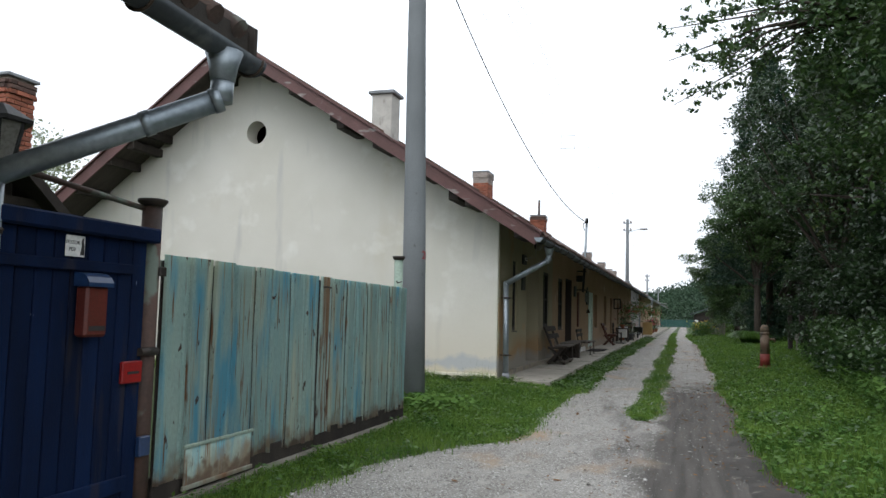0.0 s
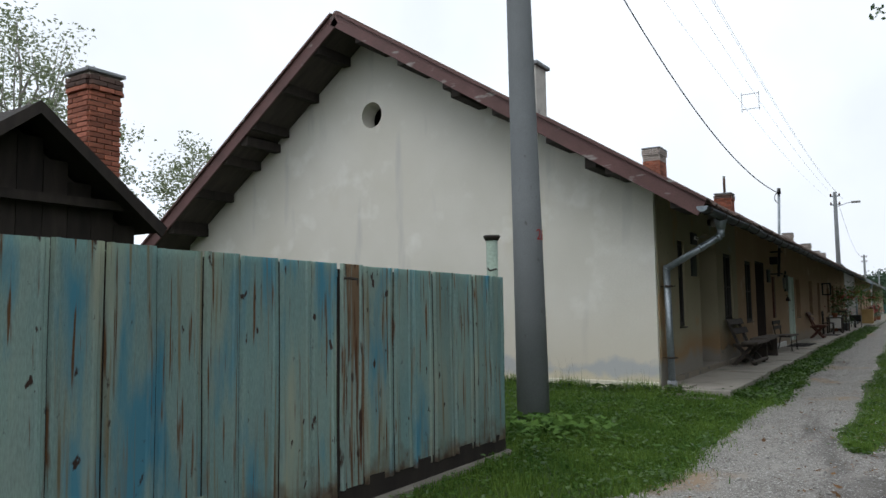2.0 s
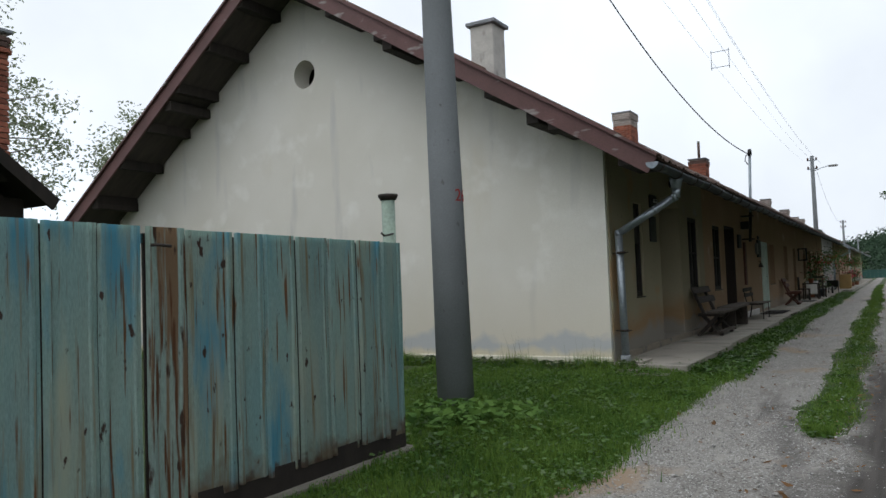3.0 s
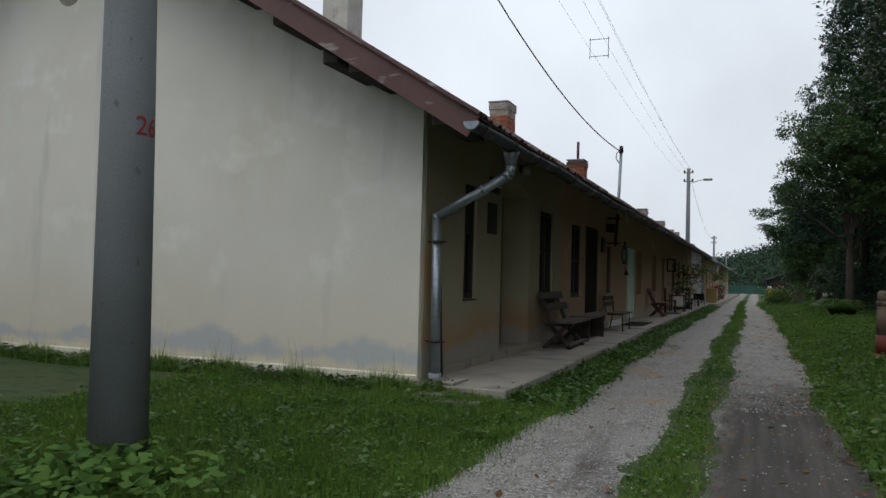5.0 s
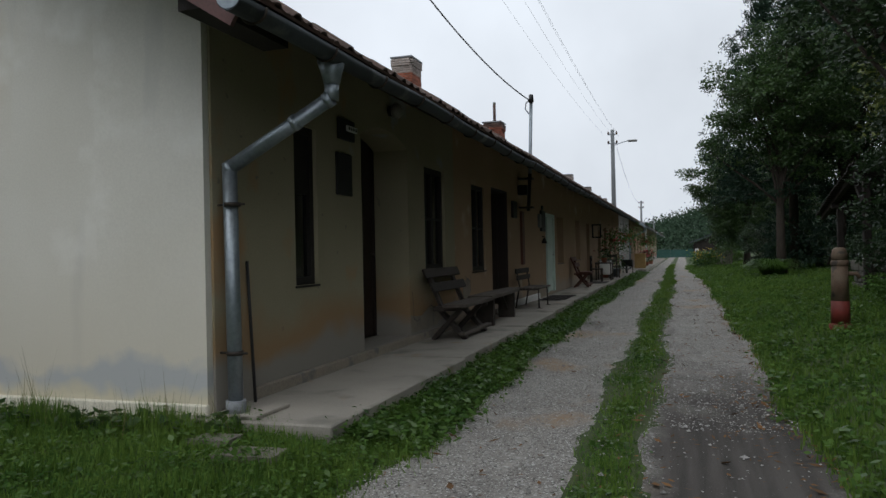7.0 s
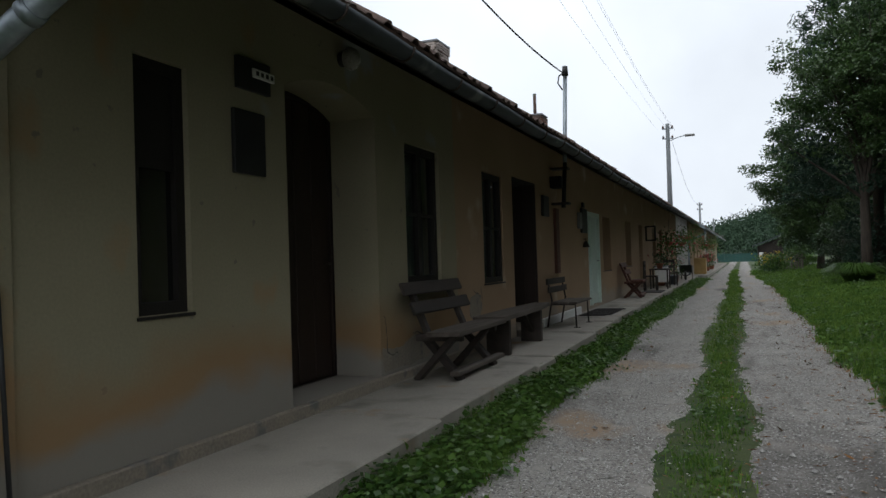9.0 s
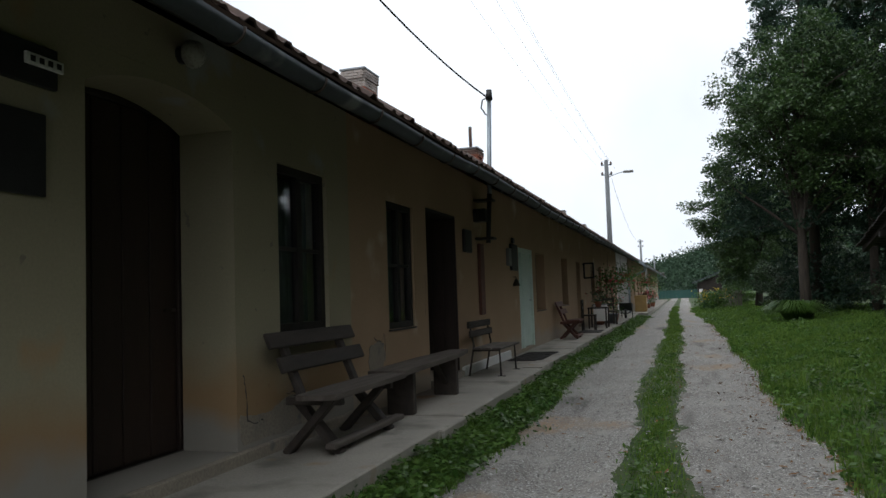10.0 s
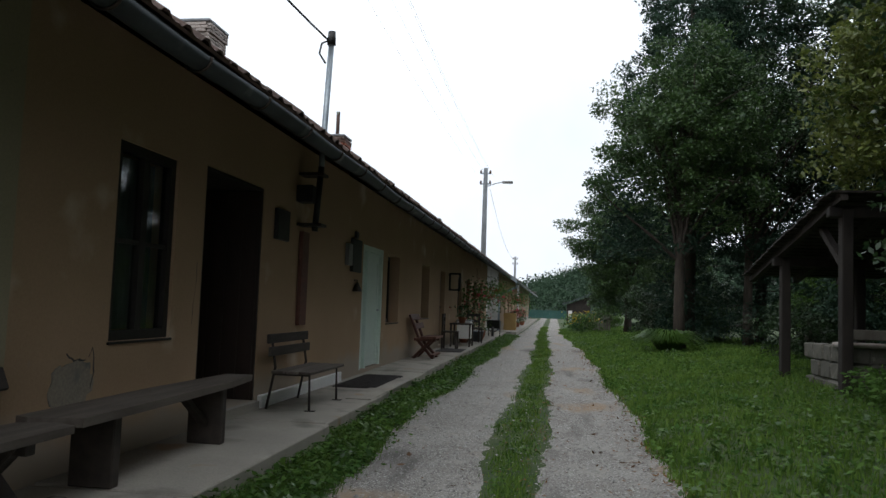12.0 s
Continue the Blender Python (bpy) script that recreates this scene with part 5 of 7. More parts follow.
def iron_bench(y0, y1, label):
    b = thing("park_bench", label, "bench", group="benches along the wall")
    for y in (y0 + 0.14, y1 - 0.12):
        part("side_frame", tube(bm_new(), [(0.13, y, 0.77), (0.19, y, 0.43), (0.11, y, 0.0)], 0.014, 8), "iron", b)
        part("side_frame", tube(bm_new(), [(0.18, y, 0.36), (0.56, y, 0.36), (0.57, y, 0.0)], 0.014, 8), "iron", b)
        part("foot_plate", bx(bm_new(), 0.53, y - 0.03, 0.0, 0.63, y + 0.03, 0.008), "iron", b)
    for k in range(3):
        x = 0.20 + 0.145 * k
        part("seat_slat", bx(bm_new(), x, y0, 0.375, x + 0.125, y1, 0.405, 0.006), "benchgrey", b)
    for z, x in ((0.72, 0.135), (0.59, 0.16)):
        part("back_slat", bx(bm_new(), x, y0, z - 0.045, x + 0.03, y1, z + 0.05, 0.006), "bench", b)
    return b


iron_bench(9.74, 10.98, "iron-framed bench with weathered wooden slats")
rug = thing("doormat", "dark ribbed rubber mat lying before the mint door", "mat", (0, 0, 0))
part("base", bx(bm_new(), 0.14, 12.15, 0.0, 0.74, 13.95, 0.012, 0.003), "mat", rug)
for k in range(24):
    y = 12.2 + k * 0.073
    part("rib", bx(bm_new(), 0.16, y, 0.012, 0.72, y + 0.035, 0.02), "mat", rug)
solo("paving_slab", bx(bm_new(), 0.64, 11.0, 0.0, 0.95, 13.6, 0.012, 0.003), "slab", "thin grey board lying beside the mat", "board")

# ---- wall fittings ----
vb = thing("wall_vent_box", "black box with a small lattice plate on the wall", "box")
part("body", bx(bm_new(), 0.0, 2.20, 2.27, 0.035, 2.56, 2.48, 0.004), "black", vb)
part("lattice", bx(bm_new(), 0.036, 2.34, 2.36, 0.055, 2.58, 2.42, 0.004), "paper", vb)
for k in range(4):
    part("lattice_hole", bx(bm_new(), 0.0555, 2.365 + k * 0.055, 2.375, 0.058, 2.395 + k * 0.055, 2.405), "ink", vb)
bd = solo("notice_board", bx(bm_new(), 0.0, 2.15, 1.71, 0.03, 2.49, 2.13, 0.005), "black", "plain black board fixed to the wall", "board")
lamp = thing("wall_lamp", "round opal wall lamp over the entrance arch", "lamp", (0.0, 3.62, 2.78))
part("base", tube(bm_new(), [(0, 0, 0), (0.05, 0, 0)], 0.06, 14), "black", lamp)
part("shade", tube(bm_new(), [(0.05, 0, 0), (0.08, 0, 0), (0.13, 0, -0.01), (0.165, 0, -0.015), (0.175, 0, -0.016)], [0.07, 0.095, 0.085, 0.045, 0.01], 16), "globe", lamp)
solo("stick", tube(bm_new(), [(0.10, 0.46, 0.0), (0.055, 0.45, 1.08)], 0.012, 6), "black", "thin dark stick leaning on the wall", "stick")
solo("loose_slab", bx(bm_new(), 0.32, -0.12, 0.0, 0.46, 0.35, 0.03, 0.006), "slab", "broken flat stone beside the downpipe", "stone")

mast = thing("roof_mast", "grey steel service mast rising through the eave", "mast")
part("pipe", tube(bm_new(), [(0.238, 10.95, 2.72), (0.24, 10.95, 2.8), (0.30, 10.92, 4.25)], 0.035, 12), "zinc", mast)
# run below the roof coloured black in place of the eave's shade
part("lower_pipe", tube(bm_new(), [(0.19, 10.95, 1.95), (0.238, 10.95, 2.72)], 0.038, 12), "black", mast, "lower pipe coloured black for the shade under the eave")
part("head", tube(bm_new(), [(0.30, 10.92, 4.2), (0.30, 10.92, 4.36)], [0.055, 0.045], 12), "black", mast, "black rubber cable head")
part("cable_loop", tube(bm_new(), [(0.28, 10.9, 4.25), (0.22, 10.8, 4.18), (0.2, 10.78, 4.05), (0.26, 10.85, 3.95)], 0.012, 6), "wire", mast)
for z in (2.62, 2.02):
    part("bracket", bx(bm_new(), 0.0, 10.84, z - 0.018, 0.30, 11.06, z + 0.018, 0.006), "iron", mast)
solo("insulator_box", bx(bm_new(), 0.0, 10.78, 2.28, 0.2, 11.0, 2.48, 0.01), "black", "black junction box under the eave", "box")
solo("fuse_box", bx(bm_new(), 0.0, 10.13, 1.78, 0.05, 10.5, 2.12, 0.008), "black", "dark flat meter cover on the wall", "box")
cp = solo("cable_cover", bx(bm_new(), 0.0, 10.96, 0.83, 0.05, 11.2, 1.95, 0.006), "redwood", "brown wooden cable cover board on the wall", "board")
eb = thing("electric_meter_box", "pair of grey and dark meter boxes beside the mint door", "box")
part("small_box", bx(bm_new(), 0.0, 12.98, 1.66, 0.06, 13.2, 1.98, 0.008), "plastic", eb)
part("large_box", bx(bm_new(), 0.0, 13.26, 1.58, 0.05, 13.78, 2.08, 0.01), "black", eb)
part("top_knob", bx(bm_new(), 0.0, 13.45, 2.10, 0.04, 13.6, 2.20, 0.008), "black", eb)
bell = thing("wall_bell", "small dark iron bell on the wall", "bell", (0.0, 13.55, 1.36))
part("body", tube(bm_new(), [(0.05, 0, 0.06), (0.05, 0, 0.02), (0.05, 0, -0.06), (0.05, 0, -0.07)], [0.02, 0.04, 0.075, 0.075], 12), "iron", bell)
part("arm", tube(bm_new(), [(0, 0, 0.1), (0.05, 0, 0.1), (0.05, 0, 0.06)], 0.01, 6), "iron", bell)
sb = thing("hanging_sign", "open black frame sign projecting from the wall", "sign")
for a, b in (((0.05, 1.55), (0.05, 2.05)), ((0.34, 1.55), (0.34, 2.05)), ((0.05, 1.57), (0.34, 1.57)), ((0.05, 2.03), (0.34, 2.03))):
    part("bar", beam(bm_new(), (a[0], 23.9, a[1]), (b[0], 23.9, b[1]), 0.05, 0.05, 0, (0, 1, 0)), "black", sb)
part("arm", tube(bm_new(), [(-0.02, 23.9, 2.0), (0.06, 23.9, 2.0)], 0.015, 6), "black", sb)


# ---- trees and shrubs ----
def clumps(blobs, n):
    """Clump centres spread over overlapping ellipsoids, more on the outside."""
    out = []
    total = sum(b[6] if len(b) > 6 else b[3] * b[4] * b[5] for b in blobs)
    for b in blobs:
        w = b[6] if len(b) > 6 else b[3] * b[4] * b[5]
        k = max(3, int(n * w / total))
        d = rng.normal(size=(k, 3))
        d /= np.linalg.norm(d, axis=1)[:, None]
        r = rng.uniform(0.1, 1.0, k) ** 0.40 * rng.uniform(0.84, 1.06, k)
        out.append(np.array(b[:3]) + d * r[:, None] * np.array(b[3:6]))
    return np.concatenate(out)


def spray(centres, per, spread, droop=0.0):
    n = len(centres)
    k = rng.poisson(per, n) + 2
    idx = np.repeat(np.arange(n), k)
    d = rng.normal(size=(len(idx), 3))
    d /= np.linalg.norm(d, axis=1)[:, None]
    off = d * (rng.uniform(0, 1, len(idx)) ** 0.45 * 1.5)[:, None] * (spread * rng.uniform(0.55, 1.25, n))[idx][:, None]
    off[:, 2] *= 0.62
    if droop:
        off[:, 2] -= droop * np.hypot(off[:, 0], off[:, 1])
    return centres[idx] + off


def limb(a, b, bow):
    a, b = Vector(a), Vector(b)
    m = a.lerp(b, 0.5) + Vector((random.uniform(-bow, bow), random.uniform(-bow, bow), bow * 0.8))
    return [a, a.lerp(m, 0.55) + Vector((0, 0, bow * 0.2)), m, m.lerp(b, 0.55), b]


def tree(name, label, x, y, blobs, leaves, leaf=0.11, mat="leaf", trunk=0.16, top=None, per=110, spread=0.34, bark="bark", limbs=26, category="tree", lean=(0, 0), base=None, group="", flat=0.25):
    z0 = float(ground_z(x, y)) if base is None else base
    t = thing(name, label, category, (x, y, z0), group)
    c = clumps(blobs, max(6, leaves // per))
    off = np.array([x, y, z0])
    soup("crown", leaf_quads(spray(c, per, spread) - off, leaf, 0.55, flat), 4, mat, t)["kind"] = "stuff"
    zt = top or max(b[2] for b in blobs)
    pts = [Vector((lean[0] * k / 6 + random.uniform(-0.05, 0.05) * (k > 0), lean[1] * k / 6 + random.uniform(-0.05, 0.05) * (k > 0), -0.15 + (zt - z0 + 0.15) * k / 6)) for k in range(7)]
    part("trunk", tube(bm_new(), pts, [trunk * 1.35, trunk, trunk * 0.9, trunk * 0.75, trunk * 0.58, trunk * 0.4, trunk * 0.15], 12), bark, t)
    bm = bm_new()
    pick = c[rng.choice(len(c), min(limbs, len(c)), replace=False)] - off
    for p in pick:
        k = random.uniform(0.30, 0.9)
        i = min(5, int(k * 6))
        q = pts[i].lerp(pts[i + 1], k * 6 - i)
        if p[2] < q.z - 0.4:
            q = pts[2]
        tube(bm, limb(q, p, 0.25), [trunk * 0.38, trunk * 0.3, trunk * 0.2, trunk * 0.12, 0.008], 6, False)
    part("limb_structure", bm, bark, t)["kind"] = "stuff"
    return t


def conifer(name, label, x, y, h, r, n, mat="needle", low=0.8, leaf=0.16):
    z0 = float(ground_z(x, y))
    t = thing(name, label, "tree", (x, y, z0))
    part("trunk", tube(bm_new(), [(0, 0, -0.2), (0.03, 0, h * 0.5), (0, 0, h * 0.98)], [0.2, 0.13, 0.02], 10), "bark", t)
    k = n // 26
    u = rng.uniform(0, 1, k) ** 1.25
    z = low + (h - low) * u
    a = rng.uniform(0, 2 * math.pi, k)
    lobes = 1 + 0.22 * np.sin(a * 3 + z * 1.9) + 0.12 * np.sin(a * 7 - z * 3.1)
    rad = r * (1 - u) ** 0.62 * lobes * rng.uniform(0.35, 1.0, k) ** 0.5 + 0.08
    c = np.stack([np.cos(a) * rad, np.sin(a) * rad, z - 0.12 * rad], 1)
    soup("crown", leaf_quads(spray(c, 26, 0.22, 0.35), leaf, 0.34, 0.1), 4, mat, t)["kind"] = "stuff"
    bm = bm_new()
    for i in range(0, k, max(1, k // 60)):
        tube(bm, [(0, 0, c[i][2] + 0.15), c[i]], [0.03, 0.008], 5, False)
    part("branch_structure", bm, "bark", t)["kind"] = "stuff"
    return t


# overhanging tree by the start of the lane
tree("broadleaf_tree", "large dark broadleaf tree with branches reaching over the lane", 8.6, 1.5,
     [(8.4, 1.8, 7.6, 3.0, 3.4, 3.0), (6.7, 2.6, 6.9, 1.9, 2.0, 1.7), (6.6, 5.0, 4.6, 1.2, 1.6, 1.4), (9.6, -1.8, 6.4, 3.0, 3.0, 3.4), (6.6, 1.6, 6.2, 1.3, 2.2, 2.4), (7.4, -0.5, 4.6, 1.3, 2.4, 2.2)], 60000, 0.13, "leaf", 0.24, 8.5, 110, 0.38)
tw = thing("overhanging_branch", "thin leafy branches of the broadleaf tree above the lane", "branch")
cc = []
for k in range(16):
    tip = Vector((random.uniform(2.9, 4.6), random.uniform(0.4, 3.2), random.uniform(5.6, 8.2)))
    root = Vector((6.6, 2.4, 7.2))
    pts = limb(root, tip, 0.3)
    part("twig", tube(bm_new(), pts, [0.045, 0.034, 0.022, 0.014, 0.006], 6, False), "bark", tw)
    for j in range(13):
        q = pts[2].lerp(pts[4], random.random() ** 0.8) + Vector((random.gauss(0, 0.16), random.gauss(0, 0.2), random.gauss(0, 0.16)))
        cc.append(q)
soup("foliage", leaf_quads(spray(np.array([tuple(q) for q in cc]), 13, 0.11), 0.105, 0.6), 4, "leaf", tw)

tree("broadleaf_tree", "dense dark garden tree behind the standpipe", 7.3, 9.2,
     [(6.5, 8.8, 6.2, 1.95, 2.2, 2.5), (7.4, 10.2, 5.0, 1.8, 1.9, 2.2), (8.4, 9.4, 7.6, 2.2, 2.6, 3.0)], 36000, 0.12, "leafdark", 0.15, 7.5)
tree("broadleaf_tree", "broad garden tree with a straight bare trunk", 6.65, 25.2,
     [(6.3, 25.0, 5.9, 2.0, 2.2, 2.0), (7.6, 25.4, 6.8, 2.2, 2.2, 2.2), (4.9, 24.6, 5.0, 1.2, 1.3, 1.0), (5.5, 25.2, 7.0, 1.4, 1.5, 1.3), (6.8, 25.0, 8.3, 1.5, 1.6, 1.5), (7.9, 24.6, 4.4, 1.5, 1.5, 1.0)], 42000, 0.115, "leaf", 0.15, 8.0, 90, 0.33, limbs=40)
tree("broadleaf_tree", "shaded garden tree with a slender trunk", 8.95, 26.8,
     [(9.2, 26.8, 6.4, 1.9, 2.0, 2.6), (10.6, 27.5, 7.6, 2.2, 2.2, 3.0)], 18000, 0.13, "leafdark", 0.14, 7.0)
tree("broadleaf_tree", "yellow-green broadleaf tree behind the well shelter", 10.4, 19.2,
     [(9.3, 18.4, 5.4, 1.4, 1.5, 2.0), (10.4, 18.4, 7.0, 1.7, 1.7, 2.2)], 22000, 0.14, "leafyellow", 0.16, 7.0)
conifer("conifer_tree", "tall blue-green conifer rising above the gardens", 7.5, 28.6, 15.0, 3.1, 60000, low=3.4)
conifer("conifer_tree", "tall dark conifer among the garden trees", 10.0, 29.5, 15.0, 3.4, 64000)
tree("broadleaf_tree", "tall dark tree behind the conifers", 12.4, 28.2,
     [(12.0, 28.2, 9.6, 2.7, 2.6, 5.2), (13.8, 27.2, 7.0, 3.0, 3.0, 5.2), (9.2, 31.0, 9.6, 2.2, 2.2, 4.6)], 46000, 0.17, "leafdark", 0.2, 11.0)
conifer("conifer_tree", "dark conifer at the edge of the lawn", 12.4, 17.0, 14.5, 2.8, 56000)
conifer("conifer_tree", "drooping conifer shading the lawn", 11.6, 20.5, 14.5, 2.8, 48000)
# two mostly unseen trees, added and raised to block sky light to the wall
tree("broadleaf_tree", "mostly unseen dark hedge tree added to block sky light", 10.4, 6.5, [(10.6, 6.5, 6.6, 2.6, 3.2, 6.0), (10.8, 4.0, 11.0, 2.6, 3.0, 3.4)], 36000, 0.17, "leafdark", 0.18, 7.0)
tree("broadleaf_tree", "mostly unseen dark hedge tree added to block sky light", 11.5, 11.5, [(11.4, 11.5, 6.8, 2.4, 3.2, 6.2), (11.2, 13.5, 11.5, 2.6, 3.0, 3.0)], 34000, 0.18, "leafdark", 0.18, 7.0)
tree("fruit_tree", "old fruit tree with a long branch stretching over the verge", 6.6, 40.5,
     [(6.9, 40.5, 5.0, 2.3, 2.6, 1.8), (4.7, 39.5, 4.6, 1.4, 1.6, 1.0), (4.4, 38.9, 5.3, 1.3, 0.8, 0.6), (6.6, 40.6, 2.9, 1.7, 1.9, 2.0), (5.6, 40.0, 6.0, 1.5, 1.6, 1.1), (5.7, 40.2, 3.4, 1.4, 1.8, 1.9), (4.85, 39.8, 3.7, 0.8, 1.2, 1.1), (5.45, 39.8, 1.9, 0.8, 1.2, 1.2)], 50000, 0.13, "leaf", 0.16, 5.5, 80, 0.3, limbs=34)
tree("broadleaf_tree", "leafy tree at the far garden edge", 9.9, 47.0, [(9.8, 47.0, 4.8, 2.6, 2.8, 2.6)], 14000, 0.2, "leaf", 0.2, 6.5)
tree("broadleaf_tree", "leafy tree at the far garden edge", 9.4, 58.0, [(9.3, 58.0, 3.6, 2.2, 2.6, 2.2)], 8000, 0.24, "leaf", 0.2, 5.5)
tree("birch_tree", "pale thin-leaved birch behind the yard shed", -17.5, 0.0,
     [(-17.5, 0.0, 6.9, 2.1, 2.1, 3.0), (-16.2, 1.4, 5.2, 1.4, 1.4, 1.8)], 9000, 0.13, "birchleaf", 0.13, 8.0, 30, 0.42, "birch", 40)
tree("birch_tree", "small pale birch behind the yard", -15.6, 4.4, [(-15.6, 4.4, 4.9, 1.2, 1.3, 1.7)], 3000, 0.13, "birchleaf", 0.08, 6.0, 30, 0.36, "birch", 24)
tree("yard_tree", "dark shrub tree beside the shed", -13.5, -5.6, [(-13.5, -5.6, 3.9, 1.6, 1.6, 1.6)], 7000, 0.15, "leafdark", 0.1, 4.2)


def shrub(x, y, r, h, n, mat, label, leaf=0.09, name="shrub"):
    return tree(name, label, x, y, [(x, y, float(ground_z(x, y)) + h * 0.52, r, r, h * 0.52), (x + r * 0.5, y + r * 0.3, float(ground_z(x, y)) + h * 0.4, r * 0.7, r * 0.7, h * 0.45)],
                n, leaf, mat, 0.035, float(ground_z(x, y)) + h * 0.7, 60, 0.2, "bark", 14, "shrub", group="shrubs along the garden edge")


for hx, hy, hr, hh, hm in ((7.6, -3.4, 1.3, 3.8, "leafdark"), (7.5, -0.6, 1.2, 3.6, "leafdark"), (7.4, 2.2, 1.2, 3.9, "leafdark"), (7.3, 5.0, 1.1, 3.4, "leafdark")):
    shrub(hx, hy, hr, hh, 13000, hm, "dense dark hedge shrub beside the lane", 0.11)
for hx, hy, hr, hh in ((6.45, -3.6, 0.75, 1.2), (6.5, -1.9, 0.7, 1.35), (6.45, -0.1, 0.75, 1.15), (6.55, 1.7, 0.7, 1.3), (6.5, 3.5, 0.7, 1.2), (6.7, 5.2, 0.7, 1.3)):
    shrub(hx, hy, hr, hh, 4500, "leaf", "low tangled bramble at the hedge foot", 0.10, "bramble")
shrub(6.75, 9.5, 0.75, 3.3, 10000, "leafdark", "tall dark shrub behind the standpipe")
shrub(7.35, 10.7, 0.75, 3.5, 10000, "leafdark", "tall dark shrub in front of the well shelter")
shrub(7.7, 7.4, 1.1, 2.2, 9000, "leafdark", "dark dense shrub behind the standpipe")
shrub(7.9, 10.6, 0.9, 1.9, 8000, "leafdark", "dark dense shrub at the lawn's edge")
shrub(8.3, 4.4, 1.2, 2.6, 8000, "leaf", "leafy shrub at the lawn's edge")
shrub(9.3, 12.6, 1.3, 2.4, 8000, "leafdark", "shaded shrub under the conifers")
shrub(8.9, 21.0, 1.3, 1.5, 8000, "leafdark", "low shaded shrub under the garden trees")
shrub(10.8, 24.2, 1.6, 2.4, 9000, "leafbright", "bright green shrub glowing under the trees")
shrub(7.9, 29.6, 1.2, 1.7, 8000, "leaf", "rounded shrub beneath the conifer")
shrub(6.9, 33.5, 1.5, 2.3, 10000, "leafdark", "dark rounded bush beside the lane")
shrub(9.6, 36.0, 1.7, 2.6, 9000, "leafdark", "tall dark bush in the garden", 0.13)
shrub(8.0, 43.9, 1.4, 2.4, 8000, "leafdark", "dark bush by the garden fence", 0.12)
shrub(11.0, 43.0, 1.8, 2.6, 7000, "leafdark", "tall dark bush in the garden", 0.15)
shrub(6.3, 49.5, 0.8, 1.3, 4000, "leafbright", "bright green shrub by the garden fence", 0.1)
# added thickets, mostly out of view, keep sky light off wall and panes
shrub(13.5, 33.0, 3.0, 6.0, 9000, "leafdark", "mostly unseen dark thicket added to block sky behind the gardens", 0.2)
shrub(14.5, 16.0, 2.6, 6.0, 9000, "leafdark", "mostly unseen dark thicket added to block sky behind the gardens", 0.2)
shrub(14.0, 25.0, 2.6, 6.5, 9000, "leafdark", "mostly unseen dark thicket added to block sky behind the gardens", 0.2)
shrub(13.2, 20.6, 2.6, 7.5, 11000, "leafdark", "mostly unseen dark thicket added to block sky behind the gardens", 0.2)
shrub(12.6, 14.0, 2.0, 6.5, 10000, "leafdark", "mostly unseen dark thicket added to block sky behind the gardens", 0.18)
shrub(14.0, 6.0, 2.6, 6.5, 8000, "leafdark", "mostly unseen dark thicket added to block sky behind the gardens", 0.2)
# arching strap-leaved clump
fern = thing("daylily_clump", "arching strap-leaved daylily clump in the lawn", "plant", (6.2, 24.2, float(ground_z(6.2, 24.2))))
vv = []
for k in range(520):
    a, L = random.uniform(0, 6.283), random.uniform(0.6, 1.05)
    r0 = random.uniform(0, 0.3)
    b = Vector((math.cos(a) * r0, math.sin(a) * r0, 0))
    s = Vector((-math.sin(a), math.cos(a), 0)) * 0.016
    q0, q1, q2 = b, b + Vector((math.cos(a) * L * 0.45, math.sin(a) * L * 0.45, L * 0.62)), b + Vector((math.cos(a) * L * 0.95, math.sin(a) * L * 0.95, L * 0.38))
    vv += [q0 - s, q0 + s, q1 + s, q1 - s, q1 - s, q1 + s, q2 + s * 0.2, q2 - s * 0.2]
soup("foliage", np.array([tuple(q) for q in vv]), 4, "leafbright", fern)


# ---- grass ----
def blades(name, n, sample, h0, h1, mat, label, width=0.006, lean=0.5):
    p = sample(n)
    z = ground_z(p[:, 0], p[:, 1])
    n = len(p)
    a = rng.uniform(0, 2 * math.pi, n)
    h = rng.uniform(h0, h1, n) * (0.65 + 0.5 * np.sin(p[:, 0] * 3.1 + 1.7 * np.sin(p[:, 1] * 2.1)) ** 2)
    far = 1 + np.clip((p[:, 1] - 6) / 14, 0, 4)
    w = width * far * rng.uniform(0.7, 1.4, n)
    base = np.stack([p[:, 0], p[:, 1], z - 0.01], 1)
    side = np.stack([np.cos(a), np.sin(a), np.zeros(n)], 1) * w[:, None]
    tip = base + np.stack([-np.sin(a) * h * lean * rng.uniform(-1, 1, n), np.cos(a) * h * lean * rng.uniform(-1, 1, n), h], 1) + side * rng.normal(size=(n, 1)) * 2
    v = np.stack([base - side, base + side, tip], 1).reshape(-1, 3)
    return tagged(soup(name, v, 3, mat), label, "grass", kind="stuff")


def clover(name, n, sample, size, mat, label, h=0.05):
    p = sample(n)
    z = ground_z(p[:, 0], p[:, 1]) + rng.uniform(0.01, h, len(p))
    far = 1 + np.clip((p[:, 1] - 6) / 20, 0, 3)
    c = np.stack([p[:, 0], p[:, 1], z], 1)
    q = leaf_quads(c, size, 0.8, 0.6)
    return tagged(soup(name, q, 4, mat), label, "grass", kind="stuff")


road_l = np.vectorize(road_left)
road_r = np.vectorize(road_right)
strip_l = np.vectorize(strip_left)
strip_r = np.vectorize(strip_right)


def patchy(x, y, bare):
    """Thins the grass in irregular patches."""
    f = np.sin(x * 2.3 + 1.9 * np.sin(y * 1.3)) * np.sin(y * 1.7 + x * 0.9) * 0.5 + 0.5
    return rng.uniform(0, 1, len(x)) > bare * f


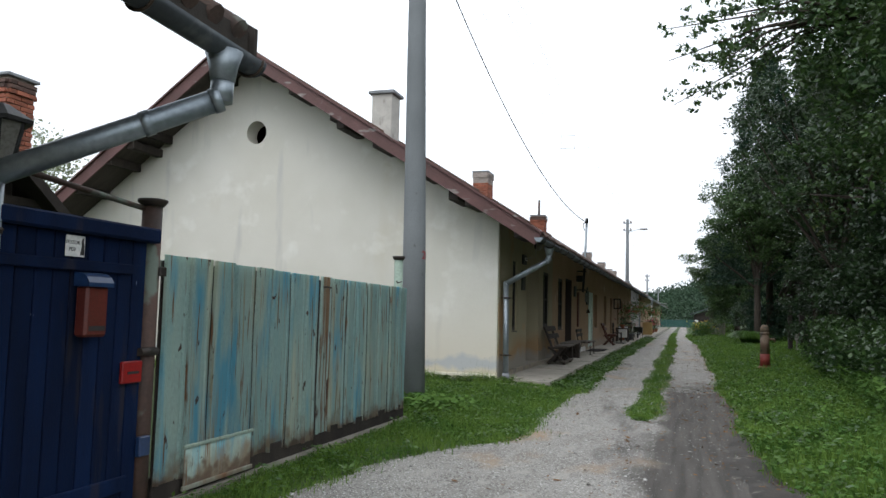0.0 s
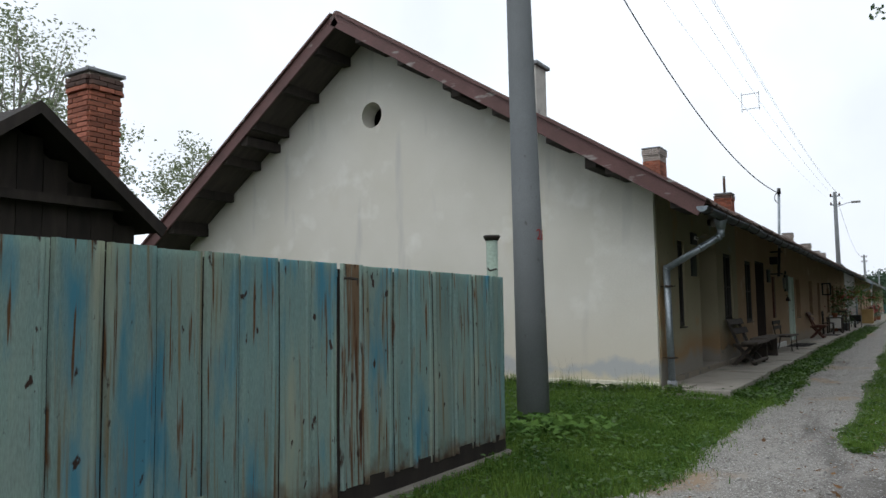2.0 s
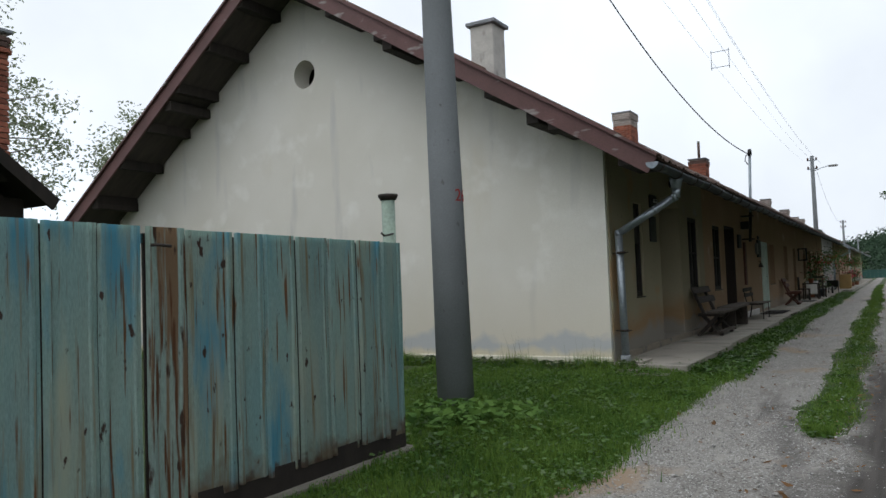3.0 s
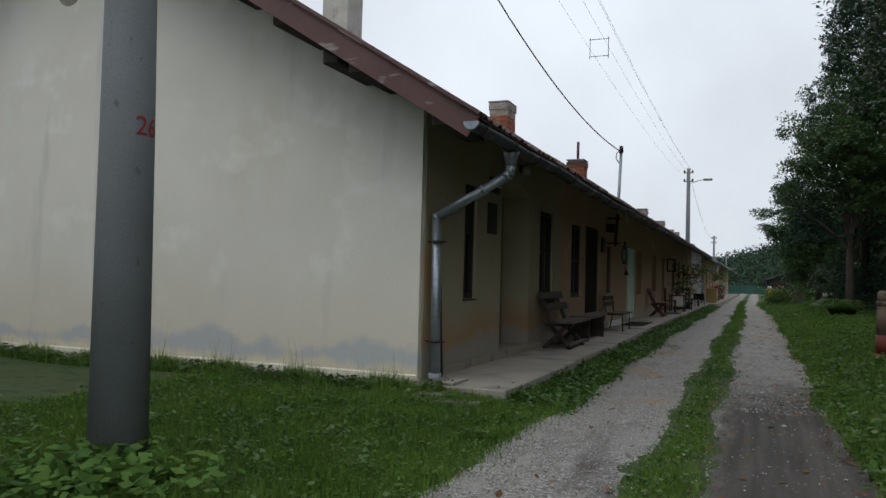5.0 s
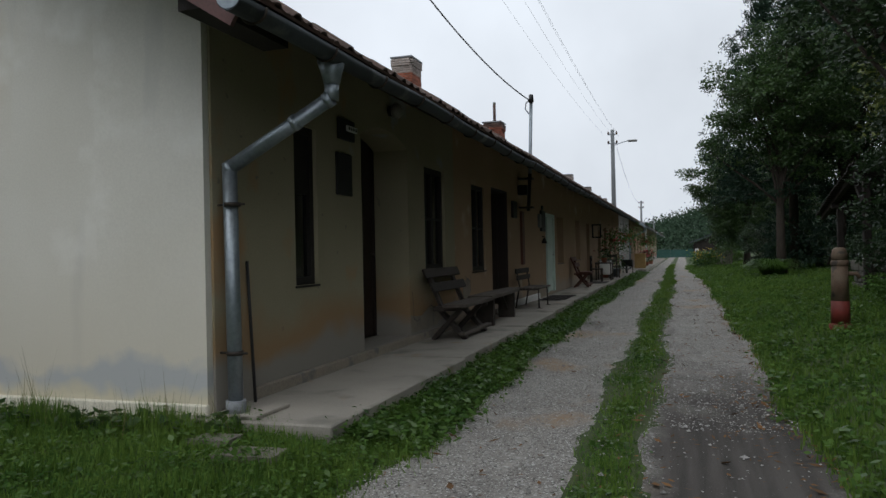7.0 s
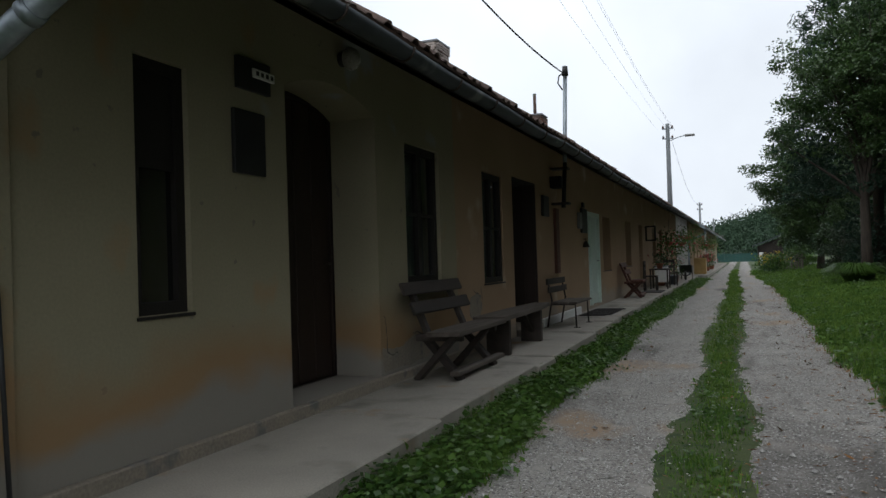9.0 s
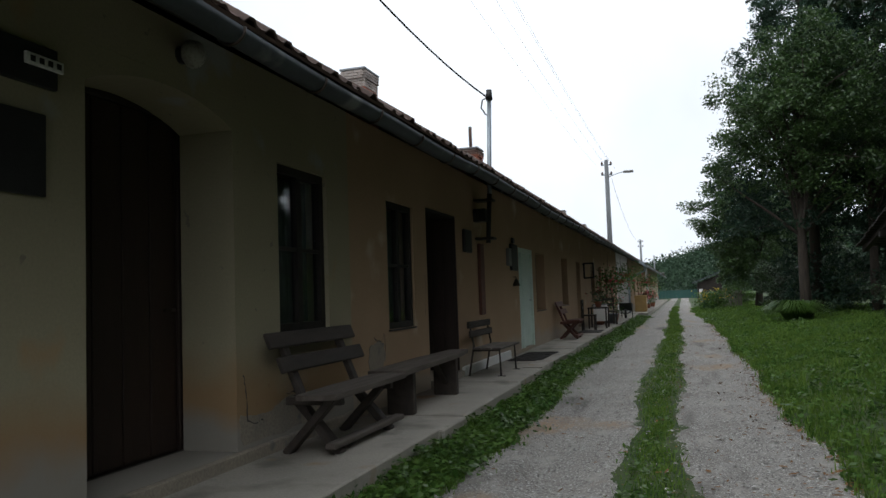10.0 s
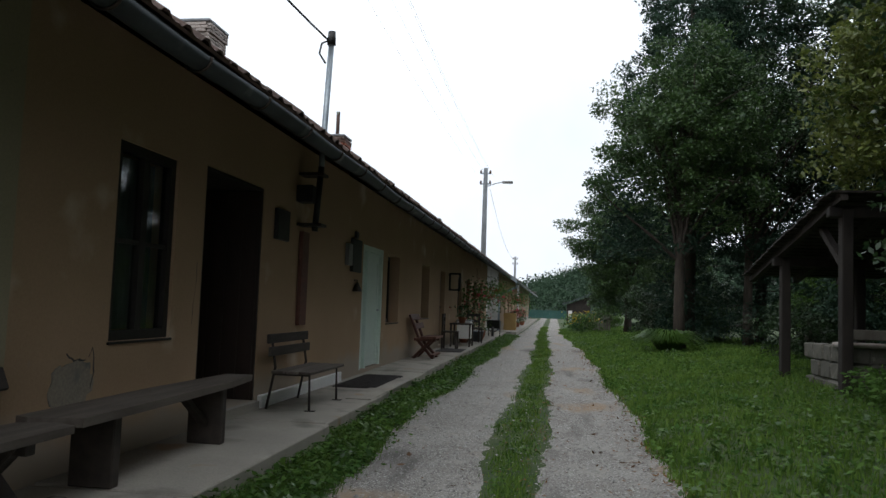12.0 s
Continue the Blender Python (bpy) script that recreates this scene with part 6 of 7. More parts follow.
def in_left(n):
    y = rng.uniform(-9.8, 0.02, n)
    x = rng.uniform(-2.6, 1.0, n) ** 1.0
    right = road_l(y) + rng.exponential(0.05, n) + 0.03
    x = -2.6 + (right + 2.6) * rng.uniform(0, 1, n) ** 0.8
    ok = ((y > -5.3) | (x > 0.26)) & (np.hypot(x + 0.245, y + 3.84) > 0.19)
    x, y = x[ok], y[ok]
    k = patchy(x, y, 0.35) & (rng.uniform(0, 1, len(x)) > 0.6 * smooth_step(-5.0, -7.0, y) * smooth_step(0.25, 0.7, x))
    return np.stack([x[k], y[k]], 1)


def in_verge(n):
    y = 36 * rng.uniform(0, 1, n) ** 1.5
    a, b = 0.99 - 0.06 * (y > 9), road_l(y) + 0.02 + rng.exponential(0.04, n)
    x = a + (b - a) * rng.uniform(0, 1, n) ** 0.9
    return np.stack([x, y], 1)


def in_strip(n):
    y = -3.4 + 60 * rng.uniform(0, 1, n) ** 1.9
    a, b = strip_l(y), strip_r(y)
    x = (a + b) / 2 + (b - a) * np.clip(rng.normal(0, 0.27, n), -0.58, 0.58)
    k = patchy(x * 2, y * 1.6, 0.55) & (np.abs(x - (a + b) / 2) < (b - a) * rng.uniform(0.25, 0.65, n)) & (b > a + 0.05)
    return np.stack([x[k], y[k]], 1)


def in_right(n):
    y = -11 + 62 * rng.uniform(0, 1, n) ** 1.35
    x = road_r(y) - 0.02 - rng.exponential(0.03, n) + (1.2 + 0.13 * np.clip(y + 14, 1, 40)) * rng.uniform(0, 1, n) ** 1.15
    return np.stack([x, y], 1)


blades("grass", 170000, in_left, 0.035, 0.12, "grass", "mown weedy lawn between gate and house")
clover("lawn_weeds", 55000, in_left, 0.028, "clover", "clover and small weeds in the lawn", 0.075)
blades("grass", 50000, in_verge, 0.03, 0.10, "grass", "narrow grass verge along the terrace")
clover("verge_weeds", 26000, in_verge, 0.05, "clover", "broad-leaved weeds along the terrace edge", 0.08)
blades("grass", 42000, in_strip, 0.02, 0.08, "grass", "thin grass strip between the wheel tracks")
clover("strip_weeds", 13000, in_strip, 0.026, "clover", "flat weeds between the wheel tracks", 0.03)
blades("grass", 150000, in_right, 0.04, 0.13, "grass", "lush green lawn beside the lane", 0.008)
clover("lawn_weeds", 30000, in_right, 0.06, "clover", "leafy weeds in the lawn", 0.11)


def rosettes(n, per, sample):
    """Leaves gathered in rosettes round scattered plants."""
    p = sample(n)
    idx = np.repeat(np.arange(len(p)), per)
    return p[idx] + rng.normal(0, 0.055, (len(idx), 2)) * rng.uniform(0.6, 1.6, len(p))[idx][:, None]


clover("lawn_plants", 560, lambda n: rosettes(n, 22, in_left), 0.046, "leafbright", "plantain and dandelion rosettes in the lawn", 0.12)
clover("lawn_plants", 420, lambda n: rosettes(n, 20, in_verge), 0.06, "leafbright", "broad-leaved plants along the terrace edge", 0.13)
clover("lawn_plants", 600, lambda n: rosettes(n, 22, in_right), 0.065, "leafbright", "broad-leaved plants in the lawn beside the lane", 0.14)
clover("strip_plants", 200, lambda n: rosettes(n, 14, in_strip), 0.045, "leafbright", "flat rosettes between the wheel tracks", 0.05)


def at_gable(n):
    return np.stack([-9.8 + 10.2 * rng.uniform(0, 1, n) ** 0.7, rng.uniform(-0.42, -0.05, n)], 1)


def at_pole(n):
    return np.stack([rng.normal(0.1, 0.33, n), rng.normal(-4.35, 0.3, n)], 1)


def at_right_edge(n):
    y = rng.uniform(-8, 13, n)
    return np.stack([5.3 + (y + 8) * 0.07 + rng.exponential(0.8, n), y], 1)


blades("tall_grass", 9000, at_gable, 0.07, 0.24, "grass", "tall grass along the foot of the gable wall", 0.006, 0.4)
blades("dry_stems", 260, at_gable, 0.3, 0.55, "drygrass", "thin seeding grass stems by the gable wall", 0.003, 0.5)
clover("dock_weeds", 1500, at_gable, 0.085, "leaf", "broad dock leaves by the gable wall", 0.13)
clover("broad_weeds", 900, at_pole, 0.09, "clover", "broad-leaved weeds round the pole's foot", 0.2)
clover("nettles", 16000, at_right_edge, 0.085, "clover", "nettles and tall weeds at the garden edge", 0.42)


# ---- loose stones and fallen leaves on the lane ----
def on_lane(n):
    y = -12 + 34 * rng.uniform(0, 1, n) ** 1.4
    a, b = road_l(y), road_r(y)
    return np.stack([a + (b - a) * rng.uniform(0, 1, n), y], 1)


p = on_lane(60000)
p = p[~((p[:, 0] > 3.05) & (p[:, 1] < 1.0) & (rng.uniform(0, 1, len(p)) < 0.92))]
inside = (p[:, 0] > strip_l(p[:, 1])) & (p[:, 0] < strip_r(p[:, 1])) & (p[:, 1] > -3.6)
p = p[~(inside & (rng.uniform(0, 1, len(p)) < 0.85))]
s = rng.uniform(0.003, 0.010, len(p)) * (1 + (rng.uniform(0, 1, len(p)) > 0.97) * 1.3)
c = np.stack([p[:, 0], p[:, 1], ground_z(p[:, 0], p[:, 1]) + 0.016 + s * 0.3], 1)
ax = np.array([[1, 0, 0], [0, 1, 0], [-1, 0, 0], [0, -1, 0]], float)
tri = []
rot = rng.uniform(0, 6.28, len(p))
dirs = [np.stack([np.cos(rot + k * 1.571), np.sin(rot + k * 1.571), rng.uniform(-0.1, 0.1, len(p))], 1) * (s * rng.uniform(0.7, 1.4, len(p)))[:, None] for k in range(4)]
apex = np.stack([rng.normal(0, 0.2, len(p)), rng.normal(0, 0.2, len(p)), rng.uniform(0.4, 0.9, len(p))], 1) * s[:, None]
for k in range(4):
    tri.append(np.stack([c + dirs[k], c + dirs[(k + 1) % 4], c + apex], 1))
tagged(soup("loose_gravel", np.stack(tri, 1).reshape(-1, 3), 3, "pebble"), "loose pale gravel stones on the lane", "gravel", kind="stuff")


def leaf_fall(n):
    y = -12 + 40 * rng.uniform(0, 1, n) ** 1.2
    side = rng.uniform(0, 1, n)
    x = np.where(side < 0.6, road_r(y) - rng.exponential(0.22, n), np.where(side < 0.75, strip_r(y) + rng.normal(0, 0.12, n), 1.5 + 2.6 * rng.uniform(0, 1, n)))
    return np.stack([x, y], 1)


p = leaf_fall(5200)
c = np.stack([p[:, 0], p[:, 1], ground_z(p[:, 0], p[:, 1]) + 0.024], 1)
q = np.concatenate([leaf_quads(c[:4600], 0.045, 0.45, 0.85), leaf_quads(c[4600:], 0.085, 0.5, 0.8)])
tagged(soup("fallen_leaves", q, 4, "deadleaf"), "brown fallen leaves scattered on the lane", "leaves", kind="stuff")
for (sx, sy, w, l) in ((0.34, -0.42, 0.30, 0.20), (0.72, -0.62, 0.42, 0.24)):
    bm = prism(bm_new(), [(sx - w / 2, sy - l / 2), (sx + w / 2, sy - l * 0.45), (sx + w * 0.48, sy + l / 2), (sx - w * 0.4, sy + l * 0.42)], "z", float(ground_z(sx, sy)) - 0.03, float(ground_z(sx, sy)) + 0.045)
    solo("stepping_stone", bm, "stone", "flat broken stone slab lying in the grass by the terrace", "stone", "stepping stones")


# ---- well shelter ----
def well():
    w = thing("well_shelter", "dark timber shelter with a sloping tarred roof over a stone well", "shelter")

    def top(y):
        return 2.80 - (y - 13.15) * 0.195
    for x, y in ((6.97, 13.42), (6.95, 16.1), (9.3, 13.42), (9.3, 16.1), (8.15, 16.1)):
        g = float(ground_z(x, y))
        part("post", beam(bm_new(), (x, y, g - 0.3), (x + random.uniform(-0.03, 0.03), y, top(y) - 0.1), 0.15, 0.16, 0.014, (0, 1, 0)), "oldwood", w)
    for y in (13.42, 16.1):
        part("beam", beam(bm_new(), (6.75, y, top(y) - 0.15), (9.55, y, top(y) - 0.15), 0.14, 0.15, 0.01), "oldwood", w)
    for x in (6.85, 7.65, 8.45, 9.25):
        part("rafter", beam(bm_new(), (x, 13.1, top(13.1) - 0.03), (x, 17.9, top(17.9) - 0.03), 0.10, 0.12), "oldwood", w)
    for k in range(24):
        y = 13.1 + k * 0.2
        bm = prism(bm_new(), [(y - 0.01, top(y) + 0.045), (y + 0.215, top(y + 0.2) + 0.06), (y + 0.215, top(y + 0.2) + 0.035), (y - 0.01, top(y) + 0.02)], "x", 6.68 + random.uniform(-0.03, 0.02), 9.6)
        part("roof_board", bm, "oldwood", w)
    part("rail", beam(bm_new(), (6.97, 13.40, 0.92), (9.3, 13.40, 0.92), 0.05, 0.14, 0.008), "greywood", w)
    part("brace", beam(bm_new(), (6.97, 13.5, 1.9), (6.97, 14.3, top(14.3) - 0.12), 0.09, 0.1), "oldwood", w)
    for k in range(14):
        y = 13.42 + k * 0.195
        part("wall_board", bx(bm_new(), 9.38, y, float(ground_z(9.3, y)) - 0.1, 9.405, y + 0.185, top(y) - 0.12, 0.004), "oldwood", w)
    return w


well()
wl = thing("well_wall", "low grey stone well curb under the timber shelter", "well")
for side in range(2):
    for course in range(3):
        a = 0.0
        while a < (1.15 if side else 1.6):
            w = random.uniform(0.26, 0.46)
            bm = bx(bm_new(), 0, 0, 0, w - 0.014, 0.16, random.uniform(0.235, 0.25), 0.022)
            for v in bm.verts:
                v.co += Vector((random.uniform(-0.008, 0.008), random.uniform(-0.016, 0.016), random.uniform(-0.008, 0.008)))
            me = mesh_of("stone", bm, "wellstone")
            z = float(ground_z(7, 14)) - 0.12 + course * 0.255
            if side:
                piece("stone", me, wl, (6.98, 13.72 + a + w, z), (0, 0, -math.pi / 2))
            else:
                piece("stone", me, wl, (7.0 + a, 13.62 + random.uniform(-0.015, 0.015), z))
            a += w
part("core", bx(bm_new(), 7.05, 13.70, -0.2, 8.6, 14.9, 0.62), "mortar", wl)
part("coping", bx(bm_new(), 6.94, 13.56, 0.735, 8.7, 13.86, 0.80, 0.02), "brickgrey", wl, "worn coping stones")


# ---- lower row houses down the lane ----
def far_house(y0, y1, xw, label, wall, scale=1.0):
    h = thing("row_house", label, "house")
    n = int((y1 - y0) / 3.2)
    holes = []
    for k in range(n):
        y = y0 + 1.3 + k * (y1 - y0 - 2) / n
        holes.append((y, y + 0.95, 0.05 if k % 3 == 1 else 0.8, 2.05))
    wall_x("wall", xw - 0.4, xw, y0, y1, -0.3, 2.9, holes, wall, h)
    for a in holes:
        if a[2] > 0.5:
            window_unit(h, *a, x=xw - 0.12, curtain=False, sill=False)
        else:
            plank_door(h, xw - 0.14, *a[:2], a[2], a[3], "doorwood", False)
    rz = 6.1
    g = [(xw, -0.3), (xw, 2.95), (xw - 5.2, rz - 0.1), (xw - 10.2, 2.95), (xw - 10.2, -0.3)]
    part("gable_wall", prism(bm_new(), g, "y", y0 - 0.02, y0 + 0.3), "white", h, "white limewashed gable wall")
    part("gable_wall", prism(bm_new(), g, "y", y1 - 0.3, y1 + 0.02), "white", h)
    r = [(xw + 0.85, 2.42), (xw - 5.2, rz), (xw - 11, 2.42), (xw - 11, 2.3), (xw - 5.2, rz - 0.14), (xw + 0.85, 2.3)]
    rf = part("roof", prism(bm_new(), r, "y", y0 - 0.8, y1 + 0.3), "soffit", h)
    q = [(xw + 0.9, 2.46), (xw - 5.2, rz + 0.06), (xw - 5.2, rz - 0.12), (xw + 0.9, 2.28)]
    part("verge_board", prism(bm_new(), q, "y", y0 - 0.86, y0 - 0.8), "zinc", rf, "pale metal verge strip")
    part("tile_surface", prism(bm_new(), [(xw + 0.92, 2.47), (xw - 5.2, rz + 0.08), (xw - 5.2, rz + 0.02), (xw + 0.9, 2.43)], "y", y0 - 0.78, y1 + 0.3), "tileroof", rf)
    return h


far_house(38.95, 58.0, 0.36, "white-gabled row house with flowers at its doors", "peach")
far_house(61.0, 84.0, 0.36, "far row house down the lane", "cream")
gutter("gutter", 1.27, 2.36, 38.1, 58.2, "pale metal gutter of the next row house", mat="zinc", clip=2.5)
downpipe("downpipe", (1.25, 38.6, 2.34), (0.42, 38.8, 1.7), (0.42, 38.8, -0.1), "pale downpipe on the white gable corner")
gutter("gutter", 1.27, 2.36, 60.2, 84.0, "gutter of the far row house", mat="zinc", clip=4)
for xx, yy, zz, lab in ((-3.85, 45.0, 6.0, "brick chimney on the next row house"), (-3.55, 52.5, 5.75, "brick chimney on the next row house"),
                        (-4.2, 66.0, 6.0, "brick chimney on the far row house"), (-4.6, 76.0, 6.4, "brick chimney on the far row house")):
    chimney(xx, yy, 0.6, 0.6, zz - 0.7, zz, "mixed", lab)
solo("pavement", bx(bm_new(), 0.0, 38.2, -0.3, 1.3, 84, -0.02, 0.01), "slab", "concrete terrace before the next houses", "pavement", kind="structure")


def line_pole(x, y, h, label, r=0.13, arms=True, lamp=False):
    p = thing("utility_pole", label, "utility pole", (x, y, float(ground_z(x, y))))
    part("shaft", tube(bm_new(), [(0, 0, -0.3), (0, 0, h)], [r, r * 0.65], 14), "pole", p)
    if arms:
        for z in (h - 0.25, h - 0.75):
            part("crossarm", beam(bm_new(), (-0.26, 0, z), (0.26, 0, z), 0.06, 0.06), "zinc", p)
            for dx in (-0.22, 0.22):
                part("insulator", tube(bm_new(), [(dx, 0, z), (dx, 0, z + 0.09), (dx, 0, z + 0.17)], [0.05, 0.055, 0.02], 8), "insul", p)
    if lamp:
        part("lamp_arm", tube(bm_new(), [(0, 0, h - 0.9), (0.5, 0, h - 0.72), (0.85, 0, h - 0.65)], 0.022, 6), "zinc", p)
        part("lamp_head", bx(bm_new(), 0.8, -0.09, h - 0.72, 1.3, 0.09, h - 0.61, 0.03), "plastic", p)
    return p


line_pole(-0.32, 37.75, 7.75, "concrete line pole with crossarms and a street lamp", 0.15, True, True)
line_pole(-1.0, 80.0, 6.4, "far line pole with a crossarm", 0.15)
line_pole(0.0, 88.0, 5.0, "thin green pole far down the lane", 0.1, False)
line_pole(-0.6, 104.0, 4.0, "street lamp pole far down the lane", 0.08, False, True)
solo("wire", tube(bm_new(), hang((-0.1, 37.75, 6.7), (-1.0, 80, 6.2), 1.0, 24), 0.008, 4), "wire", "sagging wire between far poles", "wire", "overhead wires")

# ---- garden fence, far shed, end fence, hill ----
gf = thing("garden_fence", "low grey-green board fence round the flower garden", "fence")
for k in range(16):
    part("board", bx(bm_new(), 4.0 + k * 0.13, 44.0, 0.0, 4.10 + k * 0.13, 44.03, 0.95 + random.uniform(-0.05, 0.05)), "greenfence" if k < 6 else "greywood", gf)
part("rail", bx(bm_new(), 3.95, 44.03, 0.6, 6.15, 44.07, 0.68), "greywood", gf)
for fx, fy, mt in ((4.25, 43.4, "yellowpetal"), (5.0, 43.3, "yellowpetal"), (4.3, 46.0, "leafbright"), (4.75, 42.8, "leafbright"), (4.2, 50.0, "leafbright")):
    fl = thing("flower_clump", "tall yellow-flowering garden clump" if mt == "yellowpetal" else "bright green garden plant clump", "plant", (fx, fy, float(ground_z(fx, fy))))
    c = np.stack([rng.normal(0, 0.25, 420), rng.normal(0, 0.25, 420), rng.uniform(0, 1.0, 420)], 1)
    soup("foliage", leaf_quads(c, 0.13), 4, "leafbright", fl)
    if mt == "yellowpetal":
        c = np.stack([rng.normal(0, 0.25, 90), rng.normal(0, 0.25, 90), rng.uniform(0.5, 1.15, 90)], 1)
        soup("blossoms", leaf_quads(c, 0.09, 0.9), 4, mt, fl)
fs = thing("shed", "small dark shed with a slanting roof and a white door", "shed")
part("body", prism(bm_new(), [(4.2, -0.3), (6.2, -0.3), (6.2, 2.3), (4.2, 1.55)], "y", 70, 73), "oldwood", fs)
part("roof", prism(bm_new(), [(3.8, 1.5), (6.4, 2.5), (6.4, 2.58), (3.77, 1.6)], "y", 69.6, 73.3), "zincdark", fs)
part("door", bx(bm_new(), 4.3, 69.95, -0.05, 4.62, 69.99, 1.0), "white", fs, "white painted door")
ef = thing("end_fence", "teal-green sheet fence closing the lane", "fence")
for k in range(14):
    part("panel", bx(bm_new(), -0.4 + k * 0.42, 96.0, -0.1, 0.005 + k * 0.42, 96.03, 0.9), "greenfence", ef)


def hill_rise(x):
    return 3.5 + 13 * smooth_step(-25, 75, x) + 1.0 * np.sin(x * 0.045 + 1) + 1.0 * np.sin(x * 0.11)


def hill():
    xs, ys = np.linspace(-160, 260, 60), np.linspace(120, 420, 30)
    gx, gy = np.meshgrid(xs, ys, indexing="ij")
    gz = np.clip((gy - 118) / 100, 0, 1.3) * hill_rise(gx)
    i = np.arange(gx.size).reshape(gx.shape)
    faces = np.stack([i[:-1, :-1], i[1:, :-1], i[1:, 1:], i[:-1, 1:]], -1).reshape(-1, 4)
    me = bpy.data.meshes.new("hill")
    me.from_pydata(np.stack([gx, gy, gz], -1).reshape(-1, 3).tolist(), [], faces.tolist())
    me.materials.append(M["hill"])
    tagged(new("hill", me), "wooded hillside beyond the village", "hill", kind="structure")
    n = 5200
    x, y = rng.uniform(-70, 130, n), rng.uniform(116, 270, n)
    z = np.clip((y - 118) / 100, 0, 1.3) * hill_rise(x)
    c = np.stack([x, y, z + 1.2], 1)
    idx = np.repeat(np.arange(n), 34)
    off = rng.normal(size=(len(idx), 3)) * np.array([1.5, 1.5, 1.2])
    q = leaf_quads(c[idx] + off, 0.55, 0.8)
    tagged(soup("far_wood", q, 4, "farleaf"), "dense green woodland on the far hillside", "woodland", kind="stuff")


hill()
# leaf screen added to block low sky light; also fills gaps between garden trunks
n = 20000
x, y = rng.uniform(15.5, 21, n), rng.uniform(-14, 33, n)
h = 8.5 + 2.5 * np.sin(y * 0.35) + 1.5 * np.sin(y * 0.9 + 1)
z = ground_z(x, y) + h * rng.uniform(0, 1, n) ** 0.8
tagged(soup("sky_block_wood", leaf_quads(np.stack([x, y, z], 1), 0.75, 0.7), 4, "leafdark"), "dark leaf screen behind the gardens, added to block low sky light", "woodland", kind="stuff")
conifer("conifer_tree", "small spruce top behind the row roofs", -4.6, 97, 6.3, 1.6, 6000, "needle", 2.0, 0.3)


# ---- clutter on the far terrace ----
def chair(x, y, rz, label):
    c = thing("garden_chair", label, "chair", (x, y, 0), "terrace chairs", "", rz)
    part("seat", bx(bm_new(), -0.21, -0.21, 0.42, 0.21, 0.21, 0.46, 0.008), "bench", c)
    for dx in (-0.18, 0.18):
        for dy in (-0.18, 0.18):
            part("leg", beam(bm_new(), (dx, dy, 0), (dx, dy, 0.42 if dy < 0 else 0.9), 0.04, 0.04), "bench", c)
    for z in (0.62, 0.8):
        part("back_rail", bx(bm_new(), -0.2, 0.165, z, 0.2, 0.195, z + 0.09), "bench", c)
    return c


chair(0.36, 22.0, 90, "dark wooden chair on the terrace")
chair(0.62, 25.7, 20, "dark wooden chair beside the small table")
tbl = thing("side_table", "small dark slatted table on the terrace", "table", (0.5, 23.4, 0))
part("top", bx(bm_new(), -0.3, -0.4, 0.60, 0.3, 0.4, 0.64, 0.006), "bench", tbl)
for dx in (-0.26, 0.26):
    for dy in (-0.36, 0.36):
        part("leg", beam(bm_new(), (dx, dy, 0), (dx, dy, 0.60), 0.045, 0.045), "bench", tbl)
solo("doormat", bx(bm_new(), 0.2, 20.6, 0.0, 0.8, 21.9, 0.014, 0.003), "mat", "dark mat lying on the far terrace", "mat")


def potted(x, y, z, r, h, leafm, n, label, petals=0, size=0.05):
    p = thing("potted_plant", label, "plant", (x, y, z))
    part("pot", tube(bm_new(), [(0, 0, 0), (0, 0, r * 1.2), (0, 0, r * 1.35)], [r * 0.6, r * 0.85, r * 0.9], 14), "terracotta", p, "terracotta pot")
    c = np.stack([rng.normal(0, r * 0.8, n), rng.normal(0, r * 0.8, n), r * 1.3 + rng.uniform(0, h, n)], 1)
    soup("foliage", leaf_quads(c, size * 1.4), 4, leafm, p)
    if petals:
        c = np.stack([rng.normal(0, r * 0.9, petals), rng.normal(0, r * 0.9, petals), r * 1.3 + rng.uniform(h * 0.4, h * 1.1, petals)], 1)
        soup("blossoms", leaf_quads(c, size, 0.9), 4, "petal", p)
    return p


potted(0.3, 25.6, 0, 0.17, 0.6, "leafbright", 260, "leafy plant in a terracotta pot", 30)
potted(0.5, 23.4, 0.64, 0.13, 0.35, "leaf", 160, "small plant in a pot on the table", 20)
potted(0.35, 26.8, 0, 0.2, 0.95, "leaf", 420, "leafy plant in a pot by the wall", 8, 0.05)
potted(0.55, 28.0, 0, 0.22, 1.1, "leaf", 480, "bushy plant with red blossoms in a pot", 18, 0.05)
potted(0.4, 30.4, 0, 0.18, 0.6, "leafbright", 260, "leafy plant in a terracotta pot", 40)
potted(0.9, 44.0, -0.02, 0.2, 0.7, "leaf", 260, "red-flowering potted plant by the far door", 120, 0.07)
potted(0.9, 47.5, -0.02, 0.2, 0.8, "leaf", 260, "red-flowering potted plant by the far door", 140, 0.07)
potted(1.0, 52.0, -0.02, 0.2, 0.7, "leaf", 260, "red-flowering potted plant by the far door", 100, 0.07)


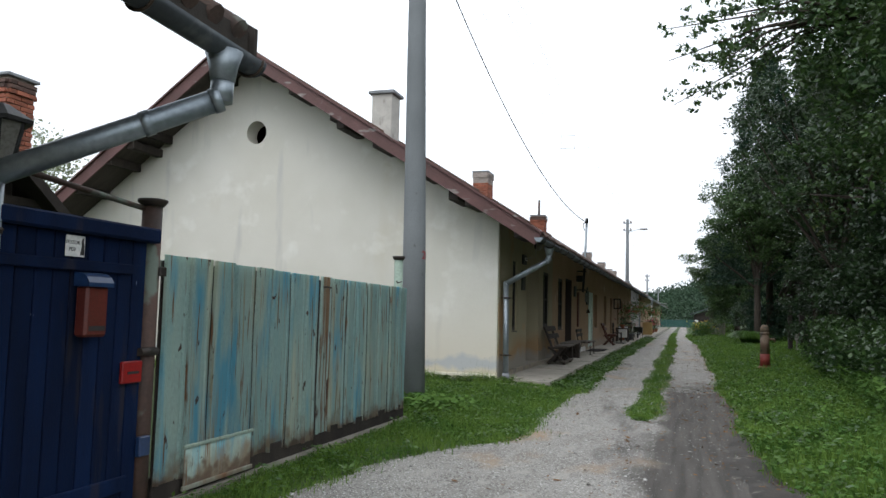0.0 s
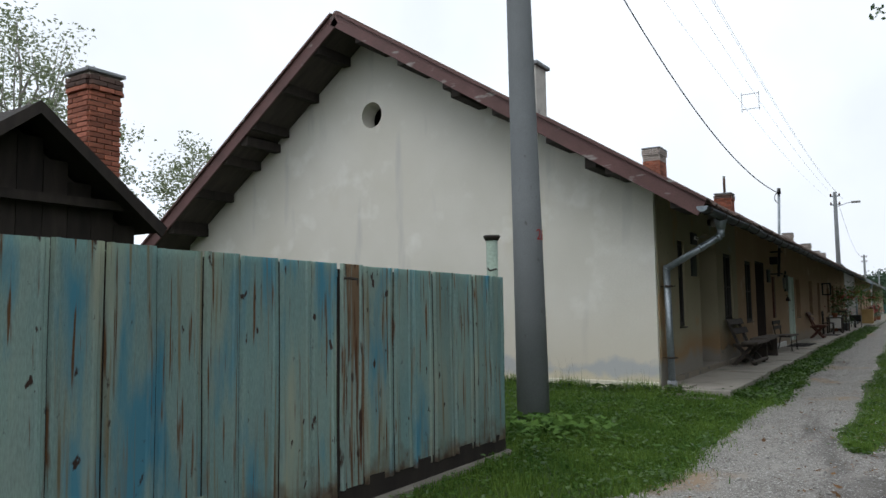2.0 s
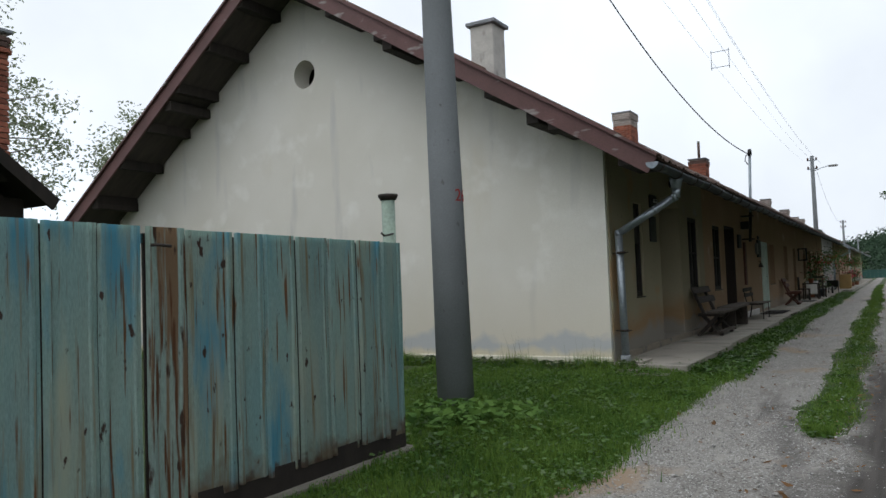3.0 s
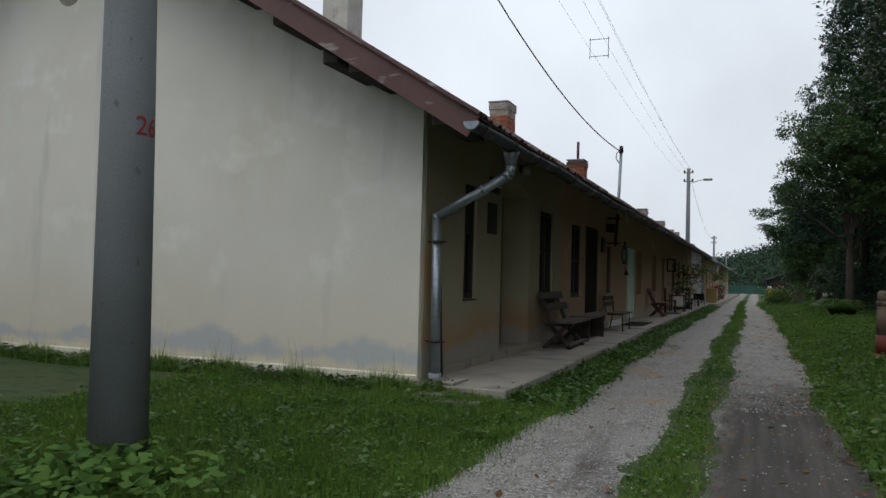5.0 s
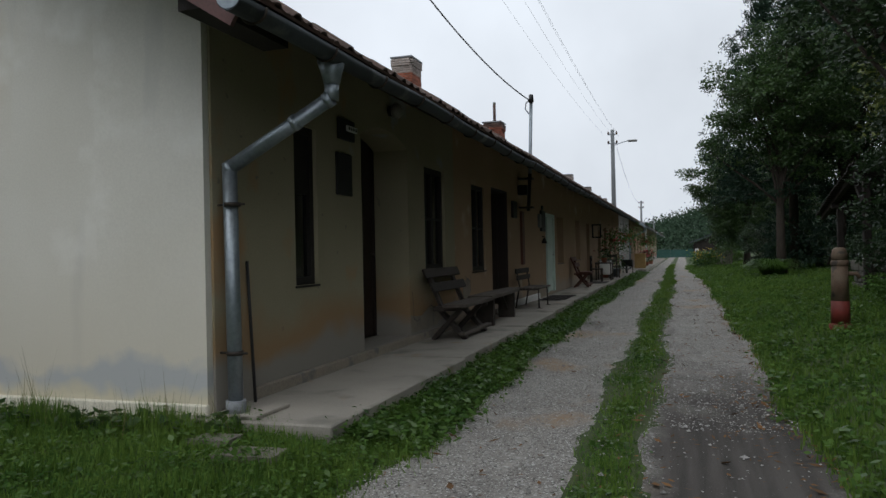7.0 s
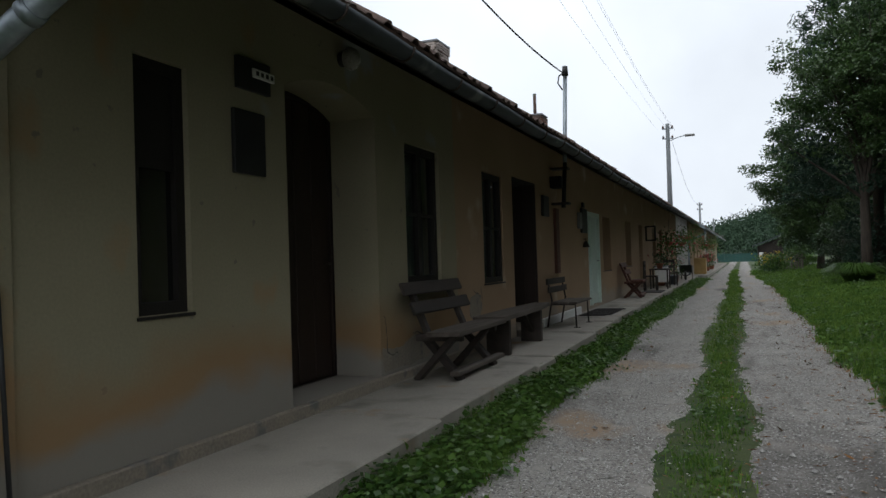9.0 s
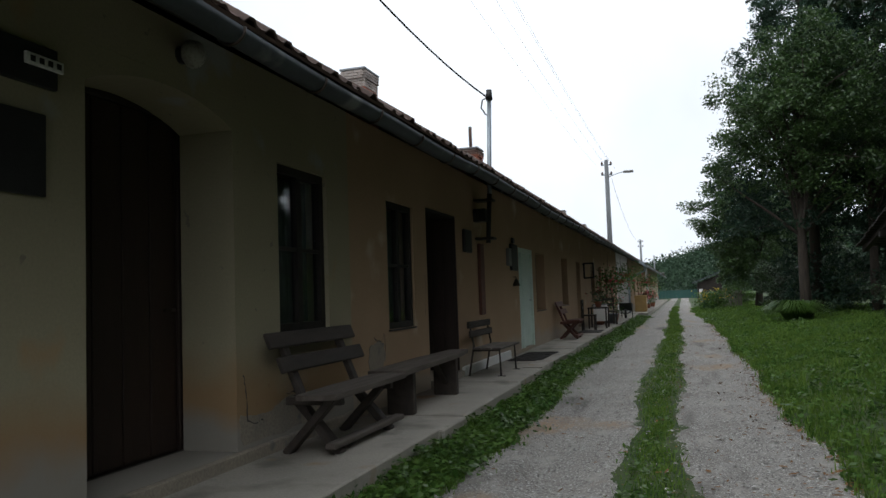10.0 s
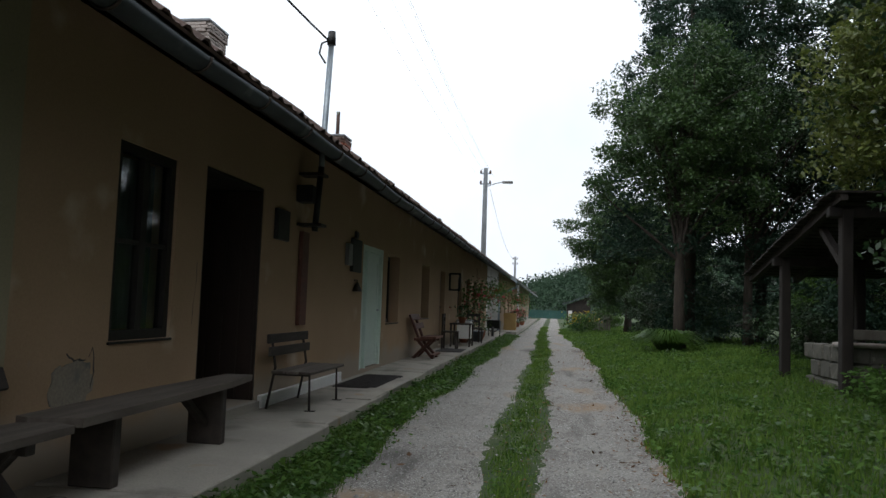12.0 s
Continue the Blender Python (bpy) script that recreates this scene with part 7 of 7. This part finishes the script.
def basket(x, y, z, label):
    b = thing("hanging_basket", label, "plant", (x, y, z))
    part("bowl", tube(bm_new(), [(0, 0, -0.14), (0, 0, -0.08), (0, 0, 0.0)], [0.05, 0.15, 0.18], 12), "terracotta", b)
    part("hanger", tube(bm_new(), [(0, 0, 0), (0, 0, 2.42 - z)], 0.006, 5), "iron", b)
    c = rng.normal(size=(500, 3)) * np.array([0.30, 0.30, 0.24]) - np.array([0, 0, 0.05])
    soup("foliage", leaf_quads(c, 0.09), 4, "leafbright", b)
    c = rng.normal(size=(70, 3)) * np.array([0.26, 0.26, 0.18]) - np.array([0, 0, 0.08])
    soup("blossoms", leaf_quads(c, 0.07, 0.9), 4, "petal", b)
    return b


basket(0.45, 27.6, 1.55, "hanging basket with trailing leaves and red blossoms")
basket(0.8, 29.0, 1.55, "hanging basket with trailing leaves and red blossoms")
basket(0.85, 32.0, 1.8, "hanging basket with trailing leaves and red blossoms")
basket(1.1, 43.0, 1.6, "hanging basket with red blossoms by the far house")
basket(1.1, 48.0, 1.6, "hanging basket with red blossoms by the far house")
wc = thing("washstand", "old white enamel cabinet with dark legs on the terrace", "cabinet", (0.42, 24.7, 0))
part("body", bx(bm_new(), -0.2, -0.25, 0.16, 0.2, 0.25, 0.68, 0.012), "white", wc)
part("top", bx(bm_new(), -0.23, -0.28, 0.68, 0.23, 0.28, 0.71, 0.008), "cap", wc)
for dx in (-0.17, 0.17):
    for dy in (-0.22, 0.22):
        part("leg", beam(bm_new(), (dx, dy, 0), (dx, dy, 0.16), 0.03, 0.03), "iron", wc)
for dy in (-0.12, 0.12):
    part("door", bx(bm_new(), 0.2, dy - 0.11, 0.20, 0.212, dy + 0.11, 0.64, 0.004), "white", wc)
tub = thing("wash_tub", "dark metal tub standing on the terrace", "tub", (0.55, 26.7, 0))
part("bowl", tube(bm_new(), [(0, 0, 0), (0, 0, 0.30), (0, 0, 0.33)], [0.20, 0.27, 0.28], 18), "zincdark", tub)
part("rim", tube(bm_new(), [(0.28 * math.cos(k * math.pi / 9), 0.28 * math.sin(k * math.pi / 9), 0.33) for k in range(19)], 0.012, 6, False), "zinc", tub)
wbw = thing("wheelbarrow", "dark wheelbarrow parked on the far terrace", "wheelbarrow", (0.75, 31.6, 0))
part("tray", prism(bm_new(), [(-0.45, 0.62), (0.45, 0.55), (0.25, 0.3), (-0.25, 0.3)], "x", -0.25, 0.25), "black", wbw)
wh = part("wheel", tube(bm_new(), [(-0.04, -0.45, 0.18), (0.04, -0.45, 0.18)], 0.18, 16), "black", wbw)
for dx in (-0.22, 0.22):
    part("handle", tube(bm_new(), [(dx * 0.3, -0.45, 0.18), (dx, 0.0, 0.3), (dx, 0.85, 0.55)], 0.018, 6), "iron", wbw)
    part("leg", tube(bm_new(), [(dx, 0.3, 0.36), (dx, 0.32, 0.0)], 0.016, 6), "iron", wbw)
cr = thing("wooden_crate", "pale yellow plywood crate on the far terrace", "crate", (0.85, 41.0, -0.02))
part("body", bx(bm_new(), -0.3, -0.4, 0, 0.3, 0.4, 0.85, 0.01), "crate", cr)
for z in (0.05, 0.7):
    part("batten", bx(bm_new(), -0.32, -0.42, z, 0.32, -0.40, z + 0.09), "crate", cr)
